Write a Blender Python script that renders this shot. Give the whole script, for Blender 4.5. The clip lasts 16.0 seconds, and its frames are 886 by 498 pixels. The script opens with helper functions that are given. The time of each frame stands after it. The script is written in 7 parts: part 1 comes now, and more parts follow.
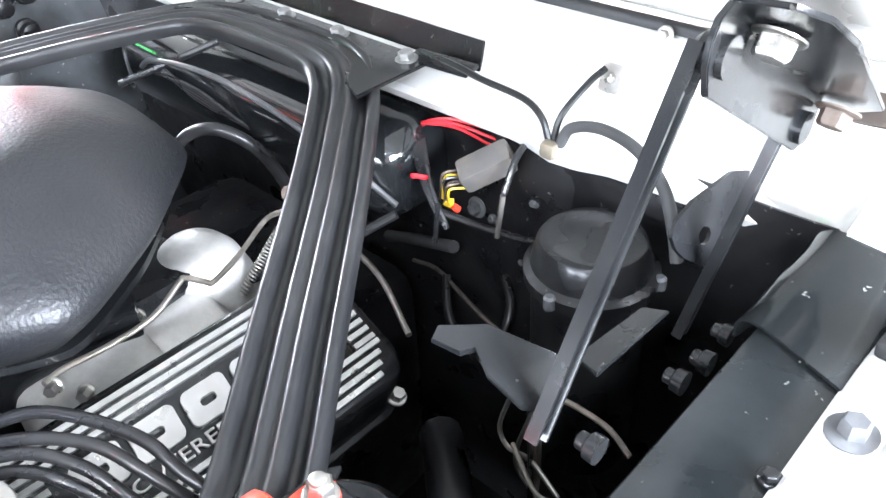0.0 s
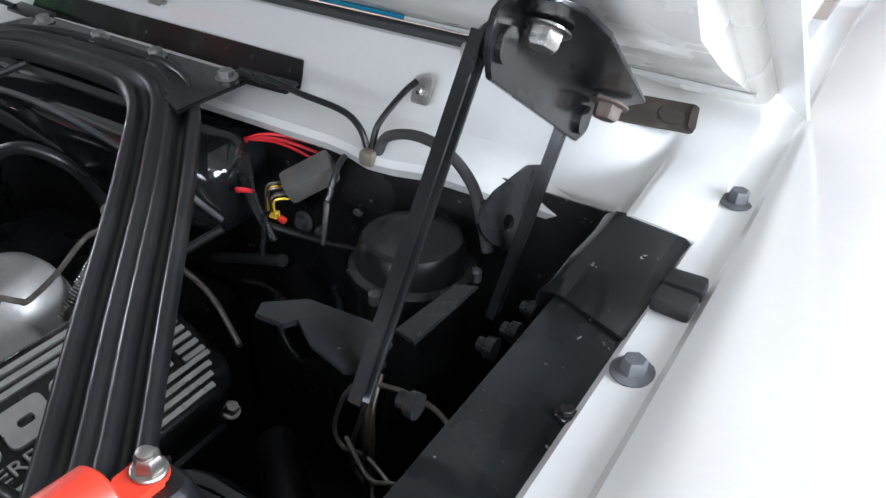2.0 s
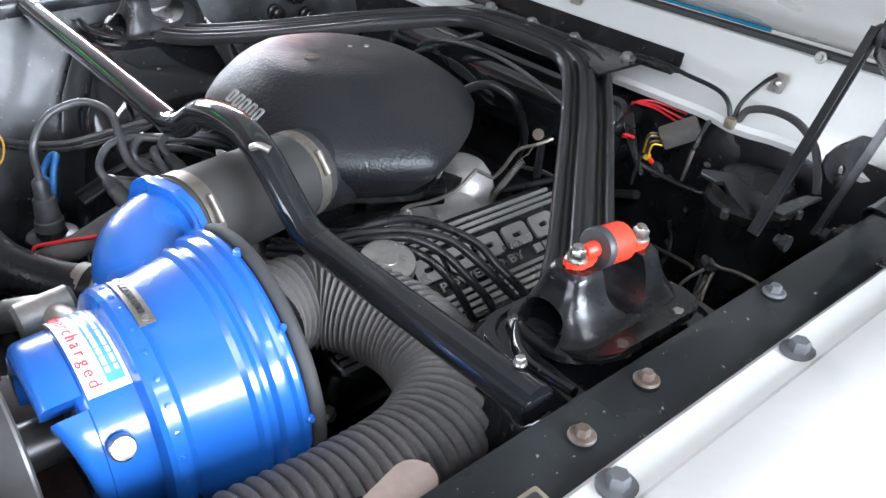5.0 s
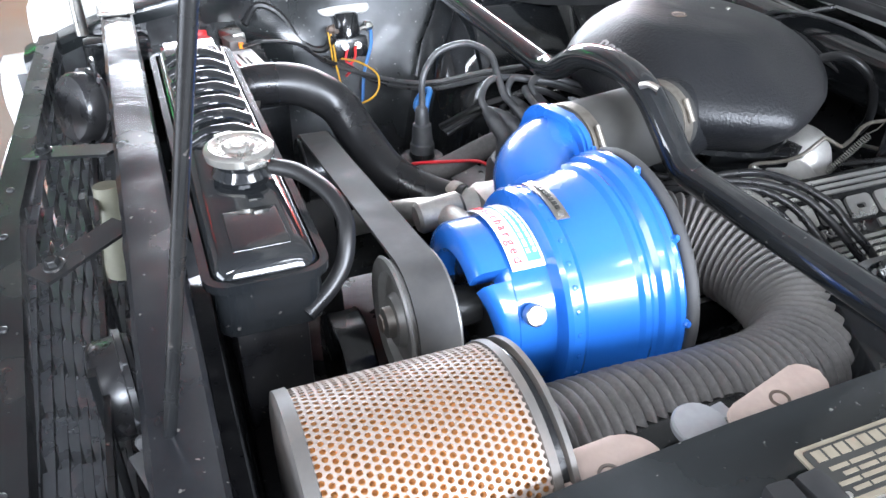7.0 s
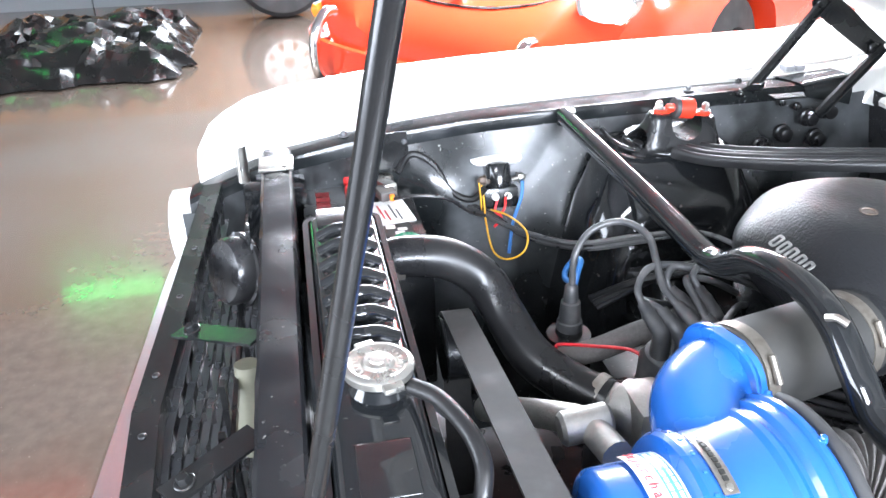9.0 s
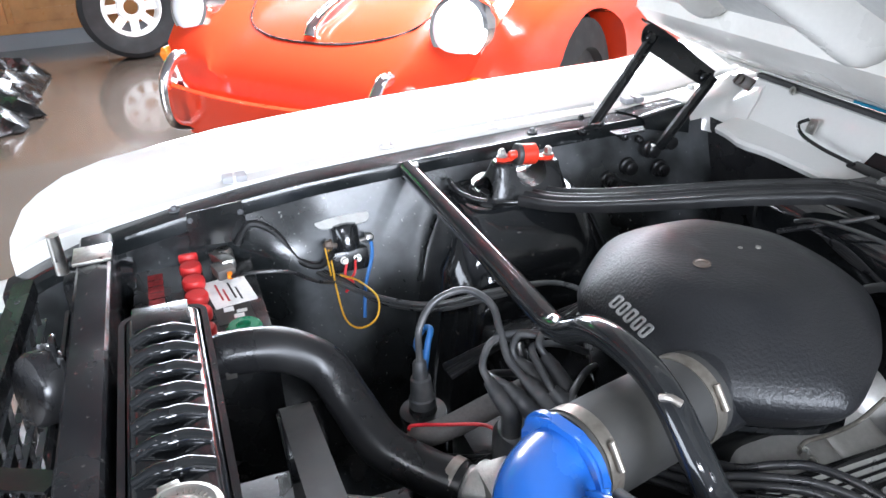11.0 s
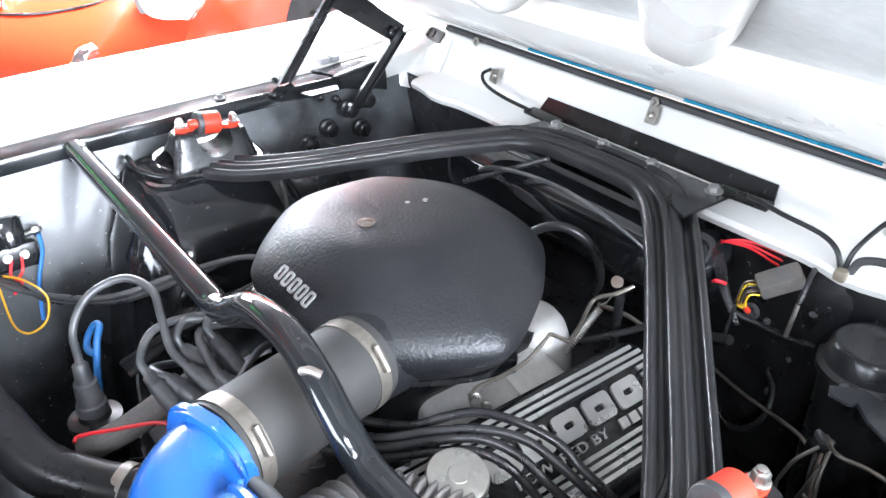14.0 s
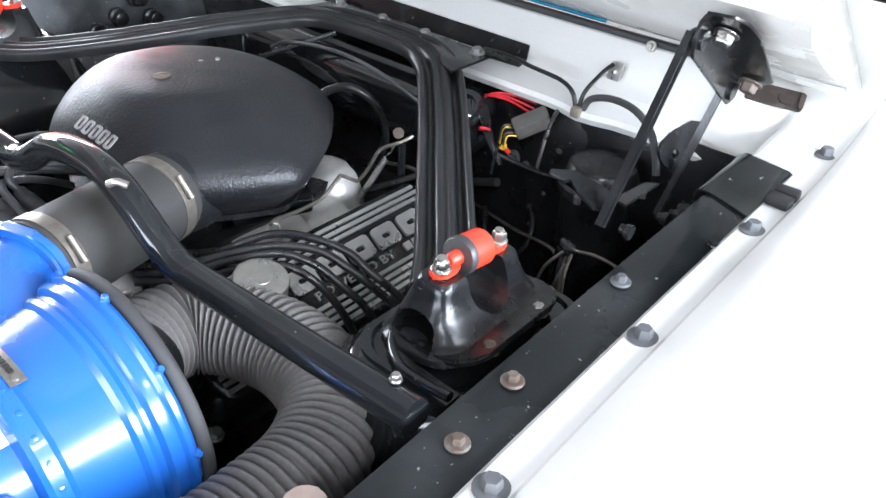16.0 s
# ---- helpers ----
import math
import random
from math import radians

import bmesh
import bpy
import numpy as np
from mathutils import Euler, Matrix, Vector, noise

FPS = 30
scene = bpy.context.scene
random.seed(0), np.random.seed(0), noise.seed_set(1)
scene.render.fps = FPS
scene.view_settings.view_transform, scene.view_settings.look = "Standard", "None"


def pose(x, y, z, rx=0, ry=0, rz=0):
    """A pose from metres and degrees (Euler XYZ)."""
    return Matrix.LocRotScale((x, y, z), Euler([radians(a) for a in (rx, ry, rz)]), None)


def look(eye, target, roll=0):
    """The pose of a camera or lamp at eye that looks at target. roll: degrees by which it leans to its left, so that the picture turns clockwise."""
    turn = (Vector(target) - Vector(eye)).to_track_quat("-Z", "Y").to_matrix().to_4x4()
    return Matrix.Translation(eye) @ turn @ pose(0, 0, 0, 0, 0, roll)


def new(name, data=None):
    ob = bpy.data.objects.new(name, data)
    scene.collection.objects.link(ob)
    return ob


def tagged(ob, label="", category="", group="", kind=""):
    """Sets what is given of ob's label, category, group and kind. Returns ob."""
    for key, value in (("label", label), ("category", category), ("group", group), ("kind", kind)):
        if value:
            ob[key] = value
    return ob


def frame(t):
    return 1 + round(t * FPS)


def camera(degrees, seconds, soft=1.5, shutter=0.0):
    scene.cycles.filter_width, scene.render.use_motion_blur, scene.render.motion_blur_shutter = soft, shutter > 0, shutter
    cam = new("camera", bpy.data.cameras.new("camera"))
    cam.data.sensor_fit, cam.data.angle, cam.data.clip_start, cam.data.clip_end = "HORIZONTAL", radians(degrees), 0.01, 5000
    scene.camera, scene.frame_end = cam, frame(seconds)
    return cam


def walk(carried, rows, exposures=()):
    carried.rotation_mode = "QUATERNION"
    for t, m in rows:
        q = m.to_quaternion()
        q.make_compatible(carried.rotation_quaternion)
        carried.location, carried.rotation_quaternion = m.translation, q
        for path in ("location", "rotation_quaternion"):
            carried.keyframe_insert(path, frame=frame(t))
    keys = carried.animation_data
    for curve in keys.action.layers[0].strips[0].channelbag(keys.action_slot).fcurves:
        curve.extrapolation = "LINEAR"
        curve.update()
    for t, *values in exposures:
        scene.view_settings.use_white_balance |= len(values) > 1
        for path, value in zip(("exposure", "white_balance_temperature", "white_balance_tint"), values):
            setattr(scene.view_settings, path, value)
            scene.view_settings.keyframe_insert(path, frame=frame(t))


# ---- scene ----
cam = camera(58.4, 16.0)
PATH = [
    (0, (0.654, -0.032, 1.125), (-0.485, 1.094, -0.074), -3.5),
    (0.5, (0.666, -0.017, 1.121), (-0.323, 1.285, -0.031), -3.1),
    (1, (0.67, -0.017, 1.119), (-0.22, 1.37, -0.014), -0.9),
    (1.5, (0.673, -0.024, 1.114), (-0.168, 1.406, -0.004), 0.8),
    (2, (0.691, -0.061, 1.114), (-0.168, 1.365, 0.005), 1.9),
    (2.5, (0.705, -0.142, 1.132), (-0.2, 1.25, 0.018), 2.8),
    (3, (0.725, -0.217, 1.15), (-0.266, 1.119, 0.039), 3.8),
    (3.2, (0.734, -0.248, 1.155), (-0.291, 1.064, 0.047), 4.0),
    (5.3, (0.784, -0.459, 1.165), (-0.542, 0.606, 0.113), 3.3),
    (5.5, (0.787, -0.484, 1.162), (-0.577, 0.537, 0.116), 3.1),
    (6, (0.792, -0.531, 1.159), (-0.663, 0.33, 0.092), 1.9),
    (6.5, (0.794, -0.562, 1.161), (-0.726, 0.164, 0.082), 0.8),
    (7, (0.8, -0.589, 1.154), (-0.747, 0.028, 0.046), 0.8),
    (7.5, (0.801, -0.606, 1.156), (-0.762, -0.099, 0.015), 0.6),
    (8, (0.775, -0.605, 1.168), (-0.819, -0.202, 0.029), 0.3),
    (8.5, (0.726, -0.585, 1.216), (-0.958, -0.277, 0.182), -0.5),
    (8.7, (0.711, -0.577, 1.227), (-1.017, -0.296, 0.261), -1.3),
    (10.8, (0.629, -0.48, 1.276), (-1.072, 0.032, 0.358), -3.0),
    (11, (0.627, -0.471, 1.275), (-1.06, 0.1, 0.365), -2.8),
    (11.5, (0.62, -0.453, 1.276), (-1.031, 0.226, 0.374), -2.3),
    (12, (0.618, -0.43, 1.273), (-1.006, 0.309, 0.37), -2.0),
    (12.5, (0.619, -0.412, 1.267), (-0.969, 0.386, 0.349), -1.6),
    (13, (0.625, -0.384, 1.257), (-0.904, 0.496, 0.315), -1.2),
    (13.5, (0.635, -0.361, 1.253), (-0.827, 0.599, 0.283), -0.8),
    (14, (0.647, -0.337, 1.249), (-0.751, 0.688, 0.252), -0.7),
    (14.5, (0.663, -0.316, 1.245), (-0.661, 0.771, 0.212), -0.7),
    (15, (0.693, -0.312, 1.234), (-0.534, 0.848, 0.162), -0.2),
    (15.5, (0.744, -0.338, 1.231), (-0.377, 0.909, 0.141), 1.2),
    (16, (0.786, -0.423, 1.214), (-0.241, 0.883, 0.101), 4.0),
]
EXPOSURES = [(0, 2.27), (0.3, 1.77), (0.6, 1), (1, 0.65), (1.5, 0.25), (3, 0.2), (5.5, 0.72), (6.5, 0.97), (7.5, 1.17), (8, 1.27), (8.7, 1.42), (11, 0.55), (12.5, 0.65), (13.5, 1.12), (14.5, 1.67), (15.2, 1.82), (15.6, 1.57), (16, 0.87)]
FRONT_W, EAST_W, WEST_W, TUBE_W = 230, 390, 500, 250
CEILING = ((0.4, 3.7, 1.5), (-4.0, 1.9, 1.3), (-2.6, 1.4, 1.5), (2.4, 0.8, 0.12), (2.0, -2.2, 0.2))
walk(cam, [(t, look(eye, target, roll)) for t, eye, target, roll in PATH], EXPOSURES)

# ---------- light ----------
world = bpy.data.worlds.new("world")
scene.world = world
world.use_nodes = True
wbg = world.node_tree.nodes["Background"]
wbg.inputs[0].default_value = (0.75, 0.85, 1.0, 1)
wbg.inputs[1].default_value = 0.4


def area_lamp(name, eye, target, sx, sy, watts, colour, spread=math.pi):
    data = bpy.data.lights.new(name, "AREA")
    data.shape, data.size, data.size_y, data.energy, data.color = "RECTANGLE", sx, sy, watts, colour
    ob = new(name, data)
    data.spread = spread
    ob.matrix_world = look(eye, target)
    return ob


# Unseen source in front, added to brighten cowl and bonnet underside.
area_lamp("front_fill", (0.9, -4.9, 1.25), (0.2, 0.4, 0.95), 3.6, 2.3, FRONT_W, (0.79, 0.865, 1.0))
# Unseen strip source, added to brighten the left inner wing and tower.
area_lamp("east_fill", (3.92, 0.2, 2.15), (-0.5, 0.0, 0.8), 3.6, 0.9, EAST_W, (0.79, 0.865, 1.0))
# Unseen strip source, added so glossy black parts mirror something bright.
area_lamp("west_fill", (-6.72, 1.5, 2.18), (0.0, 0.6, 1.0), 5.4, 0.95, WEST_W, (0.82, 0.885, 1.0))
# Unseen tubes; those beyond x -2 are narrowed to brighten the red car.
for lx, ly, share in CEILING:
    area_lamp("ceiling_tube", (lx, ly, 2.80), (lx, ly, 0), 0.3, 1.6, TUBE_W * share, (0.85, 0.905, 1.0), math.radians(110) if lx < -2 else math.pi)


# ---------- materials ----------
def material(name, base, rough=0.5, metal=0.0, dirt=None, dirt_amount=0.0, dirt_scale=14.0, grain=0.06, grain_scale=160.0,
             bump=0.0, bump_scale=300.0, coat=0.0, rough_var=0.12, wear=None, wear_amount=0.0, island=0.0, spec=0.5):
    m = bpy.data.materials.new(name)
    m.use_nodes = True
    nt = m.node_tree
    n, l = nt.nodes, nt.links
    bsdf = n["Principled BSDF"]
    tc = n.new("ShaderNodeTexCoord")
    fine = n.new("ShaderNodeTexNoise")
    fine.inputs["Scale"].default_value, fine.inputs["Detail"].default_value = grain_scale, 4
    coarse = n.new("ShaderNodeTexNoise")
    coarse.inputs["Scale"].default_value, coarse.inputs["Detail"].default_value = dirt_scale, 6
    geo = n.new("ShaderNodeNewGeometry")
    for t in (fine, coarse):
        l.new(geo.outputs["Position"], t.inputs["Vector"])
    # fine grain in the colour
    ramp = n.new("ShaderNodeMapRange")
    ramp.inputs[1].default_value, ramp.inputs[2].default_value = 0.3, 0.7
    ramp.inputs[3].default_value, ramp.inputs[4].default_value = 1 - grain, 1 + grain
    l.new(fine.outputs[0], ramp.inputs[0])
    mul = n.new("ShaderNodeMix")
    mul.data_type, mul.blend_type = "RGBA", "MULTIPLY"
    mul.inputs[0].default_value = 1.0
    mul.inputs[6].default_value = (*base, 1)
    l.new(ramp.outputs[0], mul.inputs[7])
    colour = mul.outputs[2]
    if dirt:
        dr = n.new("ShaderNodeMapRange")
        dr.inputs[1].default_value, dr.inputs[2].default_value = 0.45, 0.72
        dr.inputs[3].default_value, dr.inputs[4].default_value = 0.0, dirt_amount
        l.new(coarse.outputs[0], dr.inputs[0])
        mx = n.new("ShaderNodeMix")
        mx.data_type = "RGBA"
        mx.inputs[7].default_value = (*dirt, 1)
        l.new(dr.outputs[0], mx.inputs[0])
        l.new(colour, mx.inputs[6])
        colour = mx.outputs[2]
    if wear:
        wn = n.new("ShaderNodeTexNoise")
        wn.inputs["Scale"].default_value, wn.inputs["Detail"].default_value = 150, 8
        l.new(geo.outputs["Position"], wn.inputs["Vector"])
        wr = n.new("ShaderNodeMapRange")
        wr.inputs[1].default_value, wr.inputs[2].default_value = 0.685, 0.72
        wr.inputs[3].default_value, wr.inputs[4].default_value = 0.0, wear_amount
        l.new(wn.outputs[0], wr.inputs[0])
        mw = n.new("ShaderNodeMix")
        mw.data_type = "RGBA"
        mw.inputs[7].default_value = (*wear, 1)
        l.new(wr.outputs[0], mw.inputs[0])
        l.new(colour, mw.inputs[6])
        colour = mw.outputs[2]
    if island:
        oi = n.new("ShaderNodeObjectInfo")
        ir = n.new("ShaderNodeMapRange")
        ir.inputs[3].default_value, ir.inputs[4].default_value = 1 - island, 1 + island
        l.new(oi.outputs["Random"], ir.inputs[0])
        mi = n.new("ShaderNodeMix")
        mi.data_type, mi.blend_type = "RGBA", "MULTIPLY"
        mi.inputs[0].default_value = 1.0
        l.new(colour, mi.inputs[6])
        l.new(ir.outputs[0], mi.inputs[7])
        colour = mi.outputs[2]
    l.new(colour, bsdf.inputs["Base Color"])
    rr = n.new("ShaderNodeMapRange")
    rr.inputs[1].default_value, rr.inputs[2].default_value = 0.3, 0.7
    rr.inputs[3].default_value, rr.inputs[4].default_value = max(0.02, rough - rough_var), min(1, rough + rough_var)
    l.new(coarse.outputs[0], rr.inputs[0])
    l.new(rr.outputs[0], bsdf.inputs["Roughness"])
    bsdf.inputs["Metallic"].default_value = metal
    bsdf.inputs["Specular IOR Level"].default_value = spec
    bsdf.inputs["Coat Weight"].default_value = coat
    bsdf.inputs["Coat Roughness"].default_value = 0.06
    if bump:
        bt = n.new("ShaderNodeTexNoise")
        bt.inputs["Scale"].default_value, bt.inputs["Detail"].default_value = bump_scale, 3
        l.new(geo.outputs["Position"], bt.inputs["Vector"])
        bp = n.new("ShaderNodeBump")
        bp.inputs["Strength"].default_value, bp.inputs["Distance"].default_value = bump, 0.002
        l.new(bt.outputs[0], bp.inputs["Height"])
        l.new(bp.outputs[0], bsdf.inputs["Normal"])
    return m


DUST = (0.1, 0.095, 0.087)
M_WHITE = material("white_paint", (0.575, 0.57, 0.545), 0.16, coat=0.6, grain=0.012, dirt=(0.62, 0.58, 0.5), dirt_amount=0.12, dirt_scale=5, rough_var=0.05)
M_CREAM = material("white_underside_paint", (0.74, 0.725, 0.68), 0.32, coat=0.2, grain=0.02, dirt=(0.45, 0.41, 0.34), dirt_amount=0.3, dirt_scale=7)
M_GREYLINER = material("grey_fibreglass", (0.56, 0.56, 0.54), 0.6, grain=0.06, grain_scale=60, dirt=(0.3, 0.29, 0.26), dirt_amount=0.4, dirt_scale=9, bump=0.3, bump_scale=120)
M_BLACK = material("gloss_black_paint", (0.008, 0.009, 0.010), 0.1, coat=0.2, dirt=DUST, dirt_amount=0.06, dirt_scale=12, wear=(0.22, 0.2, 0.18), wear_amount=0.3, rough_var=0.07, bump=0.06, bump_scale=45)
M_SATIN = material("satin_black_paint", (0.007, 0.0075, 0.008), 0.24, coat=0.1, dirt=DUST, dirt_amount=0.06, dirt_scale=16, wear=(0.2, 0.18, 0.16), wear_amount=0.25, bump=0.08, bump_scale=70, rough_var=0.1, spec=0.4)
M_FLATBLACK = material("flat_black_undercoat", (0.009, 0.009, 0.010), 0.36, dirt=DUST, dirt_amount=0.07, dirt_scale=18, wear=(0.3, 0.29, 0.27), wear_amount=0.5, bump=0.35, bump_scale=50, rough_var=0.2, spec=0.45)
# Pale dirt here is dust, and also stands in for the panel's sheen.
M_APRON = material("apron_black_paint", (0.011, 0.0125, 0.013), 0.34, coat=0.1, dirt=(0.26, 0.275, 0.29), dirt_amount=0.4, dirt_scale=6, wear=(0.35, 0.35, 0.33), wear_amount=0.6, bump=0.22, bump_scale=22, rough_var=0.16, spec=0.45)
M_RAIL = material("rail_black_paint", (0.009, 0.0105, 0.011), 0.16, dirt=(0.2, 0.21, 0.22), dirt_amount=0.06, dirt_scale=9, wear=(0.3, 0.3, 0.28), wear_amount=0.5, bump=0.2, bump_scale=26, rough_var=0.1, spec=0.34)
M_RUBBER = material("black_rubber", (0.009, 0.009, 0.0095), 0.32, dirt=DUST, dirt_amount=0.06, bump=0.05, spec=0.33)
M_SEAL = material("rubber_seal", (0.03, 0.03, 0.031), 0.7, dirt=DUST, dirt_amount=0.25)
M_CRINKLE = material("crinkle_black_cast", (0.0068, 0.0073, 0.0085), 0.46, dirt=(0.09, 0.08, 0.07), dirt_amount=0.06, dirt_scale=9, bump=0.45, bump_scale=280, rough_var=0.08, spec=0.42)
M_HOSE = material("grey_corrugated_hose", (0.115, 0.108, 0.104), 0.72, dirt=(0.17, 0.155, 0.14), dirt_amount=0.5, dirt_scale=13, grain=0.15, grain_scale=260, bump=0.25, bump_scale=500)
M_DUCT = material("dusty_rubber_duct", (0.024, 0.0235, 0.022), 0.68, dirt=(0.11, 0.1, 0.08), dirt_amount=0.25, dirt_scale=10)
M_BLUE = material("blue_enamel", (0.013, 0.1, 0.39), 0.24, coat=0.45, grain=0.02, dirt=(0.01, 0.085, 0.34), dirt_amount=0.25, dirt_scale=8, rough_var=0.06, bump=0.05, bump_scale=30)
M_STRIPE = material("blue_stripe_paint", (0.012, 0.2, 0.33), 0.2, coat=0.5, grain=0.02)
M_RED = material("red_bushing_paint", (0.72, 0.045, 0.02), 0.34, dirt=(0.4, 0.03, 0.02), dirt_amount=0.4, dirt_scale=30)
M_REDPLASTIC = material("red_plastic", (0.6, 0.03, 0.03), 0.4, grain=0.05)
M_REDWIRE = material("red_wire", (0.62, 0.02, 0.03), 0.4)
M_YELLOW = material("yellow_plastic", (0.75, 0.5, 0.03), 0.45, dirt=(0.4, 0.2, 0.02), dirt_amount=0.5, dirt_scale=60)
M_ORANGEWIRE = material("amber_wire", (0.55, 0.29, 0.02), 0.45)
M_BLUEWIRE = material("blue_wire", (0.025, 0.14, 0.38), 0.4)
M_GREEN = material("green_plastic", (0.01, 0.26, 0.12), 0.35)
M_WIRE = material("black_wire", (0.014, 0.014, 0.015), 0.3, dirt=DUST, dirt_amount=0.1, dirt_scale=30)
M_GREYWIRE = material("grey_plug_lead", (0.04, 0.041, 0.043), 0.38, dirt=(0.16, 0.15, 0.14), dirt_amount=0.3, dirt_scale=40)
M_BOOT = material("grey_rubber_boot", (0.032, 0.033, 0.035), 0.45, dirt=(0.13, 0.125, 0.12), dirt_amount=0.4, dirt_scale=40)
M_CHROME = material("chrome", (0.8, 0.8, 0.8), 0.07, 1.0, grain=0.02, rough_var=0.04)
M_ZINC = material("zinc_plated_steel", (0.45, 0.44, 0.41), 0.36, 1.0, dirt=(0.22, 0.19, 0.15), dirt_amount=0.5, dirt_scale=60)
M_STEEL = material("bare_steel", (0.36, 0.34, 0.31), 0.4, 0.9, dirt=(0.14, 0.1, 0.07), dirt_amount=0.5, dirt_scale=50)
M_RUST = material("rusty_bolt", (0.1, 0.072, 0.056), 0.6, 0.4, dirt=(0.2, 0.18, 0.165), dirt_amount=0.7, dirt_scale=90)
M_RUSTSTRAP = material("worn_brown_strap", (0.028, 0.021, 0.017), 0.75, dirt=(0.09, 0.068, 0.052), dirt_amount=0.6, dirt_scale=55, spec=0.25)
M_ALU = material("cast_aluminium", (0.47, 0.46, 0.43), 0.48, 0.75, dirt=(0.25, 0.23, 0.2), dirt_amount=0.5, dirt_scale=25, bump=0.25, bump_scale=260)
M_BRIGHTALU = material("machined_aluminium", (0.52, 0.51, 0.49), 0.34, 0.8, dirt=(0.3, 0.28, 0.25), dirt_amount=0.4, dirt_scale=40)
M_CAPMETAL = material("stamped_cap_metal", (0.44, 0.43, 0.4), 0.33, 0.9, dirt=(0.35, 0.31, 0.25), dirt_amount=0.5, dirt_scale=45)
M_TAN = material("tan_perforated_steel", (0.215, 0.172, 0.145), 0.55, 0.1, dirt=(0.2, 0.135, 0.095), dirt_amount=0.5, dirt_scale=26, wear=(0.2, 0.1, 0.05), wear_amount=0.5)
M_ORANGE = material("orange_filter_paper", (0.36, 0.14, 0.035), 0.85, grain=0.2, grain_scale=400)
M_GREYRIM = material("grey_filter_rim", (0.065, 0.06, 0.055), 0.6, dirt=(0.17, 0.125, 0.1), dirt_amount=0.5, dirt_scale=25)
M_BRACKET = material("primer_pink_bracket", (0.44, 0.345, 0.3), 0.62, dirt=(0.3, 0.22, 0.19), dirt_amount=0.4, dirt_scale=22)
M_GREYCAP = material("grey_plastic_cap", (0.33, 0.33, 0.34), 0.5, dirt=(0.24, 0.24, 0.25), dirt_amount=0.3)
M_GREYPART = material("grey_connector_plastic", (0.075, 0.07, 0.066), 0.6, dirt=(0.14, 0.115, 0.095), dirt_amount=0.6, dirt_scale=50)
M_BOLTGREY = material("grey_phosphate_bolt", (0.09, 0.092, 0.097), 0.55, 0.3, dirt=(0.2, 0.2, 0.2), dirt_amount=0.3, dirt_scale=80)
M_BELT = material("dusty_drive_belt", (0.03, 0.029, 0.028), 0.78, dirt=(0.12, 0.11, 0.1), dirt_amount=0.25, dirt_scale=30)
M_LABELWHITE = material("white_label", (0.78, 0.78, 0.77), 0.4, grain=0.02)
M_LABELBLUE = material("blue_label_print", (0.08, 0.27, 0.55), 0.4)
M_LABELRED = material("red_label_print", (0.6, 0.05, 0.06), 0.4)
M_DIMRED = material("faded_red_print", (0.3, 0.018, 0.02), 0.5, dirt=(0.03, 0.01, 0.01), dirt_amount=0.6, dirt_scale=70)
M_PLATEBLACK = material("black_data_plate", (0.02, 0.02, 0.018), 0.35)
M_BRASSY = material("aged_brass_print", (0.23, 0.2, 0.15), 0.45, 0.4, dirt=(0.12, 0.1, 0.07), dirt_amount=0.6, dirt_scale=80)
M_PIPE = material("dull_steel_pipe", (0.24, 0.22, 0.19), 0.45, 0.8, dirt=(0.1, 0.07, 0.05), dirt_amount=0.6, dirt_scale=60)
M_SILVERPRINT = material("worn_letter", (0.21, 0.207, 0.2), 0.5, 0.3, dirt=(0.05, 0.05, 0.05), dirt_amount=0.6, dirt_scale=120)
M_PORSCHE = material("red_orange_car_paint", (0.56, 0.036, 0.011), 0.13, coat=0.8, grain=0.01, rough_var=0.05)
M_AMBER = material("amber_lens", (0.8, 0.22, 0.02), 0.2)
M_LENS = material("headlight_lens", (0.82, 0.84, 0.86), 0.12, coat=0.8, grain=0.02)
M_TYRE = material("tyre_rubber", (0.008, 0.008, 0.0085), 0.75, dirt=DUST, dirt_amount=0.06)
M_WHEELWHITE = material("white_wheel_paint", (0.72, 0.72, 0.7), 0.35)
M_WOOD = material("varnished_oak", (0.36, 0.17, 0.06), 0.38, dirt=(0.22, 0.09, 0.03), dirt_amount=0.7, dirt_scale=9, coat=0.2)
M_PLINTH = material("grey_plinth", (0.14, 0.15, 0.16), 0.5)
M_FLOOR = material("polished_concrete", (0.075, 0.059, 0.048), 0.16, dirt=(0.06, 0.037, 0.025), dirt_amount=0.75, dirt_scale=1.7, coat=0.35, rough_var=0.1, grain=0.14, grain_scale=24, wear=(0.3, 0.27, 0.23), wear_amount=0.25)
M_BAG = material("black_plastic_sheet", (0.006, 0.006, 0.006), 0.24)
# Walls and ceiling out of view; their grey keeps reflections in black paint dim.
M_WALL = material("painted_wall", (0.3, 0.3, 0.29), 0.8, dirt=(0.22, 0.22, 0.2), dirt_amount=0.4, dirt_scale=1.4)
M_CEIL = material("painted_ceiling", (0.16, 0.16, 0.165), 0.85, grain=0.03, grain_scale=30)
M_PAPER = material("white_paper_tag", (0.75, 0.74, 0.72), 0.7)
M_PULLEY = material("dull_cast_pulley", (0.2, 0.195, 0.185), 0.5, 0.5, dirt=(0.1, 0.09, 0.08), dirt_amount=0.5, dirt_scale=40)
M_SLAT = material("dark_grey_slat", (0.13, 0.135, 0.145), 0.32, 0.7, dirt=(0.12, 0.115, 0.11), dirt_amount=0.3, dirt_scale=40)
M_OLIVE = material("pale_olive_paint", (0.17, 0.165, 0.12), 0.5, dirt=(0.16, 0.15, 0.11), dirt_amount=0.4, dirt_scale=30)
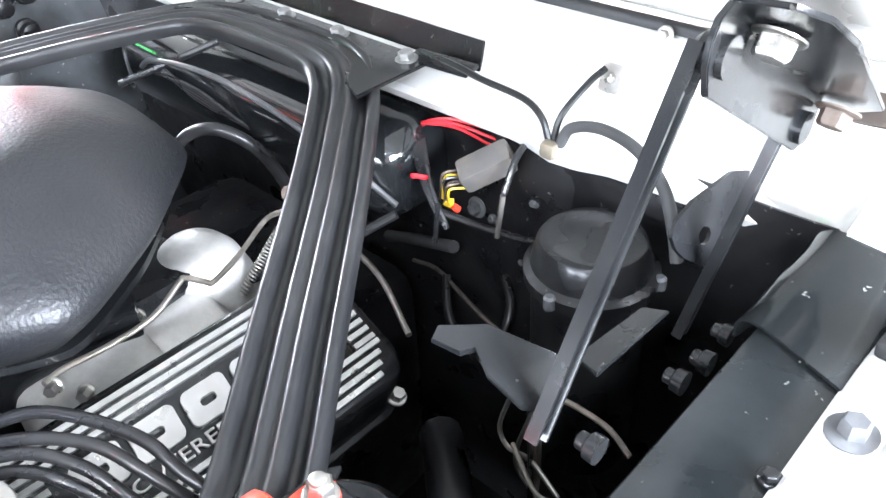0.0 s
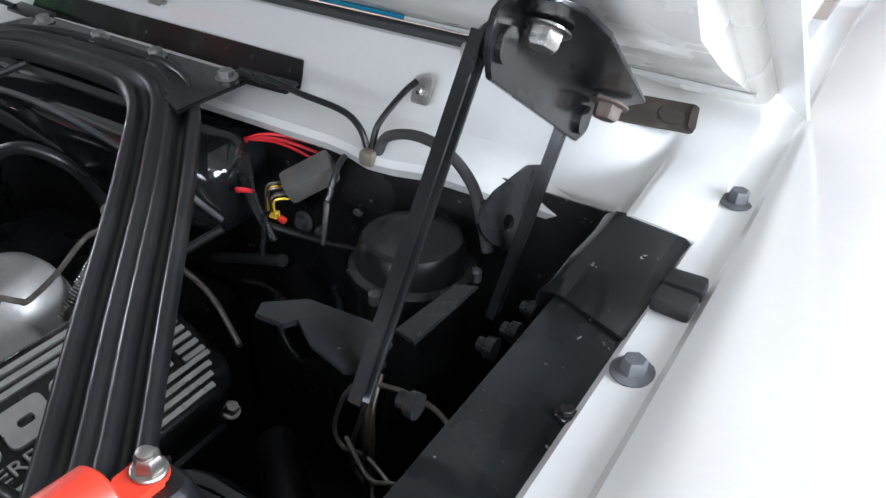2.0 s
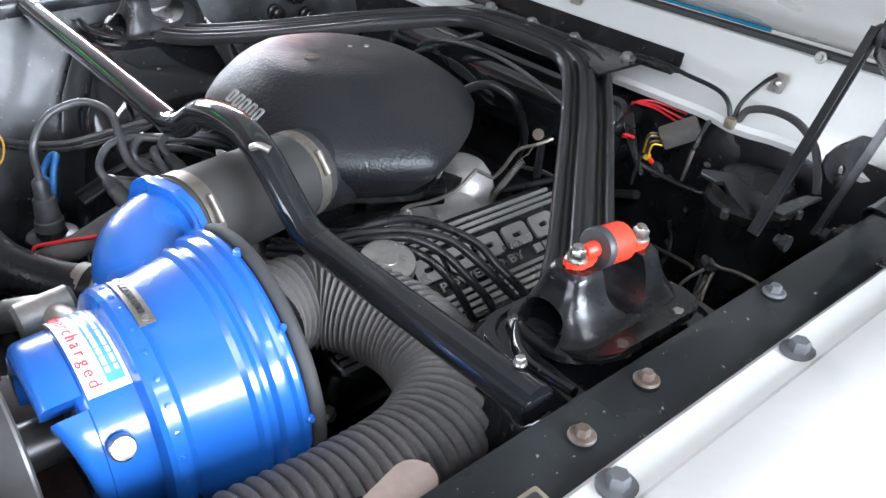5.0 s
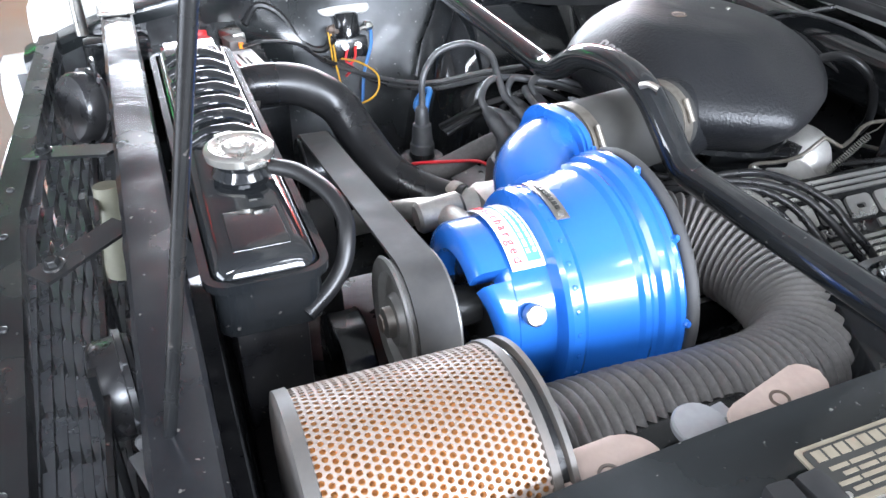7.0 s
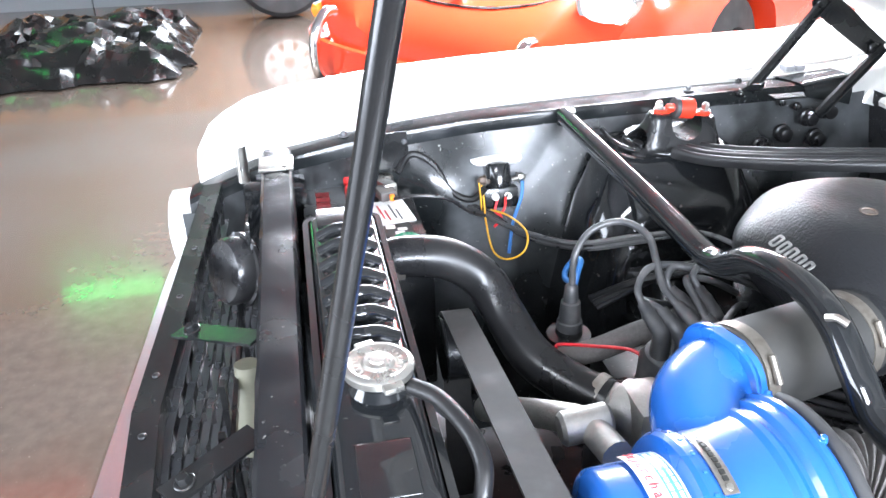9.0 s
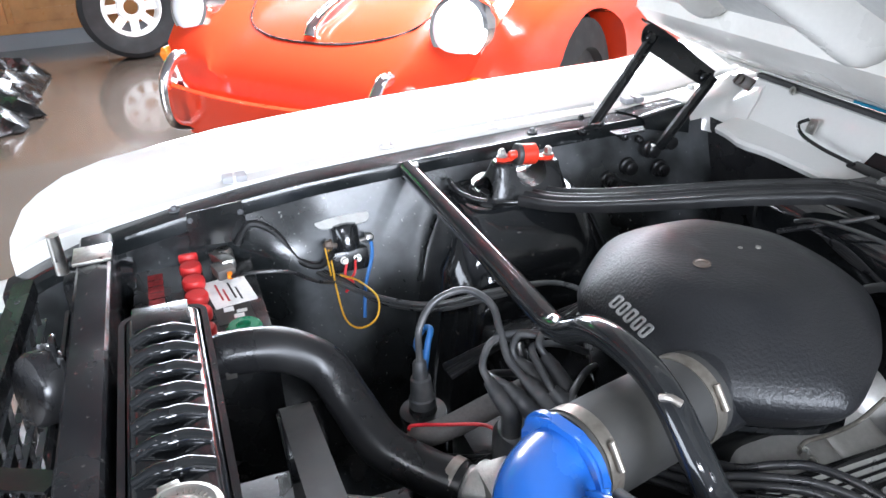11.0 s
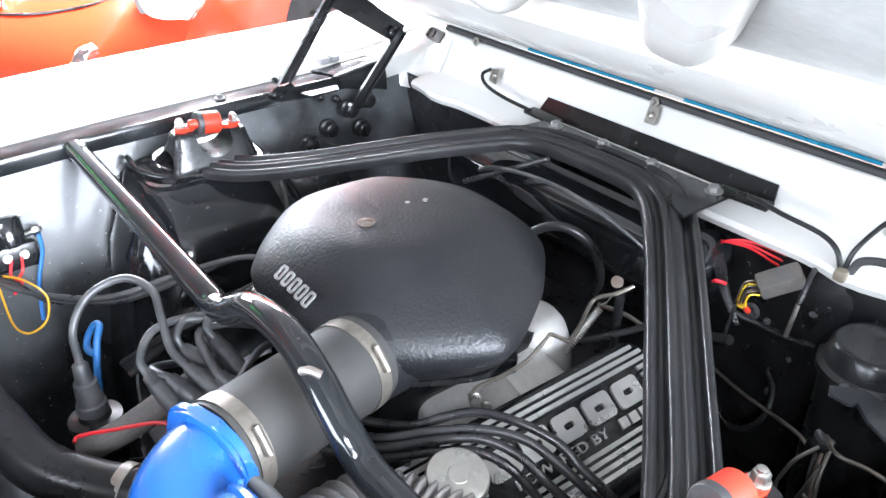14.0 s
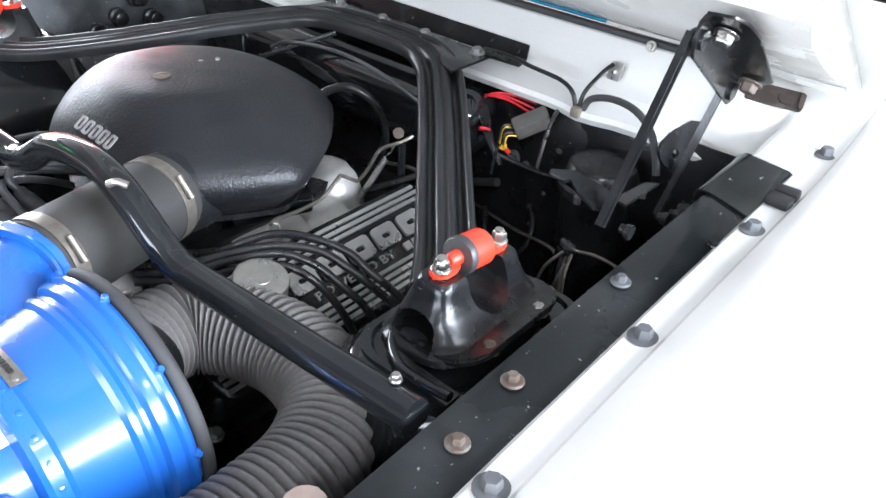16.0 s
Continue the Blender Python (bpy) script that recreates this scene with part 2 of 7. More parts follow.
M_LEDGE = material("wet_look_black_paint", (0.008, 0.009, 0.01), 0.1, coat=1.0, rough_var=0.05, bump=0.06, bump_scale=40, dirt=DUST, dirt_amount=0.05, dirt_scale=20)
M_DULLNUT = material("dull_plated_nut", (0.3, 0.3, 0.29), 0.45, 0.8, dirt=(0.12, 0.11, 0.1), dirt_amount=0.5, dirt_scale=70)
M_NEWALU = material("bright_cast_manifold", (0.46, 0.45, 0.425), 0.42, 0.35, dirt=(0.35, 0.33, 0.3), dirt_amount=0.5, dirt_scale=25, bump=0.2, bump_scale=260)
M_BEAM = material("dented_black_paint", (0.010, 0.0105, 0.012), 0.2, dirt=DUST, dirt_amount=0.05, dirt_scale=14, wear=(0.25, 0.24, 0.22), wear_amount=0.4, bump=0.5, bump_scale=16, spec=0.26)
M_CAST = material("black_painted_casting", (0.007, 0.0073, 0.008), 0.3, dirt=DUST, dirt_amount=0.06, dirt_scale=22, wear=(0.2, 0.19, 0.18), wear_amount=0.25, bump=0.15, bump_scale=70, spec=0.4)
M_BRACE = material("satin_black_brace_paint", (0.012, 0.0122, 0.013), 0.34, dirt=(0.1, 0.096, 0.092), dirt_amount=0.1, dirt_scale=20, rough_var=0.06, bump=0.03, bump_scale=60, spec=0.4)
# Pale, barely metallic colour stands in for the bracket's bright reflection.
M_PALEMETAL = material("pale_bracket_metal", (0.6, 0.6, 0.58), 0.45, 0.25, dirt=(0.35, 0.33, 0.3), dirt_amount=0.4, dirt_scale=50)
M_STOP = material("dull_black_rubber", (0.012, 0.012, 0.0125), 0.55, dirt=DUST, dirt_amount=0.12, dirt_scale=40, spec=0.3)
M_CRANK = material("dark_shaft", (0.02, 0.02, 0.02), 0.3, 0.3)


def glow(name, colour, strength):
    m = bpy.data.materials.new(name)
    m.use_nodes = True
    b = m.node_tree.nodes["Principled BSDF"]
    b.inputs["Base Color"].default_value = (*colour, 1)
    b.inputs["Emission Color"].default_value = (*colour, 1)
    b.inputs["Emission Strength"].default_value = strength
    return m


M_NEONGREEN = glow("green_neon_tube", (0.05, 1.0, 0.2), 6.0)
M_NEONRED = glow("red_neon_tube", (1.0, 0.06, 0.03), 0.8)
glass = bpy.data.materials.new("windscreen_glass")
glass.use_nodes = True
gb = glass.node_tree.nodes["Principled BSDF"]
gb.inputs["Transmission Weight"].default_value, gb.inputs["Roughness"].default_value, gb.inputs["IOR"].default_value = 1.0, 0.02, 1.45
gb.inputs["Base Color"].default_value = (0.75, 0.85, 0.84, 1)


# ---------- mesh helpers ----------
def finish(bm, name, mat, sharp=38):
    bmesh.ops.recalc_face_normals(bm, faces=bm.faces)
    me = bpy.data.meshes.new(name)
    for f in bm.faces:
        f.smooth = True
    bm.to_mesh(me)
    bm.free()
    me.set_sharp_from_angle(angle=radians(sharp))
    me.materials.append(mat)
    return me


def thing(name, at, label, category, group="", kind=""):
    ob = new(name)
    ob.empty_display_size = 0.05
    ob.matrix_world = Matrix.Translation(at)
    bpy.context.view_layer.update()
    return tagged(ob, label, category, group, kind)


def world_of(ob):
    return ob.matrix_basis if ob.parent is None else Matrix.Identity(4)


def part(name, bm, mat, parent, label="", sharp=38):
    ob = new(name, finish(bm, name, mat, sharp))
    ob.parent = parent
    ob.matrix_parent_inverse = world_of(parent).inverted()
    return tagged(ob, label)


def solid(name, bm, mat, label="", category="", group="", kind="", sharp=38):
    return tagged(new(name, finish(bm, name, mat, sharp)), label, category, group, kind)


def B():
    return bmesh.new()


def box(bm, c, s, rot=(0, 0, 0), bevel=0.0, seg=2):
    r = bmesh.ops.create_cube(bm, size=1, matrix=pose(*c, *rot) @ Matrix.Diagonal((*s, 1)))
    if bevel:
        es = list({e for v in r["verts"] for e in v.link_edges})
        bmesh.ops.bevel(bm, geom=es, offset=bevel, segments=seg, affect="EDGES", profile=0.6)
    return bm


def carve(bm, cutters):
    """Cuts the closed bodies away from bm and gives the rest as a new bmesh."""
    def held(b):
        bmesh.ops.recalc_face_normals(b, faces=b.faces)
        me = bpy.data.meshes.new("carve")
        b.to_mesh(me)
        b.free()
        return new("carve", me)
    ob = held(bm)
    tools = [held(c) for c in cutters]
    for c in tools:
        mod = ob.modifiers.new("cut", "BOOLEAN")
        mod.operation, mod.solver, mod.object = "DIFFERENCE", "EXACT", c
    bpy.context.view_layer.update()
    me = bpy.data.meshes.new_from_object(ob.evaluated_get(bpy.context.evaluated_depsgraph_get()))
    out = bmesh.new()
    out.from_mesh(me)
    bpy.data.meshes.remove(me)
    for o in (ob, *tools):
        data = o.data
        bpy.data.objects.remove(o)
        bpy.data.meshes.remove(data)
    return out


def ring_frame(d):
    d = Vector(d).normalized()
    a = Vector((0, 0, 1)) if abs(d.z) < 0.9 else Vector((1, 0, 0))
    u = d.cross(a).normalized()
    return u, u.cross(d).normalized()


def rings(bm, loops, close_ends=True, closed=False):
    made = [[bm.verts.new(p) for p in lp] for lp in loops]
    n = len(made[0])
    pairs = list(zip(made, made[1:])) + ([(made[-1], made[0])] if closed else [])
    for a, b in pairs:
        for i in range(n):
            bm.faces.new((a[i], a[(i + 1) % n], b[(i + 1) % n], b[i]))
    if close_ends and not closed:
        bm.faces.new(list(reversed(made[0])))
        bm.faces.new(made[-1])
    return bm


def lathe(bm, origin, axis, profile, seg=32, caps=True, start=0.0, sweep=360.0):
    """profile: (distance along axis, radius)."""
    o, d = Vector(origin), Vector(axis).normalized()
    u, v = ring_frame(d)
    loops = []
    for h, r in profile:
        loops.append([o + d * h + (u * math.cos(2 * math.pi * i / seg) + v * math.sin(2 * math.pi * i / seg)) * max(r, 1e-5) for i in range(seg)])
    return rings(bm, loops, caps)


def cyl(bm, p0, p1, r0, r1=None, seg=20):
    p0, p1 = Vector(p0), Vector(p1)
    return lathe(bm, p0, p1 - p0, [(0, r0), ((p1 - p0).length, r0 if r1 is None else r1)], seg)


def spline(pts, n=10, closed=False):
    """A smooth line through the points."""
    p = [Vector(q) for q in pts]
    if not closed:
        p = [p[0] * 2 - p[1]] + p + [p[-1] * 2 - p[-2]]
    else:
        p = [p[-1]] + p + [p[0], p[1]]
    out = []
    for i in range(1, len(p) - 2):
        a, b, c, d = p[i - 1], p[i], p[i + 1], p[i + 2]
        for k in range(n):
            t = k / n
            out.append(0.5 * (2 * b + (c - a) * t + (2 * a - 5 * b + 4 * c - d) * t * t + (3 * b - a - 3 * c + d) * t ** 3))
    if not closed:
        out.append(p[-2])
    return out


def tube(bm, pts, r, seg=10, n=8, smooth=True, radius=None):
    line = spline(pts, n) if smooth else [Vector(q) for q in pts]
    d0 = (line[1] - line[0]).normalized()
    u, v = ring_frame(d0)
    loops = []
    for i, p in enumerate(line):
        d = (line[min(i + 1, len(line) - 1)] - line[max(i - 1, 0)]).normalized()
        u = (u - d * u.dot(d)).normalized()
        v = d.cross(u)
        rr = radius(i / (len(line) - 1)) if radius else r
        loops.append([p + (u * math.cos(2 * math.pi * k / seg) + v * math.sin(2 * math.pi * k / seg)) * rr for k in range(seg)])
    return rings(bm, loops)


def sweep(bm, line, section, up=(0, 0, 1)):
    """section: closed list of (side, height), swept along a line with a fixed up."""
    up = Vector(up)
    loops = []
    for i, p in enumerate(line):
        d = (line[min(i + 1, len(line) - 1)] - line[max(i - 1, 0)]).normalized()
        s = d.cross(up).normalized()
        h = s.cross(d).normalized()
        loops.append([p + s * a + h * b for a, b in section])
    return rings(bm, loops)


def prism(bm, outline, m, thick, bevel=0.0):
    """outline in the plane of m's x and y, made thick along its z."""
    lo = [m @ Vector((x, y, 0)) for x, y in outline]
    hi = [m @ Vector((x, y, thick)) for x, y in outline]
    a, b = [bm.verts.new(p) for p in lo], [bm.verts.new(p) for p in hi]
    n = len(a)
    fs = [bm.faces.new(list(reversed(a))), bm.faces.new(b)]
    for i in range(n):
        fs.append(bm.faces.new((a[i], a[(i + 1) % n], b[(i + 1) % n], b[i])))
    if bevel:
        bmesh.ops.bevel(bm, geom=list({e for f in fs[:2] for e in f.edges}), offset=bevel, segments=2, affect="EDGES")
    return bm


def rounded(w, h, r, n=5, cx=0.0, cy=0.0):
    out = []
    for sx, sy, a0 in ((1, 1, 0), (-1, 1, 90), (-1, -1, 180), (1, -1, 270)):
        for k in range(n + 1):
            a = radians(a0 + 90 * k / n)
            out.append((cx + sx * (w / 2 - r) + r * math.cos(a), cy + sy * (h / 2 - r) + r * math.sin(a)))
    return out


def sheet(bm, rows, thick):
    """A grid of points as a sheet of that thickness."""
    vs = [[bm.verts.new(p) for p in row] for row in rows]
    fs = []
    for a, b in zip(vs, vs[1:]):
        for i in range(len(a) - 1):
            fs.append(bm.faces.new((a[i], a[i + 1], b[i + 1], b[i])))
    bmesh.ops.recalc_face_normals(bm, faces=fs)
    bmesh.ops.solidify(bm, geom=fs, thickness=thick)
    return bm


def hexbolt(bm, at, axis, r=0.008, h=0.007, washer=1.6):
    at, d = Vector(at), Vector(axis).normalized()
    if washer:
        lathe(bm, at, d, [(0, r * washer), (0.0012, r * washer), (0.002, r * washer * 0.9)], 18)
    lathe(bm, at + d * 0.002, d, [(0, r * 1.02), (h * 0.8, r), (h, r * 0.82)], 6)
    return bm


def bolt(name, at, axis, mat, label, r=0.008, h=0.007, washer=1.6, group=""):
    bm = B()
    hexbolt(bm, (0, 0, 0), axis, r, h, washer)
    ob = solid(name, bm, mat, label, "bolt", group)
    ob.location = at
    return ob


def lettering(body, size, m, mat, parent, name="letter", thick=0.0006, align="CENTER"):
    cu = bpy.data.curves.new(name, "FONT")
    cu.body, cu.size, cu.extrude, cu.align_x, cu.align_y = body, size, thick, align, "CENTER"
    tmp = bpy.data.objects.new(name + "_src", cu)
    me = bpy.data.meshes.new_from_object(tmp)
    bpy.data.objects.remove(tmp)
    me.transform(m)
    me.materials.clear()
    me.materials.append(mat)
    ob = new(name, me)
    ob.parent = parent
    ob.matrix_parent_inverse = world_of(parent).inverted()
    return ob


def bars(name, m, widths, height, gap, mat, parent, thick=0.0012, lean=0.0):
    """Plain blocks of the size of printed or cast characters."""
    x = -(sum(widths) + gap * (len(widths) - 1)) / 2
    for w in widths:
        bm = B()
        prism(bm, [(x, -height / 2), (x + w, -height / 2), (x + w + lean, height / 2), (x + lean, height / 2)], m, thick)
        part(name, bm, mat, parent)
        x += w + gap


def hit_frame(at, zdir, xdir):
    """A pose at a place with its z along zdir and its x near xdir."""
    z = Vector(zdir).normalized()
    x = Vector(xdir)
    x = (x - z * x.dot(z)).normalized()
    y = z.cross(x)
    m = Matrix((x, y, z)).transposed().to_4x4()
    m.translation = at
    return m


# ---------- the garage ----------
RX0, RX1, RY0, RY1, RH = -6.75, 4.0, -5.0, 6.0, 2.95


def slab(name, c, s, mat, label, category):
    bm = B()
    box(bm, c, s)
    return solid(name, bm, mat, label, category, kind="structure")


slab("floor", ((RX0 + RX1) / 2, (RY0 + RY1) / 2, -0.1), (RX1 - RX0 + 0.4, RY1 - RY0 + 0.4, 0.2), M_FLOOR, "stained glossy polished concrete garage floor", "floor")
slab("ceiling", ((RX0 + RX1) / 2, (RY0 + RY1) / 2, RH + 0.1), (RX1 - RX0 + 0.4, RY1 - RY0 + 0.4, 0.2), M_CEIL, "unseen garage ceiling in plain grey", "ceiling")
# West wall; its strip opening is added for the fill lamp.
bm = B()
box(bm, (RX0 - 0.1, (RY0 - 1.3) / 2, RH / 2), (0.2, -1.3 - RY0, RH))
box(bm, (RX0 - 0.1, (RY1 + 4.3) / 2, RH / 2), (0.2, RY1 - 4.3, RH))
box(bm, (RX0 - 0.1, 1.5, 0.84), (0.2, 5.6, 1.68))
box(bm, (RX0 - 0.1, 1.5, (2.7 + RH) / 2), (0.2, 5.6, RH - 2.7))
solid("wall_west", bm, M_WALL, "grey garage wall with an added strip opening", "wall", kind="structure")
slab("wall_north", ((RX0 + RX1) / 2, RY1 + 0.1, RH / 2), (RX1 - RX0 + 0.4, 0.2, RH), M_WALL, "unseen garage wall in plain grey", "wall")
# East wall; its strip opening is added for the fill lamp.
bm = B()
box(bm, (RX1 + 0.1, (RY0 - 1.7) / 2, RH / 2), (0.2, -1.7 - RY0, RH))
box(bm, (RX1 + 0.1, (RY1 + 2.1) / 2, RH / 2), (0.2, RY1 - 2.1, RH))
box(bm, (RX1 + 0.1, 0.2, 0.82), (0.2, 3.8, 1.64))
box(bm, (RX1 + 0.1, 0.2, (2.66 + RH) / 2), (0.2, 3.8, RH - 2.66))
solid("wall_east", bm, M_WALL, "grey garage wall with an added strip opening", "wall", kind="structure")
# South wall; its wide opening is added for the front fill lamp.
bm = B()
box(bm, ((RX0 - 0.2 - 1.0) / 2, RY0 - 0.1, RH / 2), (-1.0 - RX0 + 0.2, 0.2, RH))
box(bm, ((RX1 + 0.2 + 2.8) / 2, RY0 - 0.1, RH / 2), (RX1 + 0.2 - 2.8, 0.2, RH))
box(bm, (0.9, RY0 - 0.1, (2.5 + RH) / 2), (3.8, 0.2, RH - 2.5))
solid("wall_south", bm, M_WALL, "grey garage wall with an added wide opening", "wall", kind="structure")

for lx, ly, share in CEILING:
    fixture = thing("ceiling_light", (lx, ly, RH), "white metal ceiling tube light fixture", "lamp", "ceiling tube lights")
    bm = B()
    box(bm, (lx, ly, RH - 0.06), (0.3, 1.7, 0.1), bevel=0.01)
    part("housing", bm, M_CEIL, fixture)

# oak cabinet fronts along the far wall
for k in range(6):
    cy = -4.0 + k * 1.25
    cab = thing("cabinet", (-6.5, cy, 0), "varnished oak garage cabinet on a grey plinth", "cabinet", "oak cabinets along the wall")
    bm = B()
    box(bm, (-6.5, cy, 0.52), (0.45, 1.24, 0.8), bevel=0.004)
    part("body", bm, M_WOOD, cab)
    bm = B()
    box(bm, (-6.5, cy, 0.06), (0.43, 1.24, 0.12))
    part("plinth", bm, M_PLINTH, cab)
    for s in (-0.31, 0.31):
        bm = B()
        box(bm, (-6.262, cy + s, 0.54), (0.022, 0.57, 0.68), bevel=0.004)
        door = part("door", bm, M_WOOD, cab)
        bm = B()
        box(bm, (-6.247, cy + s, 0.54), (0.014, 0.38, 0.48), bevel=0.006)
        part("raised_panel", bm, M_WOOD, door)

# two hanging neon tubes that mirror in the floor
for nm, c, l, mt, lb in (("neon_light", (-5.2, -2.2, 2.0), 0.75, M_NEONGREEN, "glowing green neon tube hung from the ceiling"), ("neon_light", (-2.95, -2.22, 2.0), 0.5, M_NEONRED, "glowing red neon tube hung from the ceiling")):
    neon = thing(nm, c, lb, "neon light", "neon lights")
    bm = B()
    for dz in (-0.04, 0.04):
        tube(bm, [(c[0], c[1] - l / 2, c[2] + dz), (c[0], c[1], c[2] + dz), (c[0], c[1] + l / 2, c[2] + dz)], 0.022, 10, 4)
    part("glass_tube", bm, mt, neon)
    for dy_ in (-l / 3, l / 3):
        bm = B()
        cyl(bm, (c[0], c[1] + dy_, c[2] + 0.04), (c[0], c[1] + dy_, RH), 0.004, seg=6)
        part("hanger_wire", bm, M_WIRE, neon)

# crumpled black plastic sheet
bm = B()
grid = []
for i in range(34):
    row = []
    for j in range(30):
        u, v = i / 33 - 0.5, j / 29 - 0.5
        edge = max(0.0, 1 - (2 * max(abs(u), abs(v))) ** 4)
        f = noise.noise(Vector((u * 7, v * 6, 3))) + 0.6 * abs(noise.noise(Vector((u * 17, v * 13, 8))))
        row.append(Vector((-4.65 + 1.5 * u + 0.1 * f, -1.9 + 1.35 * v + 0.08 * f, 0.012 + edge * (0.12 + 0.13 * f + 0.05 * abs(math.sin(14 * u + 6 * v + 3 * f))))))
    grid.append(row)
for row in grid:
    for p in row:
        p.z = max(p.z, 0.012)
sheet(bm, grid, 0.004)
solid("plastic_sheet", bm, M_BAG, "crumpled shiny black plastic sheet on the floor", "plastic sheet", sharp=25)


# spare wheel standing by the cabinets
def road_wheel(name, m, rt, rr, w, label, category, mat_rim, slots):
    ob = thing(name, m.translation, label, category)
    def T(bm):
        bmesh.ops.transform(bm, matrix=m, verts=bm.verts)
        return bm
    bm = B()
    lathe(bm, (0, 0, 0), (0, 1, 0), [(-w * 0.42, rr), (-w / 2, rr + 0.03), (-w / 2, rt - 0.03), (-w * 0.38, rt), (w * 0.38, rt), (w / 2, rt - 0.03), (w / 2, rr + 0.03), (w * 0.42, rr), (0, rr - 0.01)], 56, caps=False)
    tyre = part("tyre", T(bm), M_TYRE, ob)
    bm = B()
    lathe(bm, (0, 0, 0), (0, 1, 0), [(-w * 0.42, rr), (-w * 0.42, rr - 0.012), (-w * 0.25, rr - 0.03), (w * 0.25, rr - 0.03), (w * 0.42, rr - 0.012), (w * 0.42, rr + 0.002)], 48, caps=False)
    part("rim", T(bm), mat_rim, ob)
    bm = B()
    lathe(bm, (0, 0, 0), (0, 1, 0), [(-w * 0.2, 0.05), (-w * 0.3, 0.055), (-w * 0.28, rr * 0.45), (-w * 0.2, rr * 0.5), (-w * 0.12, rr * 0.5), (-w * 0.12, 0.05)], 40, caps=False)
    part("hub_disc", T(bm), mat_rim, ob)
    for k in range(slots):
        a = 2 * math.pi * k / slots
        bm = B()
        box(bm, (0, -w * 0.2, rr * 0.7), (rr * 0.3, 0.012, rr * 0.5), bevel=0.004)
        bmesh.ops.transform(bm, matrix=pose(0, 0, 0, 0, math.degrees(a), 0), verts=bm.verts)
        part("spoke", T(bm), mat_rim, ob)
    return ob


road_wheel("spare_wheel", pose(-5.55, -0.62, 0.345, -8, 0, 98), 0.345, 0.2, 0.2, "white slotted spare wheel with a black tyre", "wheel", M_WHEELWHITE, 8)


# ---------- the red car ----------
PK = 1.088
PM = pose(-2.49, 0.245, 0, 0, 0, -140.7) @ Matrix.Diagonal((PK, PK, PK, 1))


def red_car():
    """Low rounded sports car; local y points ahead, origin under the line of the headlights."""
    car = thing("sports_car", PM.translation, "red and orange lit vintage sports car with chrome overriders", "car")
    W = lambda p: PM @ Vector(p)
    # half section heights along the car: (y, half width, belly, bonnet height, wing height, wing centre)
    stations = [(0.40, 0.30, 0.26, 0.40, 0.40, 0.25), (0.36, 0.52, 0.24, 0.50, 0.47, 0.46), (0.28, 0.66, 0.22, 0.575, 0.575, 0.56), (0.16, 0.74, 0.22, 0.635, 0.69, 0.585),
                (0.02, 0.78, 0.22, 0.68, 0.765, 0.59), (-0.2, 0.81, 0.22, 0.735, 0.80, 0.60), (-0.6, 0.83, 0.22, 0.80, 0.815, 0.62), (-1.0, 0.83, 0.22, 0.85, 0.83, 0.64),
                (-1.3, 0.83, 0.22, 0.88, 0.85, 0.66), (-2.2, 0.83, 0.22, 0.88, 0.86, 0.66), (-3.0, 0.80, 0.24, 0.75, 0.76, 0.6), (-3.5, 0.6, 0.3, 0.5, 0.5, 0.45)]
    loops = []
    for y, hw, b, zb, zw, xc in stations:
        half = [(0.0, zb), (0.22, zb - 0.004), (0.36, zb - 0.02 + 0.12 * max(0, zw - zb)), (xc - 0.09, (zb + zw) / 2 + 0.01), (xc, zw), (xc + 0.09, zw - 0.02), (hw - 0.03, zw - 0.12), (hw, zw - 0.25), (hw - 0.02, b + 0.06), (hw - 0.1, b)]
        half = [(min(x, hw), max(z, b)) for x, z in half]
        pts = half + [(-x, z) for x, z in reversed(half[1:])]
        loops.append([W((x, y, z)) for x, z in pts])
    bm = B()
    rings(bm, loops)
    bmesh.ops.subdivide_edges(bm, edges=bm.edges, cuts=1, use_grid_fill=True, smooth=1.0)
    arches = []
    for s in (-1, 1):
        for wy in (-0.33, -2.45):
            c = B()
            cyl(c, W((0.58 * s, wy, 0.31)), W((1.1 * s, wy, 0.31)), 0.335 * PK, seg=40)
            arches.append(c)
    body = part("body", carve(bm, arches), M_PORSCHE, car, sharp=40)
    # cabin and glass
    bm = B()
    rings(bm, [[W((x * s, y, z)) for x, y, z in ((-0.6, -1.25, zz), (0.6, -1.25, zz), (0.62, -2.7, zz), (-0.62, -2.7, zz))] for s, zz in ((1.0, 0.86), (0.86, 1.22), (0.5, 1.3))])
    part("cabin", bm, M_PORSCHE, car)
    for s in (-1, 1):
        bm = B()
        lathe(bm, W((0.575 * s, 0.20, 0.67)), PM.to_3x3() @ Vector((0.05 * s, 1, 0.26)), [(-0.10, 0.108), (0.0, 0.112), (0.02, 0.108), (0.022, 0.094)], 36)
        ringo = part("headlight_ring", bm, M_CHROME, car)
        bm = B()
        lathe(bm, W((0.575 * s, 0.20, 0.67)), PM.to_3x3() @ Vector((0.05 * s, 1, 0.26)), [(0.02, 0.095), (0.034, 0.08), (0.044, 0.05), (0.048, 0.0)], 36, caps=False)
        part("lens", bm, M_LENS, ringo, "bright clear headlight lens")
        bm = B()
        lathe(bm, W((0.645 * s, 0.24, 0.505)), PM.to_3x3() @ Vector((0.3 * s, 1, 0.08)), [(0, 0.034), (0.035, 0.038), (0.07, 0.028), (0.085, 0.001)], 20)
        part("indicator", bm, M_AMBER, car, "amber indicator lens")
        # overrider and horn grille
        bm = B()
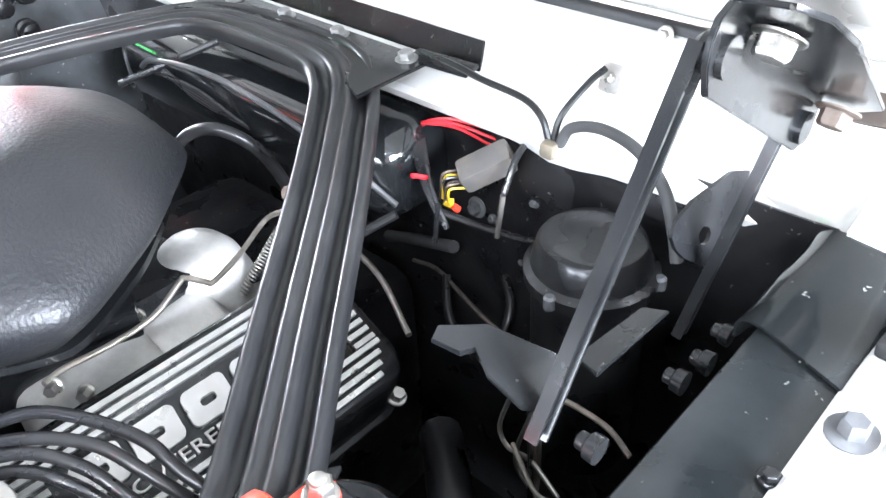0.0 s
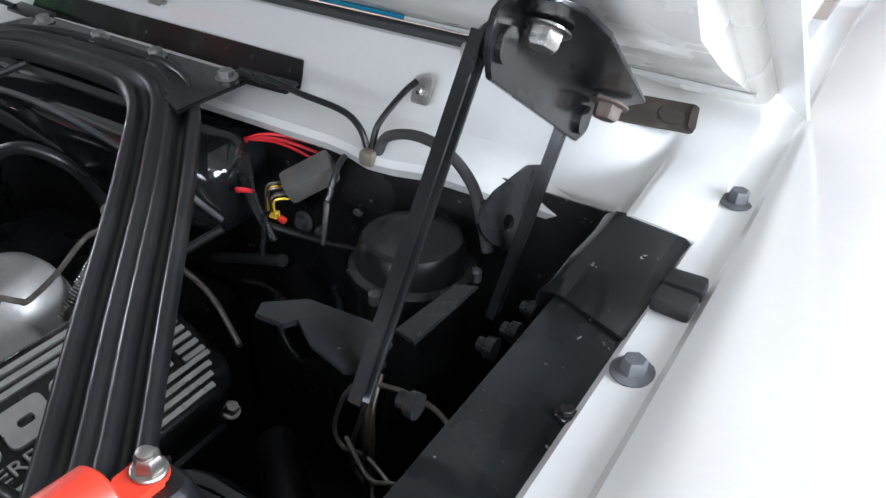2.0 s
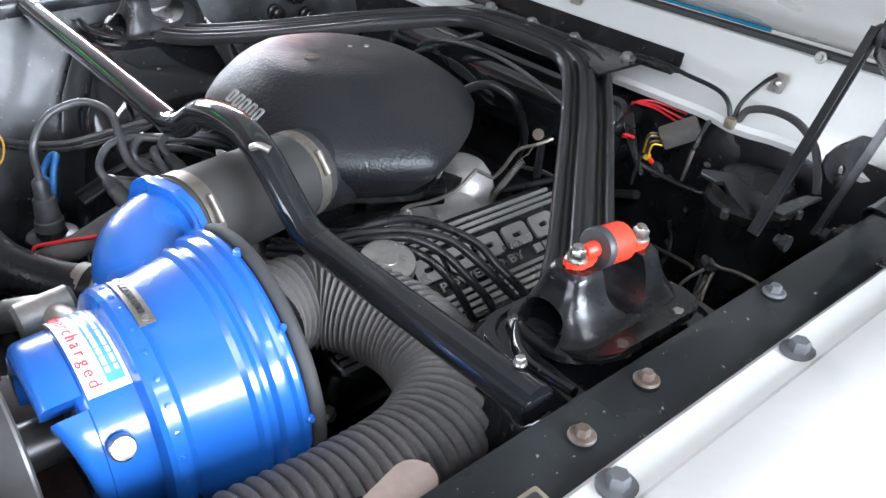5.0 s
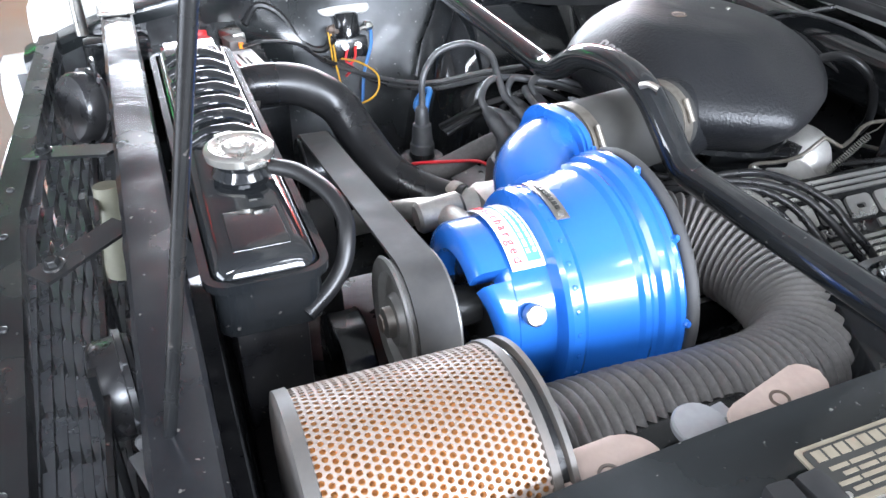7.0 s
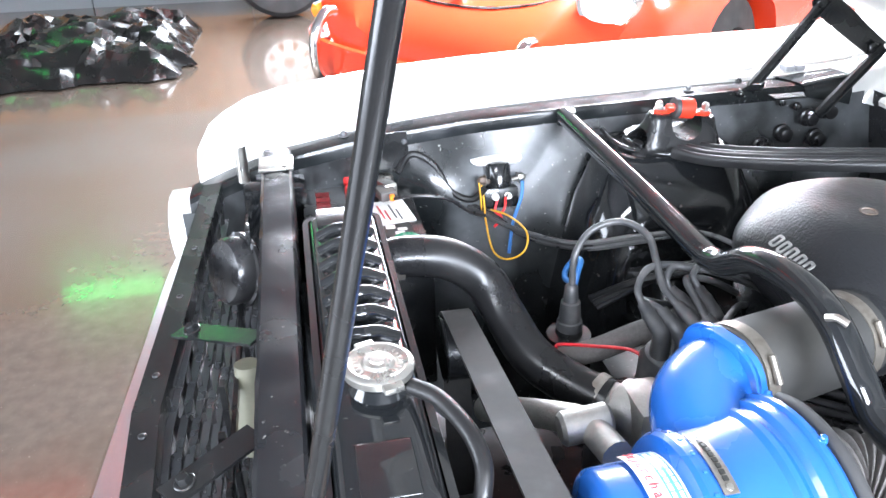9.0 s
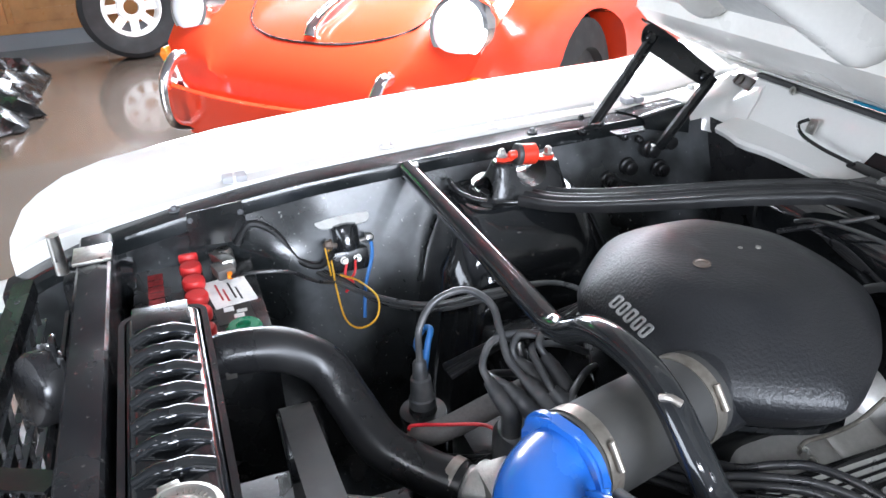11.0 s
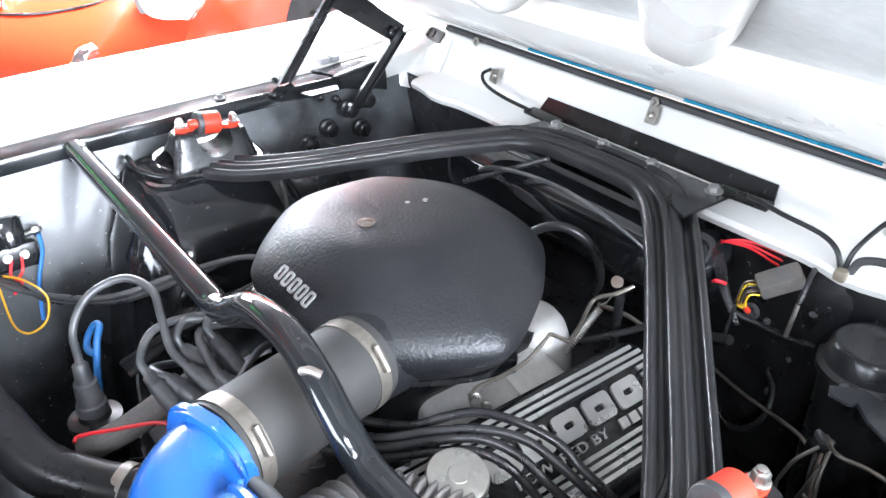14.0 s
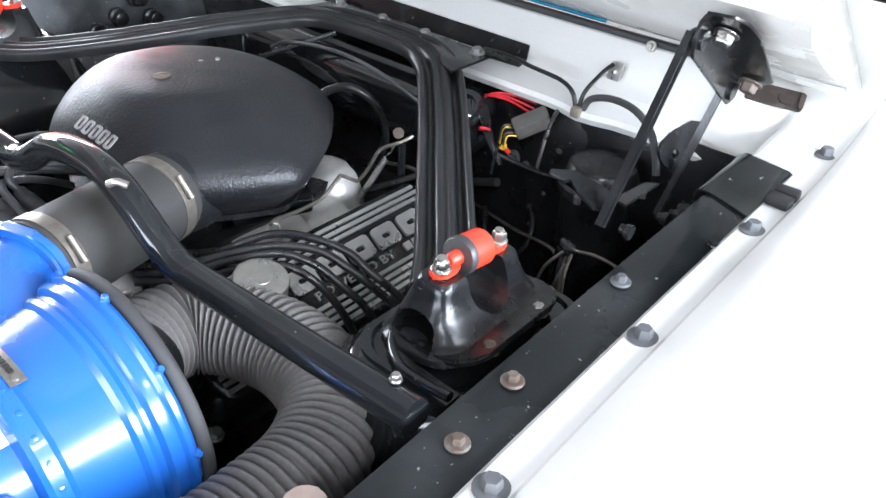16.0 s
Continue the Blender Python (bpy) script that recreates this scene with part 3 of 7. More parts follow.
        tube(bm, [W((0.44 * s, 0.42, 0.3)), W((0.44 * s, 0.5, 0.34)), W((0.44 * s, 0.505, 0.47)), W((0.44 * s, 0.45, 0.545)), W((0.44 * s, 0.4, 0.55))], 0.022, 12)
        part("overrider", bm, M_CHROME, car)
        bm = B()
        for k in range(3):
            tube(bm, [W((0.44 * s, 0.335 - 0.012 * k, 0.475 + 0.022 * k)), W((0.57 * s, 0.31 - 0.012 * k, 0.475 + 0.022 * k))], 0.008, 8, 2)
        part("horn_grille", bm, M_CHROME, car)
        for wy in (-0.33, -2.45):
            m = PM @ pose(0.68 * s, wy, 0.31, 0, 0, 90 if s < 0 else -90)
            bm = B()
            lathe(bm, (0, 0, 0), (0, 1, 0), [(-0.07, 0.2), (-0.08, 0.3), (0.08, 0.3), (0.1, 0.2), (0.07, 0.19), (0.05, 0.0)], 36)
            bmesh.ops.transform(bm, matrix=m, verts=bm.verts)
            wheel = part("wheel", bm, M_TYRE, car, "black tyre in an open arch")
            # Dark disc set inside the arch in place of its shade.
            bm = B()
            lathe(bm, (0, 0, 0), (0, 1, 0), [(-0.09, 0.0), (-0.09, 0.345), (0.05, 0.345), (0.05, 0.336), (-0.08, 0.33), (-0.08, 0.0)], 40)
            bmesh.ops.transform(bm, matrix=m, verts=bm.verts)
            part("wheel_arch", bm, M_FLATBLACK, car, "dark disc that gives the wheel arch a shaded depth")
    # bumper with rubber strip
    line = spline([W((x, y, 0.36)) for x, y in ((-0.78, 0.02), (-0.72, 0.24), (-0.5, 0.40), (0, 0.47), (0.5, 0.40), (0.72, 0.24), (0.78, 0.02))], 8)
    bm = B()
    sweep(bm, line, [(-0.02, -0.07), (0.03, -0.07), (0.045, -0.03), (0.045, 0.03), (0.0, 0.085), (-0.03, 0.085)])
    bumper = part("bumper", bm, M_PORSCHE, car)
    bm = B()
    sweep(bm, [p + Vector((0, 0, -0.012)) for p in line], [(0.045, -0.018), (0.056, -0.012), (0.056, 0.012), (0.045, 0.018)])
    part("bumper_strip", bm, M_CHROME, bumper)
    # bonnet seam
    seam = spline([W(q) for q in ((-0.50, -0.95, 0.852), (-0.47, -0.5, 0.803), (-0.43, -0.1, 0.735), (-0.36, 0.12, 0.639), (-0.2, 0.225, 0.603), (0, 0.25, 0.594), (0.2, 0.225, 0.603), (0.36, 0.12, 0.639), (0.43, -0.1, 0.735), (0.47, -0.5, 0.803), (0.50, -0.95, 0.852))], 8)
    bm = B()
    tube(bm, seam, 0.0045, 6, smooth=False)
    part("bonnet_seam", bm, M_CRANK, car, "dark seam round the bonnet")
    # bonnet handle
    bm = B()
    tube(bm, [W((0, 0.225, 0.606)), W((0, 0.2, 0.642)), W((0, 0.09, 0.69)), W((0, -0.08, 0.728))], 0.02, 12, 8, radius=lambda t: 0.028 - 0.016 * t)
    part("bonnet_handle", bm, M_CHROME, car)
    return car


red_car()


# ---------- white car body ----------
def rail_z(y):
    """Height of the wing flange along the car."""
    return float(np.interp(y, (-0.75, -0.695, -0.6, -0.45, -0.29, -0.13, 0.1, 0.4, 0.47, 0.55, 0.65, 0.8, 1.2), (0.715, 0.742, 0.772, 0.798, 0.813, 0.820, 0.8255, 0.829, 0.8355, 0.851, 0.866, 0.877, 0.885)))


def wing(s, name, label):
    ob = thing(name, (0.7 * s, 0.2, 0.5), label, "car wing")
    prof = [(0.597, -0.045), (0.600, -0.004), (0.604, 0.0), (0.624, 0.002), (0.629, 0.003), (0.633, 0.0075), (0.641, 0.0105), (0.67, 0.0195), (0.72, 0.0345), (0.765, 0.042), (0.80, 0.034), (0.83, 0.008), (0.85, -0.04), (0.862, -0.1), (0.868, -0.2), (0.868, -0.32), (0.85, -0.45)]
    rows = []
    for y in (-0.745, -0.74, -0.725, -0.70, -0.66, -0.6, -0.5, -0.4, -0.25, -0.1, 0.1, 0.3, 0.4, 0.45, 0.5, 0.55, 0.6, 0.65, 0.72, 0.8, 0.9, 1.2):
        z = rail_z(y)
        crown = float(np.interp(y, (-0.745, -0.725, -0.66, -0.5, -0.25, 0.3, 1.2), (0.4, 0.9, 1.25, 1.15, 1.0, 1.0, 1.0)))
        z += float(np.interp(y, (-0.745, -0.7, -0.6, -0.45), (0.03, 0.024, 0.008, 0.0)))
        pull = float(np.interp(y, (-0.745, -0.72, -0.6, -0.4), (0.2, 0.12, 0.035, 0.0)))
        rake = float(np.interp(y, (-0.745, -0.6, -0.45), (0.7, 0.45, 0.0)))
        rows.append([Vector((s * (x - pull * max(0, (x - 0.60) / 0.25)), y + rake * max(0.0, 0.01 - dz) * (x > 0.65), z + (dz * crown if dz > 0 else dz))) for x, dz in prof])
    bm = B()
    sheet(bm, [r[:6] for r in rows], 0.003)
    part("inner_flange", bm, M_WHITE, ob, sharp=28)
    bm = B()
    sheet(bm, [r[5:] for r in rows], 0.003)
    part("outer_skin", bm, M_WHITE, ob, sharp=28)
    return ob


WR = wing(1, "front_wing", "glossy white front wing with a bolted inner flange")
WL = wing(-1, "front_wing", "glossy white front wing with a bolted inner flange")
GB = "wing flange bolts"
# Far-side bolts and stop blocks take a paler colour than the near ones.
for y in (0.465, 0.263, 0.05, -0.142, -0.40, -0.62):
    for s in (-1, 1):
        bolt("wing_bolt", (0.616 * s if y > -0.5 else 0.613 * s, y, rail_z(y) + 0.001), (0, 0, 1), M_BOLTGREY if s > 0 else M_WHITE, "grey hexagon flange bolt in the white wing" if s > 0 else "white flange bolt in the white wing", 0.0072, 0.008, 1.75, GB)
for s in (-1, 1):
    for y in (0.336, -0.31) if s > 0 else (0.336, -0.4):
        stop = thing("rubber_stop", (0.617 * s, y, rail_z(y)), "black rubber bonnet stop on the wing flange", "rubber stop", "bonnet stops")
        for d in (-0.0105, 0.0105):
            bm = B()
            box(bm, (0.6165 * s, y + d, rail_z(y) + 0.007), (0.025, 0.0175, 0.011), (0, 0, 3 * d / 0.01), 0.0035)
            part("block", bm, M_STOP if s > 0 else M_GREYCAP, stop)


# ---------- engine bay sheet metal ----------
def apron(s):
    ob = thing("inner_wing", (0.56 * s, -0.1, 0.4), "gloss black inner wing panel with a flat top rail", "inner wing", "inner wings")
    ys = [-0.76, -0.7, -0.6, -0.5, -0.4, -0.3, -0.2, -0.1, 0.0, 0.1, 0.2, 0.3, 0.4]
    bm = B()
    sheet(bm, [[Vector((s * x, y, rail_z(y) + dz)) for x, dz in ((0.609, -0.006), (0.56, -0.004), (0.549, -0.006), (0.5455, -0.014), (0.546, -0.06))] for y in ys], 0.0025)
    part("top_rail", bm, M_RAIL, ob, sharp=25)
    bm = B()
    rows = []
    for y in [v / 40 for v in range(-31, 21)]:
        row = []
        for k in range(14):
            f = k / 13
            z = rail_z(y) - 0.03 - 0.5 * f
            dent = 0.014 * noise.noise(Vector((y * 5, z * 5, s))) * min(1, f * 4)
            bulge = 0.03 * math.exp(-((y + 0.36) / 0.07) ** 2 - ((z - 0.70) / 0.05) ** 2)
            lean = 0.16 * f * min(1.0, max(0.0, (y + 0.42) / 0.08))
            row.append(Vector((s * (0.5475 - lean + dent - bulge), y, z)))
        rows.append(row)
    sheet(bm, rows, 0.002)
    part("side_panel", bm, M_APRON, ob, sharp=60)
    # rear raised corner of the rail
    bm = B()
    sheet(bm, [[Vector((s * (x + 0.0012 * math.sin(9 * f + 60 * x) * f), 0.290 + 0.118 * f + (0.602 - x) * 0.35 * (1 - f), 0.8255 + 0.0075 * (3 * f * f - 2 * f ** 3) + dz * (0.4 + 0.6 * f))) for x, dz in ((0.603, -0.003), (0.599, 0.0), (0.58, 0.001), (0.562, 0.002), (0.55, 0.001), (0.542, -0.004), (0.537, -0.013), (0.535, -0.026), (0.535, -0.05))] for f in [k / 12 for k in range(13)]], 0.002)
    part("rail_end", bm, M_RAIL, ob, sharp=60)
    return ob


apron(1)
apron(-1)
for s in (-1, 1):
    for k, (x, y) in enumerate(((0.576, -0.126), (0.568, -0.054), (0.565, 0.106), (0.577, -0.5))):
        if s < 0 and k < 2:
            continue
        bolt("rail_bolt", (x * s, y, rail_z(y) - 0.003), (0, 0, 1), M_RUST if k < 2 else M_BOLTGREY, "dull rusted flange bolt on the black rail" if k < 2 else "dark flange bolt on the black rail", 0.0049, 0.0055, 1.85, "rail bolts")
    bolt("rail_bolt", (0.598 * s, 0.22, rail_z(0.22) - 0.004), (0, 0, 1), M_SATIN, "small black screw on the black rail", 0.004, 0.003, 1.5, "rail bolts")


def tower(s):
    ob = thing("shock_tower", (0.46 * s, 0.02, 0.3), "glossy black pressed steel shock tower", "shock tower", "shock towers")
    loops = []
    for z, x0, x1, y0, y1, r in ((0.30, 0.26, 0.55, -0.2, 0.24, 0.11), (0.5, 0.295, 0.55, -0.17, 0.21, 0.10), (0.68, 0.34, 0.55, -0.125, 0.165, 0.085), (0.735, 0.376, 0.55, -0.092, 0.142, 0.06), (0.758, 0.398, 0.55, -0.078, 0.132, 0.04), (0.763, 0.405, 0.548, -0.072, 0.126, 0.035)):
        loops.append([Vector((s * p[0], p[1], z)) for p in rounded(x1 - x0, y1 - y0, r, 6, (x0 + x1) / 2, (y0 + y1) / 2)])
    bm = B()
    rings(bm, loops)
    part("tower_shell", bm, M_BLACK, ob)
    bm = B()
    rings(bm, [[Vector((s * p[0], p[1], z)) for p in rounded(w, h, 0.035, 6, 0.472, 0.028)] for z, w, h in ((0.760, 0.135, 0.19), (0.768, 0.135, 0.19), (0.7685, 0.122, 0.178), (0.765, 0.118, 0.174))])
    part("top_lip", bm, M_BLACK, ob)
    return ob


tower(1)
tower(-1)


def tower_cap(s):
    """Cast cap with two horns that carry the red shock bushing."""
    ob = thing("shock_mount", (0.455 * s, 0.04, 0.778), "black cast shock mount cap with a red bushing", "shock mount", "shock mount caps")
    W = lambda x, y, z: Vector((s * x, y, z))
    bm = B()
    prism(bm, rounded(0.112, 0.15, 0.03), pose(0.462 * s, 0.036, 0.7705, 0, -8.5 * s, 0), 0.007, 0.002)
    base = part("base_plate", bm, M_SATIN, ob)
    # yoke: one flared casting, cut by a saddle between its two horns and by an arch in its front
    bm = B()
    loops = []
    for z, w, y0, y1, r in ((0.775, 0.094, -0.046, 0.112, 0.028), (0.780, 0.092, -0.044, 0.11, 0.028), (0.784, 0.078, -0.038, 0.105, 0.024), (0.798, 0.058, -0.028, 0.1, 0.018), (0.812, 0.044, -0.019, 0.0955, 0.013), (0.8235, 0.036, -0.0155, 0.094, 0.011), (0.827, 0.031, -0.013, 0.0915, 0.01)):
        outline = rounded(w, y1 - y0, r, 5, 0.0, (y0 + y1) / 2)
        outline = [(a[0] + (b[0] - a[0]) * f, a[1] + (b[1] - a[1]) * f) for k, (a, b) in enumerate(zip(outline, outline[1:] + outline[:1])) for f in ((0, 0.125, 0.25, 0.375, 0.5, 0.625, 0.75, 0.875) if k % 6 == 5 else (0,))]
        loops.append([W(0.4525 + px + 0.25 * max(0.0, 0.80 - z), py, z - (z - 0.776) / 0.05 * 0.106 * max(0.0, py) + (px - 0.04) * 0.15 * min(1.0, max(0.0, (0.815 - z) / 0.035))) for px, py in outline])
    fine = []
    for a, b in zip(loops, loops[1:]):
        fine += [[u.lerp(v, f) for u, v in zip(a, b)] for f in (0, 0.33, 0.67)]
    rings(bm, fine + [loops[-1]])
    saddle = B()
    prism(saddle, [(0.0145, 0.87), (0.015, 0.815)] + [(0.041 - 0.026 * math.cos(math.pi * k / 12), 0.809 - 0.0225 * math.sin(math.pi * k / 12)) for k in range(13)] + [(0.067, 0.815), (0.0675, 0.87)], hit_frame((0.3 * s, 0, 0), (1, 0, 0), (0, 1, 0)), 0.3 * s)
    arch = B()
    prism(arch, [(-0.026, 0.7775), (-0.0235, 0.788)] + [(0.022 * math.cos(math.pi - math.pi * k / 12), 0.788 + 0.0135 * math.sin(math.pi * k / 12)) for k in range(13)] + [(0.0235, 0.788), (0.026, 0.7775)], hit_frame((0.4525 * s, -0.1, 0), (0, 1, 0), (-1, 0, 0)), 0.105)
    part("yoke", carve(bm, [saddle, arch]), M_CAST, ob, sharp=32)
    slope = hit_frame(W(0.4525, -0.03, 0.778), (0, 0, 1), (1, 0, 0))
    ell = [(0.0135 * math.cos(2 * math.pi * k / 24), 0.0068 * math.sin(2 * math.pi * k / 24)) for k in range(24)]
    bm = B()
    prism(bm, [(x * 1.16, y * 1.25) for x, y in ell], slope, 0.0016, 0.0006)
    rim = part("hole_rim", bm, M_BLACK, ob)
    # Flat dark ellipse; the shade of a hole is put into its colour.
    bm = B()
    prism(bm, ell, slope @ pose(0, 0, 0.0008), 0.0012)
    part("drain_hole_disc", bm, M_FLATBLACK, ob)
    for q in ((0.509, 0.0, 0.7785), (0.5085, 0.073, 0.7775), (0.41, 0.025, 0.763)) if s < 0 else ((0.509, 0.0, 0.7785), (0.5085, 0.073, 0.7775)):
        bm = B()
        hexbolt(bm, W(*q), (0.1 * s, 0.05, 1), 0.0062, 0.006, 1.5)
        part("bolt", bm, M_RUST if q[1] < 0.01 else M_ZINC, base)
    # bushing, carried lower at its rear nut
    ax = Vector((0, 0.0785, -0.0095)).normalized()
    c0 = W(0.4515, 0.024, 0.8335)
    bm = B()
    lathe(bm, c0, ax, [(0, 0.012), (0.001, 0.0158), (0.006, 0.0168), (0.031, 0.0168), (0.033, 0.0145)], 28)
    bush = part("bushing", bm, M_RED, ob, "red rubber shock bushing")
    bm = B()
    lathe(bm, c0 - ax * 0.001, ax, [(0, 0.0165), (0.0015, 0.0176), (0.0075, 0.0176), (0.008, 0.0165)], 28)
    part("sleeve_band", bm, M_BOOT, bush, "grey sleeve edge")
    bm = B()
    lathe(bm, c0 - ax * 0.013, ax, [(0, 0.0045), (0.002, 0.0062), (0.0135, 0.0072)], 20)
    part("end_boss", bm, M_RED, bush)
    for y, z, q in ((0.0, 0.827, -1), (0.08, 0.8185, 1)):
        bm = B()
        prism(bm, rounded(0.0185, 0.031, 0.009), pose(0.452 * s, y - 0.006 * q, z), 0.006, 0.0018)
        part("ear", bm, M_RED, bush)
        bm = B()
        hexbolt(bm, W(0.453, y, z + 0.006), (0.05 * s, 0.05 * q, 1), 0.0068, 0.0085, 1.3)
        lathe(bm, W(0.453, y, z + 0.015), (0.05 * s, 0.05 * q, 1), [(0, 0.0045), (0.0035, 0.0042), (0.0045, 0.0025)], 12)
        part("nut", bm, M_ZINC, ob, "zinc plated nut")
    return ob


tower_cap(1)
tower_cap(-1)


def firewall():
    ob = thing("firewall", (0, 0.46, 0.3), "black painted firewall with a pressed ledge", "firewall", kind="structure")
    bm = B()
    rows = []
    for i in range(49):
        x = -0.6 + 1.2 * i / 48
        rows.append([Vector((x, 0.455 - 0.02 * math.exp(-((x - 0.30) / 0.05) ** 2) * (0.5 < z < 0.78) + 0.006 * noise.noise(Vector((x * 9, z * 9, 1))), z)) for z in (0.2, 0.35, 0.5, 0.58, 0.66, 0.72, 0.76, 0.805)])
    sheet(bm, rows, 0.002)
    part("panel", bm, M_FLATBLACK, ob, sharp=60)
    bm = B()
    box(bm, (-0.06, 0.41, 0.735), (0.5, 0.1, 0.095), bevel=0.042, seg=7)
    part("heater_ledge", bm, M_LEDGE, ob)
    return ob


firewall()


def cowl():
    ob = thing("cowl", (0, 0.5, 0.8), "white painted cowl panel with a folded front flange", "car cowl")
    xs = [-0.545 + 1.09 * i / 44 for i in range(45)]
    def prof(x):
        a = x if x > 0 else -0.8 * x
        lip = 0.428 - 0.012 * math.exp(-((a - 0.33) / 0.03) ** 2) + (0.03 * max(0, (a - 0.42) / 0.12))
        zl = 0.803 - 0.017 * max(0, (a - 0.42) / 0.1)
        return [(lip + 0.003, zl - 0.012), (lip, zl - 0.004), (lip + 0.004, zl + 0.002), (0.466, 0.812 - 0.02 * max(0, (a - 0.42) / 0.1)), (0.478, 0.818), (0.492, 0.842), (0.503, 0.866), (0.507, 0.879), (0.514, 0.883), (0.526, 0.883)]
    bm = B()
    sheet(bm, [[Vector((x, y + 0.006 * (abs(x) / 0.5) ** 2, z)) for y, z in prof(x)] for x in xs if abs(x) < 0.5], 0.0025)
    part("face", bm, M_WHITE, ob, sharp=30)
    # vent panel behind the seal, with two blue stripes
    for x0, x1, mt, nm in ((-0.60, -0.29, M_WHITE, "vent_panel"), (-0.29, -0.03, M_STRIPE, "blue_stripe"), (-0.03, 0.02, M_WHITE, "vent_panel"), (0.02, 0.29, M_STRIPE, "blue_stripe"), (0.29, 0.60, M_WHITE, "vent_panel")):
        bm = B()
        sheet(bm, [[Vector((x, y, z)) for y, z in ((0.524, 0.8925), (0.575, 0.893), (0.7, 0.902), (0.86, 0.912))] for x in (x0, (x0 + x1) / 2, x1)], 0.004)
        part(nm, bm, mt, ob)
    for s in (-1, 1):
        # corner panel: falls from the seal to the lip, and folds up to a flat gusset beside the wing flange
        cols = (
            (0.47, ((0.462, 0.78), (0.478, 0.815), (0.495, 0.845), (0.512, 0.876), (0.56, 0.882), (0.8, 0.888))),
            (0.505, ((0.46, 0.779), (0.474, 0.812), (0.495, 0.843), (0.516, 0.872), (0.565, 0.88), (0.8, 0.888))),
            (0.533, ((0.452, 0.779), (0.466, 0.806), (0.495, 0.832), (0.53, 0.855), (0.575, 0.872), (0.8, 0.886))),
            (0.545, ((0.43, 0.786), (0.452, 0.81), (0.498, 0.831), (0.537, 0.851), (0.585, 0.869), (0.8, 0.884))),
            (0.5505, ((0.412, 0.815), (0.45, 0.829), (0.5, 0.837), (0.54, 0.852), (0.592, 0.868), (0.8, 0.882))),
            (0.555, ((0.405, 0.834), (0.45, 0.8375), (0.5, 0.8405), (0.543, 0.853), (0.597, 0.868), (0.8, 0.88))),
            (0.561, ((0.404, 0.8365), (0.45, 0.8385), (0.5, 0.8415), (0.545, 0.8535), (0.6, 0.8675), (0.8, 0.8795))),
            (0.583, ((0.403, 0.8355), (0.45, 0.838), (0.5, 0.843), (0.545, 0.8525), (0.6, 0.864), (0.8, 0.8785))),
            (0.6055, ((0.402, 0.8325), (0.45, 0.8365), (0.5, 0.8435), (0.545, 0.8525), (0.6, 0.861), (0.8, 0.8785))))
        bm = B()
        sheet(bm, [[Vector((s * p[0], p[1], p[2])) for p in spline([(x, y, z) for y, z in col], 6)] for x, col in cols], 0.0025)
        part("corner_panel", bm, M_WHITE, ob, sharp=75)
    bm = B()
    line = [Vector((x, 0.512 + 0.006 * (abs(x) / 0.5) ** 2, 0.8855)) for x in xs if abs(x) < 0.5]
    sweep(bm, line, rounded(0.012, 0.0085, 0.003, 3))
    part("weather_seal", bm, M_SEAL, ob, "black rubber weather seal")
    for x in (-0.395, -0.009, 0.37):
        bm = B()
        hexbolt(bm, (x, 0.502, 0.884), (0, -1, 0.3), 0.004, 0.004, 1.8)
        part("seal_clip", bm, M_ZINC, ob)
    # black cover plate between cowl and brace
    bm = B()
    prism(bm, [(-0.215, -0.02), (0.203, -0.022), (0.197, 0.016), (-0.2, 0.017)], hit_frame((0, 0.484, 0.826), (0, -1, 0.45), (1, 0, 0)), 0.003)
    part("cover_plate", bm, M_SATIN, ob, "flat black cover plate")
    # small tabs
    for x, y, z in ((-0.005, 0.5, 0.868), (0.337, 0.489, 0.846), (-0.322, 0.489, 0.846)):
        bm = B()
        prism(bm, rounded(0.018, 0.024, 0.003), hit_frame((x, y - 0.005, z), (0, -1, 0.4), (1, 0, 0)), 0.0025)
        hexbolt(bm, (x, y - 0.008, z + 0.001), (0, -1, 0.4), 0.0035, 0.002, 1.4)
        part("cable_tab", bm, M_ZINC, ob)
    return ob


cowl()
# windscreen
bm = B()
sheet(bm, [[Vector((x, y, z)) for y, z in ((0.9, 0.92), (1.15, 1.12), (1.35, 1.26))] for x in (-0.62, 0, 0.62)], 0.005)
solid("windscreen", bm, glass, "raked clear car windscreen", "windscreen")
bm = B()
tube(bm, [(-0.66, 0.9, 0.915), (0, 0.87, 0.922), (0.66, 0.9, 0.915)], 0.012, 10, 10)
solid("windscreen_trim", bm, M_RUBBER, "black windscreen surround trim", "trim")


# ---------- bonnet ----------
HM = hit_frame((0, 0.59, 0.90), (0, 0.5623, 0.8269), (1, 0, 0))   # local -y runs up and forward along the bonnet, z out


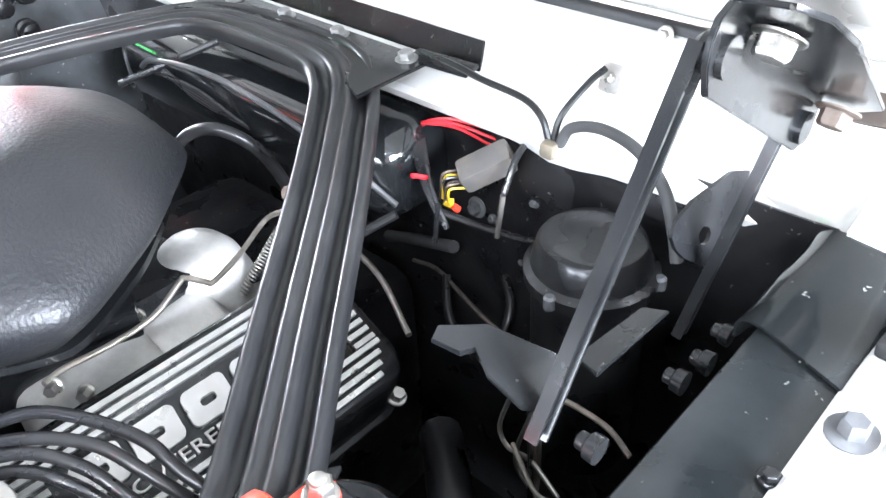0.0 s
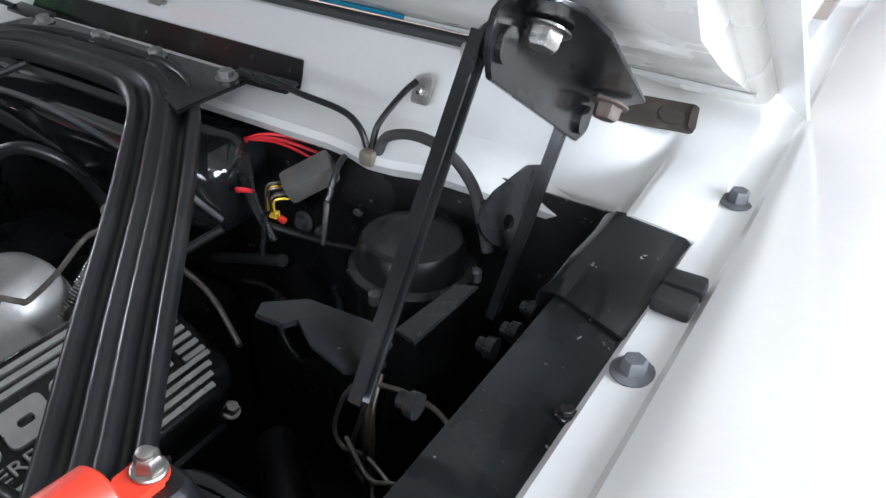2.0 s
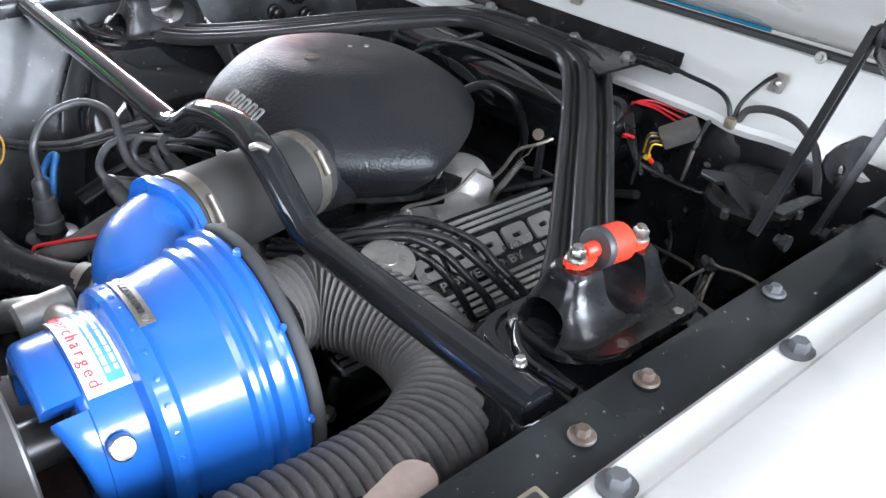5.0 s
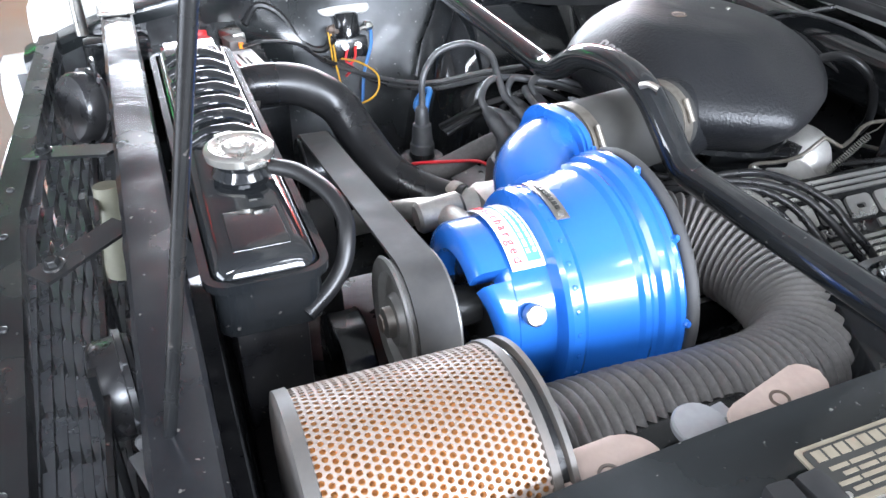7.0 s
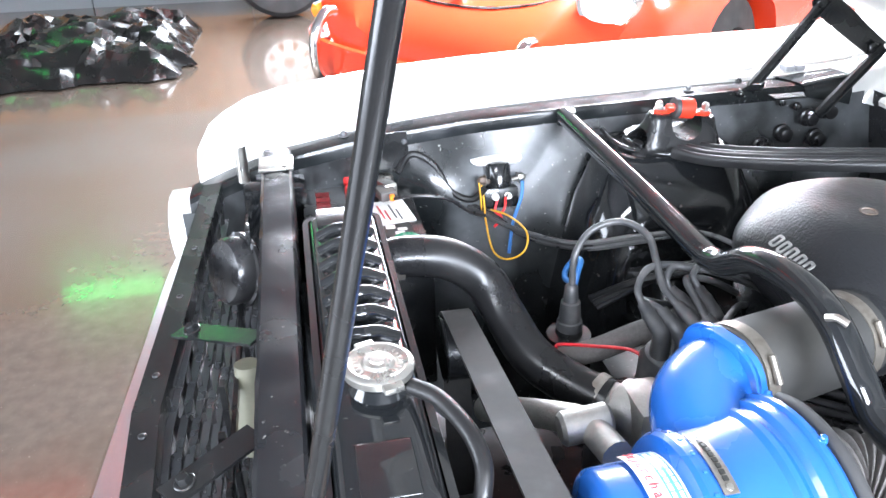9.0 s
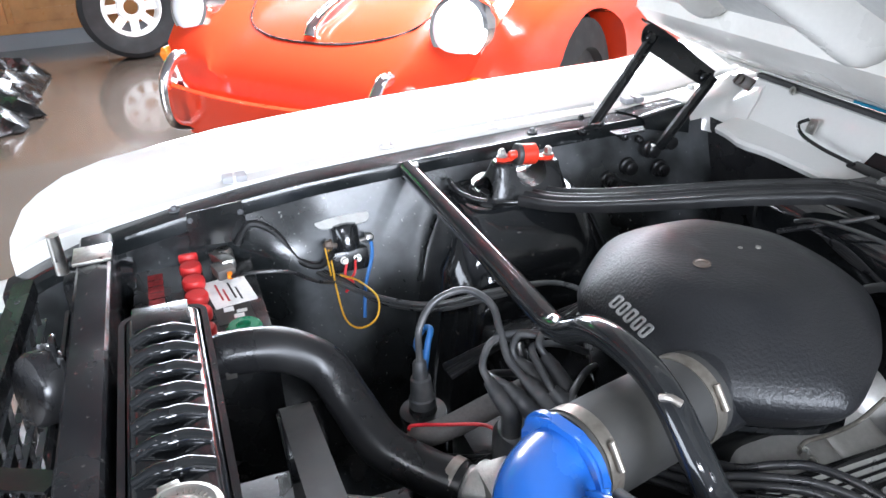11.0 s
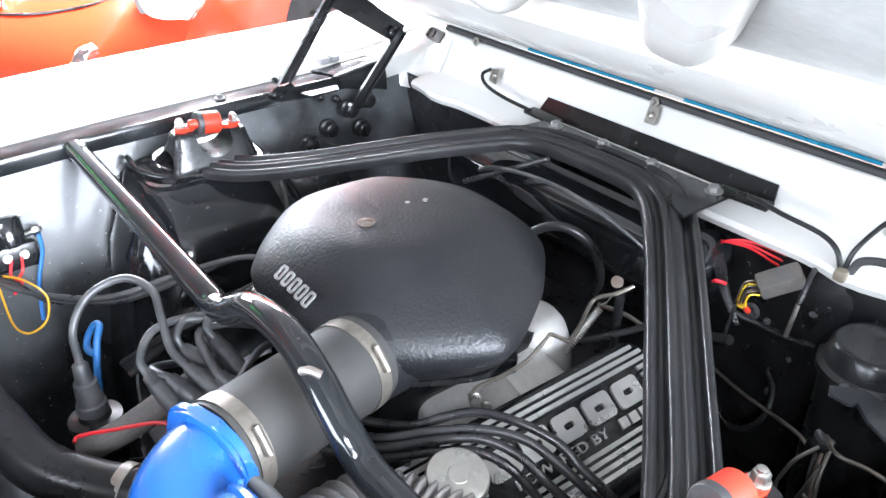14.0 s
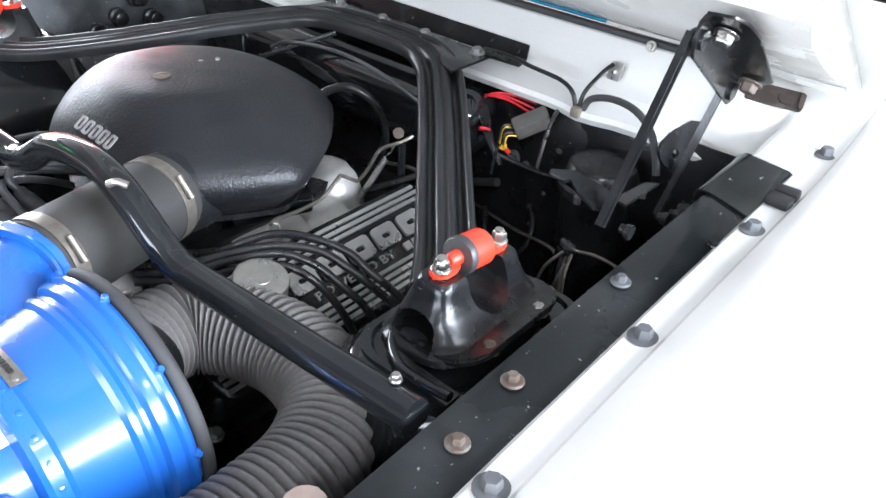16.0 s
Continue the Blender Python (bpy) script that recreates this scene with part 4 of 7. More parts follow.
def bonnet():
    ob = thing("bonnet", (0, 0.59, 0.9), "raised white bonnet with a ribbed pale underside", "car bonnet")
    W = lambda x, y, z: HM @ Vector((x, y, z))
    def beam(p0, p1, w0, w1, d0, d1, top, name, mat, bev=0.016, taper=0.72):
        """A rounded beam on the underside from p0 to p1, with widths and depths at its ends."""
        p0, p1 = Vector(p0), Vector(p1)
        q = (p1 - p0).normalized()
        q = Vector((-q.y, q.x))
        length = (p1 - p0).length
        bm = B()
        loops = []
        for t in (0.0, 0.004, 0.012, 0.025, 0.045, 0.07, 0.1, 0.2, 0.35, 0.5, 0.65, 0.8, 0.9, 1.0):
            e = min(1.0, t * length / 0.045)
            swell = math.sqrt(max(0.0, 1 - (1 - e) ** 2)) if bev > 0.01 else 1.0
            p, w, d = p0.lerp(p1, t), (w0 + (w1 - w0) * t) * (0.35 + 0.65 * swell), top + (d0 + (d1 - d0) * t - top) * (0.02 + 0.98 * swell)
            side = []
            for k in range(15):
                a = math.pi * k / 14
                c_, s_ = math.cos(a), math.sin(a)
                side.append((w / 2 * math.copysign(abs(c_) ** (0.55 if bev > 0.01 else 0.2), c_) * (1 - (1 - taper) * s_), top + (d - top) * s_ ** (0.6 if bev > 0.01 else 0.25)))
            loops.append([W(p.x + q.x * a, p.y + q.y * a, z) for a, z in side])
        rings(bm, loops)
        return part(name, bm, mat, ob, sharp=50)
    bm = B()
    rows = []
    for i in range(25):
        x = -0.637 + 1.274 * i / 24
        droop = 0.045 * (abs(x) / 0.637) ** 12
        rows.append([W(x, y, 0.006 - droop - 0.012 * (y / 1.3) ** 2) for y in (0.0, -0.02, -0.3, -0.7, -1.1, -1.25, -1.28)])
    sheet(bm, rows, 0.003)
    part("outer_skin", bm, M_WHITE, ob)
    bm = B()
    rows = []
    for i in range(31):
        x = -0.56 + 1.12 * i / 30
        rows.append([W(x, y, -0.032 + 0.006 * noise.noise(Vector((x * 3, y * 3, 5)))) for y in [-0.2 - 1.0 * k / 20 for k in range(21)]])
    sheet(bm, rows, 0.004)
    part("inner_liner", bm, M_GREYLINER, ob, sharp=70)
    # wide rear band, deeper towards its front edge
    bm = B()
    rings(bm, [[W(x, y, z) for y, z in ((-0.004, -0.002), (-0.004, -0.012), (-0.01, -0.024), (-0.05, -0.042), (-0.17, -0.062), (-0.25, -0.07), (-0.285, -0.062), (-0.30, -0.03), (-0.30, -0.002))] for x in (-0.596, -0.585, 0.585, 0.596)])
    part("rear_frame", bm, M_CREAM, ob, sharp=40)
    for s in (-1, 1):
        beam((s * 0.528, -0.012), (s * 0.528, -1.22), 0.165, 0.15, -0.042, -0.045, -0.002, "side_frame", M_CREAM, 0.008, 0.97)
    beam((-0.035, -0.33), (-0.17, -0.86), 0.06, 0.1, -0.088, -0.06, -0.02, "rib", M_CREAM, 0.022)
    beam((0.195, -0.35), (0.42, -0.72), 0.09, 0.13, -0.09, -0.06, -0.02, "rib", M_CREAM, 0.022)
    beam((-0.385, -0.29), (-0.30, -0.95), 0.06, 0.08, -0.066, -0.05, -0.02, "rib", M_CREAM, 0.018)
    beam((-0.5, -1.2), (0.5, -1.2), 0.12, 0.12, -0.04, -0.04, -0.004, "front_frame", M_CREAM)
    return ob


BONNET = bonnet()
for s in (-1, 1):
    bm = B()
    strap = hit_frame((0.530 * s, 0.518, 0.863), (0.25 * s, -0.75, 0.62), (0.8 * s, 0.5, -0.25))
    prism(bm, rounded(0.066, 0.023, 0.003), strap, 0.0035, 0.001)
    prism(bm, rounded(0.006, 0.019, 0.002), strap @ pose(0.0305, 0, 0.002), 0.005, 0.001)
    prism(bm, rounded(0.02, 0.014, 0.006), strap @ pose(0.014, 0, 0.002), 0.0035, 0.0012)
    solid("bonnet_catch", bm, M_RUSTSTRAP, "rusty brown steel strap under the bonnet corner", "bracket", "bonnet corner brackets")


def hinge(s):
    ob = thing("hinge", (0.51 * s, 0.25, 0.76), "black scissor bonnet hinge with a lever hook", "")
    W = lambda x, y, z: Vector((s * x, y, z))
    dy, dz = (0.0, 0.0) if s > 0 else (0.025, -0.013)   # the far hinge is shifted to line up in the camera's view
    def plate(pts, off, name, mat=M_BLACK, bev=0.0006, label=""):
        bm = B()
        o = Vector((s * off[0], off[1], off[2]))
        a = [bm.verts.new(W(*p)) for p in pts]
        b = [bm.verts.new(W(*p) + o) for p in pts]
        n = len(a)
        f = [bm.faces.new(list(reversed(a))), bm.faces.new(b)]
        for i in range(n):
            f.append(bm.faces.new((a[i], a[(i + 1) % n], b[(i + 1) % n], b[i])))
        if bev:
            bmesh.ops.bevel(bm, geom=list({e for q in f[:2] for e in q.edges}), offset=bev, segments=2, affect="EDGES")
        return part(name, bm, mat, ob, label)
    # upper plate with its flange
    plate([(0.517, y + dy, z + dz) for y, z in ((0.258, 0.984), (0.259, 0.996), (0.264, 1.004), (0.274, 1.008), (0.300, 0.995), (0.345, 0.963), (0.412, 0.908), (0.41, 0.898), (0.397, 0.888), (0.386, 0.888), (0.262, 0.970))], (0.0035, 0, 0), "upper_plate", M_SATIN)
    plate([(x, y + dy, z + dz) for x, y, z in ((0.518, 0.274, 1.008), (0.545, 0.272, 1.010), (0.556, 0.285, 1.003), (0.560, 0.310, 0.986), (0.556, 0.402, 0.918), (0.540, 0.415, 0.907), (0.518, 0.414, 0.907))], (0, 0.0015, 0.0025), "upper_flange", M_SATIN)
    for p, mt in (((0.531, 0.299, 0.988), M_ZINC), ((0.534, 0.401, 0.913), M_RUST)):
        bm = B()
        hexbolt(bm, W(p[0], p[1] + dy, p[2] + dz), (0, -0.6, -0.8), 0.009, 0.009, 1.4)
        part("bolt", bm, mt, ob)
    for y, z, x in ((0.272, 0.985, 0.512), (0.388, 0.903, 0.512), (0.184, 0.822, 0.498), (0.268, 0.80, 0.498), (0.30, 0.79, 0.498), (0.345, 0.775, 0.49)):
        if z > 0.88:
            y, z = y + dy, z + dz
        bm = B()
        lathe(bm, W(x + (0.012 if z > 0.85 else 0.034), y, z), (-s, 0, 0), [(0, 0.0095), (0.013, 0.0095), (0.016, 0.007), (0.017, 0.002)] if z > 0.85 else [(0, 0.0075), (0.006, 0.007), (0.0075, 0.0048), (0.0115, 0.0048), (0.0125, 0.0035), (0.013, 0.001)], 18)
        part("pivot", bm, M_SATIN, ob)
    # arms: channel sections
    def arm(p0, p1, w, x, name):
        bm = B()
        line = [W(*p0), W(*((Vector(p0) + Vector(p1)) / 2)), W(*p1)]
        sweep(bm, line, [(-x, -w), (x, -w), (x, -w + 0.002), (-x * 0.2, -w + 0.003), (-x * 0.2, w - 0.003), (x, w - 0.002), (x, w), (-x, w)], (0, 1, 0.15))
        part(name, bm, M_SATIN, ob)
    if s > 0:
        arm((0.511, 0.268, 0.990), (0.507, 0.167, 0.826), 0.006, 0.0036, "front_arm")
        arm((0.514, 0.378, 0.905), (0.489, 0.347, 0.755), 0.0055, 0.0034, "rear_arm")
    else:
        arm((0.511, 0.304, 0.978), (0.506, 0.186, 0.834), 0.0085, 0.004, "front_arm")
        arm((0.503, 0.425, 0.894), (0.488, 0.314, 0.786), 0.0085, 0.004, "rear_arm")
    # lower plate, ledge, rear ear with a hole, and hook lever
    plate([(0.486, 0.228, 0.819), (0.504, 0.222, 0.822), (0.506, 0.290, 0.821), (0.491, 0.286, 0.818)], (0, 0, 0.003), "lower_flange", M_SATIN)
    plate([(0.445, 0.168, 0.859), (0.45, 0.158, 0.860), (0.464, 0.163, 0.856), (0.466, 0.172, 0.855), (0.478, 0.166, 0.848), (0.497, 0.168, 0.838), (0.503, 0.178, 0.832), (0.501, 0.205, 0.832), (0.49, 0.204, 0.842), (0.462, 0.185, 0.858)], (0, 0, 0.0035), "hook_lever", M_SATIN, 0.0006, "worn hook lever with bare metal edge")
    if s < 0:
        return ob
    ear = [W(*q) for q in ((0.474, 0.341, 0.832), (0.474, 0.343, 0.822), (0.476, 0.349, 0.813), (0.480, 0.357, 0.807), (0.488, 0.367, 0.800), (0.497, 0.39, 0.815), (0.488, 0.422, 0.846), (0.478, 0.405, 0.850), (0.474, 0.365, 0.846), (0.473, 0.348, 0.840))]
    flat = (ear[4] - ear[0]).cross(ear[7] - ear[0]).normalized()
    ear = [q - flat * flat.dot(q - ear[0]) for q in ear]
    bm = B()
    rings(bm, [ear, [q + flat * 0.003 for q in ear]])
    hole = B()
    eye = W(0.4705, 0.372, 0.817)
    eye = eye - flat * flat.dot(eye - ear[0])
    cyl(hole, eye - flat * 0.02, eye + flat * 0.02, 0.006, seg=16)
    part("rear_ear", carve(bm, [hole]), M_CAST, ob)
    return ob


for s in (1, -1):
    arm_set = hinge(s)
    arm_set.parent = BONNET
    arm_set.matrix_parent_inverse = BONNET.matrix_basis.inverted()

# ---------- engine and what hangs on it ----------
# dark tray added below so the bay's depths read black, and the engine block
bm = B()
box(bm, (0, -0.12, 0.22), (1.14, 1.3, 0.04), bevel=0.01)
solid("undertray", bm, M_FLATBLACK, "added dark tray that blackens the depths below the engine", "undertray")
bm = B()
box(bm, (0, 0.1, 0.44), (0.34, 0.62, 0.34), bevel=0.03)
solid("engine_block", bm, M_FLATBLACK, "black oily engine block deep in the bay", "engine")

# export brace: one ribbed band from tower to firewall to tower
brace = thing("tower_brace", (0, 0.25, 0.78), "satin black ribbed steel brace from towers to firewall", "brace")
line = spline([(-0.425, 0.03, 0.778), (-0.375, 0.07, 0.781), (-0.31, 0.155, 0.792), (-0.235, 0.275, 0.808), (-0.185, 0.345, 0.817)], 8)[:-1] + \
    spline([(-0.185, 0.345, 0.817), (-0.15, 0.385, 0.822), (-0.095, 0.405, 0.826), (0.0, 0.41, 0.827), (0.075, 0.405, 0.826), (0.12, 0.382, 0.822), (0.155, 0.35, 0.818)], 14)[:-1] + \
    spline([(0.155, 0.35, 0.818), (0.23, 0.268, 0.806), (0.32, 0.165, 0.794), (0.39, 0.085, 0.782), (0.425, 0.04, 0.778)], 14)
half = [(0.031, -0.012), (0.0315, -0.003), (0.030, 0.002), (0.0275, 0.0042), (0.0248, 0.0043), (0.0225, 0.002), (0.0205, -0.003), (0.0185, -0.0058), (0.0155, -0.0065), (0.0128, -0.0048), (0.011, 0.0), (0.009, 0.0034), (0.006, 0.0045)]
half += [(0.0035, 0.0036), (0.0014, 0.0008)]
sec = half + [(-a, b) for a, b in reversed(half)]
bm = B()
sweep(bm, line, sec)
part("band", bm, M_BRACE, brace, sharp=75)
bm = B()
prism(bm, [(-0.17, 0.385), (-0.12, 0.41), (0.09, 0.412), (0.135, 0.372), (0.163, 0.36), (0.163, 0.455), (-0.16, 0.458)], pose(0, 0, 0.8225), 0.004, 0.001)
gus = part("firewall_gusset", bm, M_SATIN, brace)
for x in (-0.132, -0.04, 0.046, 0.143):
    bm = B()
    hexbolt(bm, (x, 0.441, 0.8262), (0, -0.1, 1), 0.0078, 0.0065, 1.45)
    part("bolt", bm, M_DULLNUT, brace, "dull plated hexagon bolt")
for s in (-1, 1):
    bm = B()
    rings(bm, [[Vector((s * x, y, z)) for x, y in ((0.385, 0.085), (0.398, 0.045), (0.412, 0.0), (0.432, -0.04), (0.46, -0.064), (0.52, -0.068), (0.52, -0.05), (0.47, -0.048), (0.445, -0.03), (0.43, 0.0), (0.425, 0.09), (0.41, 0.12))] for z in (0.767, 0.7705)])
    part("foot_plate", bm, M_SATIN, brace)
    bm = B()
    tube(bm, [(s * x, y, z) for x, y, z in ((0.375, 0.1, 0.779), (0.393, 0.06, 0.774), (0.406, 0.022, 0.7705), (0.422, -0.018, 0.7705), (0.441, -0.045, 0.7715), (0.468, -0.062, 0.774), (0.495, -0.066, 0.777), (0.522, -0.066, 0.78))], 0.0046, 10, 6)
    part("foot_rim", bm, M_BLACK, brace)

# monte carlo style tube bar
bar = thing("strut_bar", (0, -0.125, 0.80), "gloss black bent tube bar bolted across the bay", "strut bar")
BARP = [(-0.533, -0.131, 0.806), (-0.25, -0.129, 0.805), (-0.045, -0.127, 0.801)]
bm = B()
lineb = [Vector(p) for p in BARP] + spline([(-0.03, -0.1265, 0.8005), (0.0, -0.125, 0.81), (0.04, -0.122, 0.836), (0.085, -0.121, 0.849), (0.14, -0.122, 0.854), (0.185, -0.126, 0.848), (0.225, -0.126, 0.822), (0.25, -0.124, 0.802), (0.275, -0.122, 0.796)], 8) + [Vector((0.4, -0.12, 0.8)), Vector((0.532, -0.118, 0.8045))]
tube(bm, lineb, 0.0148, 20, smooth=False)
part("bar_tube", bm, M_BLACK, bar)
for s, x, y, z in ((-1, -0.53, -0.131, 0.806), (1, 0.527, -0.118, 0.806)):
    bm = B()
    box(bm, (x, y, z - 0.005), (0.014, 0.028, 0.02), bevel=0.005)
    part("end_tab", bm, M_BLACK, bar)
    bm = B()
    hexbolt(bm, (x - 0.02 * s, y + 0.006, z + 0.0135), (0, 0, 1), 0.0038, 0.004, 1.3)
    part("bolt", bm, M_ZINC, bar)
bm = B()
tube(bm, [(0.186, -0.138, 0.859), (0.194, -0.134, 0.863), (0.201, -0.128, 0.86)], 0.0035, 8, 4)
part("weld_bead", bm, M_STEEL, bar)

# ---- carburettor plenum ----
plen = thing("air_plenum", (0, 0.1, 0.7), "textured black cast carburettor bonnet with raised letters", "air cleaner")
base = [Vector(q) for q in ((-0.085, -0.078, 0), (-0.198, 0.03, 0), (-0.222, 0.185, 0), (-0.12, 0.275, 0), (0.045, 0.262, 0), (0.135, 0.175, 0), (0.205, 0.07, 0), (0.125, -0.06, 0))]
for _ in range(4):
    # corner cutting keeps the flats between rounded corners
    cut_at = 0.14 if len(base) == 8 else 0.25
    base = [q for a, b in zip(base, base[1:] + base[:1]) for q in (a.lerp(b, cut_at), a.lerp(b, 1 - cut_at))]
cen = Vector((-0.012, 0.095, 0))
top = Vector((0.0, 0.06, 0))
loops = []
for z, f in ((0.738, 0.70), (0.739, 0.79), (0.746, 0.83), (0.757, 0.90), (0.768, 0.955), (0.777, 0.985), (0.789, 0.992), (0.799, 0.96), (0.811, 0.90), (0.825, 0.80), (0.838, 0.69), (0.848, 0.59), (0.8545, 0.50), (0.8575, 0.43), (0.8587, 0.3), (0.8595, 0.18), (0.8598, 0.06)):
    c = cen.lerp(top, max(0, min(1, (1 - f) / 0.8)))
    soft = min(1.0, max(0.0, (0.97 - f) / 0.42)) if z > 0.785 else 0.0
    shape = [cen + (q - cen).lerp((q - cen).normalized() * 0.182, soft) for q in base]
    loops.append([c + (p - cen) * f + Vector((0, 0, z + 0.002 * noise.noise(p * 9) * (f < 0.9) - 0.06 * max(0.0, ((p - cen) * f + c).y - 0.04) * (z > 0.785))) for p in shape])
bm = B()
rings(bm, loops)
part("dome", bm, M_CRINKLE, plen, sharp=55)
bm = B()
rings(bm, [[cen + (q - cen) * f + Vector((0, 0, z)) for q in base] for z, f in ((0.731, 0.78), (0.731, 0.835), (0.7375, 0.835), (0.7375, 0.78))], closed=True)
part("base_rim", bm, M_SATIN, plen, "thin black flange round the foot")
bm = B()
lathe(bm, (0.007, 0.033, 0.8592), (0, 0, 1), [(0.0, 0.0095), (0.0014, 0.0098), (0.0016, 0.0074), (0.0005, 0.0068)], 20)
part("stud_hole", bm, M_RUST, plen, "rusty bare stud hole")
for x, y in ((-0.012, 0.098), (-0.006, 0.118)):
    bm = B()
    lathe(bm, (x, y, 0.854), (0, 0, 1), [(0, 0.0032), (0.002, 0.003), (0.0025, 0.001)], 12)
    part("pin", bm, M_ZINC, plen)
# raised letter blocks on the front slope
LETTERS = hit_frame((0.023, -0.0625, 0.826), (0.02, -0.58, 0.81), (1, 0.02, -0.08))
for k in range(5):
    # plain hollow blocks of the size of the cast characters
    bm = B()
    cx = 0.0146 * (k - 2)
    rings(bm, [[LETTERS @ Vector((px, py, z)) for px, py in q] for q, z in ((rounded(0.0105, 0.0175, 0.0034, 3, cx, 0), 0), (rounded(0.0105, 0.0175, 0.0034, 3, cx, 0), 0.0016), (rounded(0.005, 0.0115, 0.0016, 3, cx, 0), 0.0016), (rounded(0.005, 0.0115, 0.0016, 3, cx, 0), 0))], closed=True)
    part("raised_letter", bm, M_SILVERPRINT, plen)
for p in ((0.117, 0.166, 0.768), (-0.08, -0.066, 0.765)):
    bm = B()
    hexbolt(bm, p, (0.8, 0.5, 0.2), 0.005, 0.006, 1.4)
    part("latch_screw", bm, M_ZINC, plen)
# snout
bm = B()
snout = spline([(0.05, 0.06, 0.765), (0.09, -0.01, 0.77), (0.113, -0.06, 0.775)], 8)
tube(bm, snout, 0.05, 28, smooth=False, radius=lambda t: 0.066 - 0.024 * t)
part("snout", bm, M_CRINKLE, plen, sharp=55)
bm = B()
prism(bm, [(-0.085, -0.075), (0.06, -0.13), (0.09, -0.10), (0.0, -0.03)], pose(-0.0, 0.02, 0.72), 0.012, 0.003)
part("lower_shelf", bm, M_SATIN, plen)

# rubber duct with two clamps
duct = thing("rubber_duct", (0.135, -0.13, 0.77), "dusty black rubber duct with two band clamps", "duct")
bm = B()
tube(bm, [(0.104, -0.04, 0.774), (0.114, -0.07, 0.776), (0.134, -0.14, 0.78), (0.152, -0.203, 0.783)], 0.0465, 36, 6)
part("sleeve", bm, M_DUCT, duct)
for a, b in (((0.1075, -0.05, 0.7745), (0.1125, -0.066, 0.7755)), ((0.147, -0.186, 0.782), (0.151, -0.199, 0.783))):
    a, b = Vector(a), Vector(b)
    d = (b - a).normalized()
    bm = B()
    lathe(bm, a - d * 0.001, d, [(0, 0.0465), (0, 0.048), (0.015, 0.048), (0.015, 0.0465)], 40, caps=False)
    clamp = part("band_clamp", bm, M_PIPE, duct, "tarnished steel band clamp")
    bm = B()
    u = Vector((0.75, 0.2, 0.55)); u = (u - d * u.dot(d)).normalized()
    cyl(bm, a + u * 0.0505 + d * 0.006 + d.cross(u) * 0.012, a + u * 0.0505 + d * 0.006 - d.cross(u) * 0.014, 0.0034, seg=10)
    part("clamp_screw", bm, M_PIPE, clamp)

# ---- supercharger ----
AX, AZ = 0.288, 0.723
sc = thing("supercharger", (AX, -0.25, AZ), "glossy blue centrifugal supercharger with a white sticker", "supercharger")
bm = B()
lathe(bm, (AX, 0, AZ), (0, 1, 0), [(-0.350, 0.03), (-0.350, 0.07), (-0.349, 0.072), (-0.345, 0.0765), (-0.318, 0.079), (-0.314, 0.08), (-0.311, 0.094), (-0.307, 0.0965), (-0.297, 0.0965), (-0.294, 0.094), (-0.292, 0.093), (-0.2639, 0.1005), (-0.2504, 0.103), (-0.2466, 0.107), (-0.2423, 0.108), (-0.238, 0.1055), (-0.2348, 0.1065), (-0.2315, 0.1115), (-0.2261, 0.113), (-0.2218, 0.112), (-0.2191, 0.115), (-0.2153, 0.1155), (-0.2121, 0.113), (-0.211, 0.09)], 72)
body = part("housing", bm, M_BLUE, sc, sharp=30)
for k in range(30):
    a = 2 * math.pi * k / 30
    bm = B()
    lathe(bm, (AX + 0.0955 * math.cos(a), -0.302, AZ + 0.0955 * math.sin(a)), (math.cos(a), 0, math.sin(a)), [(0, 0.0026), (0.0018, 0.0022), (0.0022, 0.001)], 8)
    part("rivet", bm, M_BLUE, body)
for k in range(10):
    a = 2 * math.pi * (k + 0.3) / 10
    bm = B()
    hexbolt(bm, (AX + 0.1135 * math.cos(a), -0.214, AZ + 0.1135 * math.sin(a)), (math.cos(a), 0.2, math.sin(a)), 0.003, 0.003, 1.3)
    part("flange_screw", bm, M_BLUE, body)
# cut-away nose: a deep upper shell and a lower one that draws back under the shaft
for a0, a1, y0, y1 in ((56, 184, -0.373, -0.373), (-104, 48, -0.351, -0.369)):
    bm = B()
    n = 26
    loops = []
    for k in range(n + 1):
        a = radians(a0 + (a1 - a0) * k / n)
        c, s_ = math.cos(a), math.sin(a)
        yf = y0 + (y1 - y0) * (k / n) ** 3
        loops.append([Vector((AX + r * c, y, AZ + r * s_)) for r, y in ((0.050, -0.346), (0.050, yf + 0.004), (0.053, yf), (0.068, yf), (0.0735, yf + 0.003), (0.0755, yf + 0.0065), (0.0768, -0.346))])
    rings(bm, loops)
    part("nose_shell", bm, M_BLUE, sc, sharp=50)
# The wide dark disc behind the shaft stands in for the cavity's shade.
bm = B()
lathe(bm, (AX, -0.42, AZ), (0, 1, 0), [(0, 0.019), (0.066, 0.019), (0.067, 0.0505), (0.0735, 0.0505)], 36)
part("shaft_housing", bm, M_CRANK, sc, "dark shaft with a disc for the nose cavity's shade")
# volute neck that turns up and back to the duct
bm = B()
tube(bm, [(0.30, -0.255, 0.755), (0.25, -0.254, 0.766), (0.21, -0.251, 0.774), (0.182, -0.242, 0.779), (0.164, -0.224, 0.782), (0.155, -0.204, 0.783)], 0.06, 40, 8, radius=lambda t: 0.046 - 0.004 * t)
part("outlet_neck", bm, M_BLUE, sc, sharp=60)
bm = B()
FD = Vector((-0.29, 0.955, 0.02)).normalized()
FO = Vector((0.1535, -0.2, 0.783))
flange = hit_frame(FO - FD * 0.016, FD, (1, 0.3, 0))
prism(bm, rounded(0.098, 0.098, 0.034, 6), flange, 0.012, 0.003)
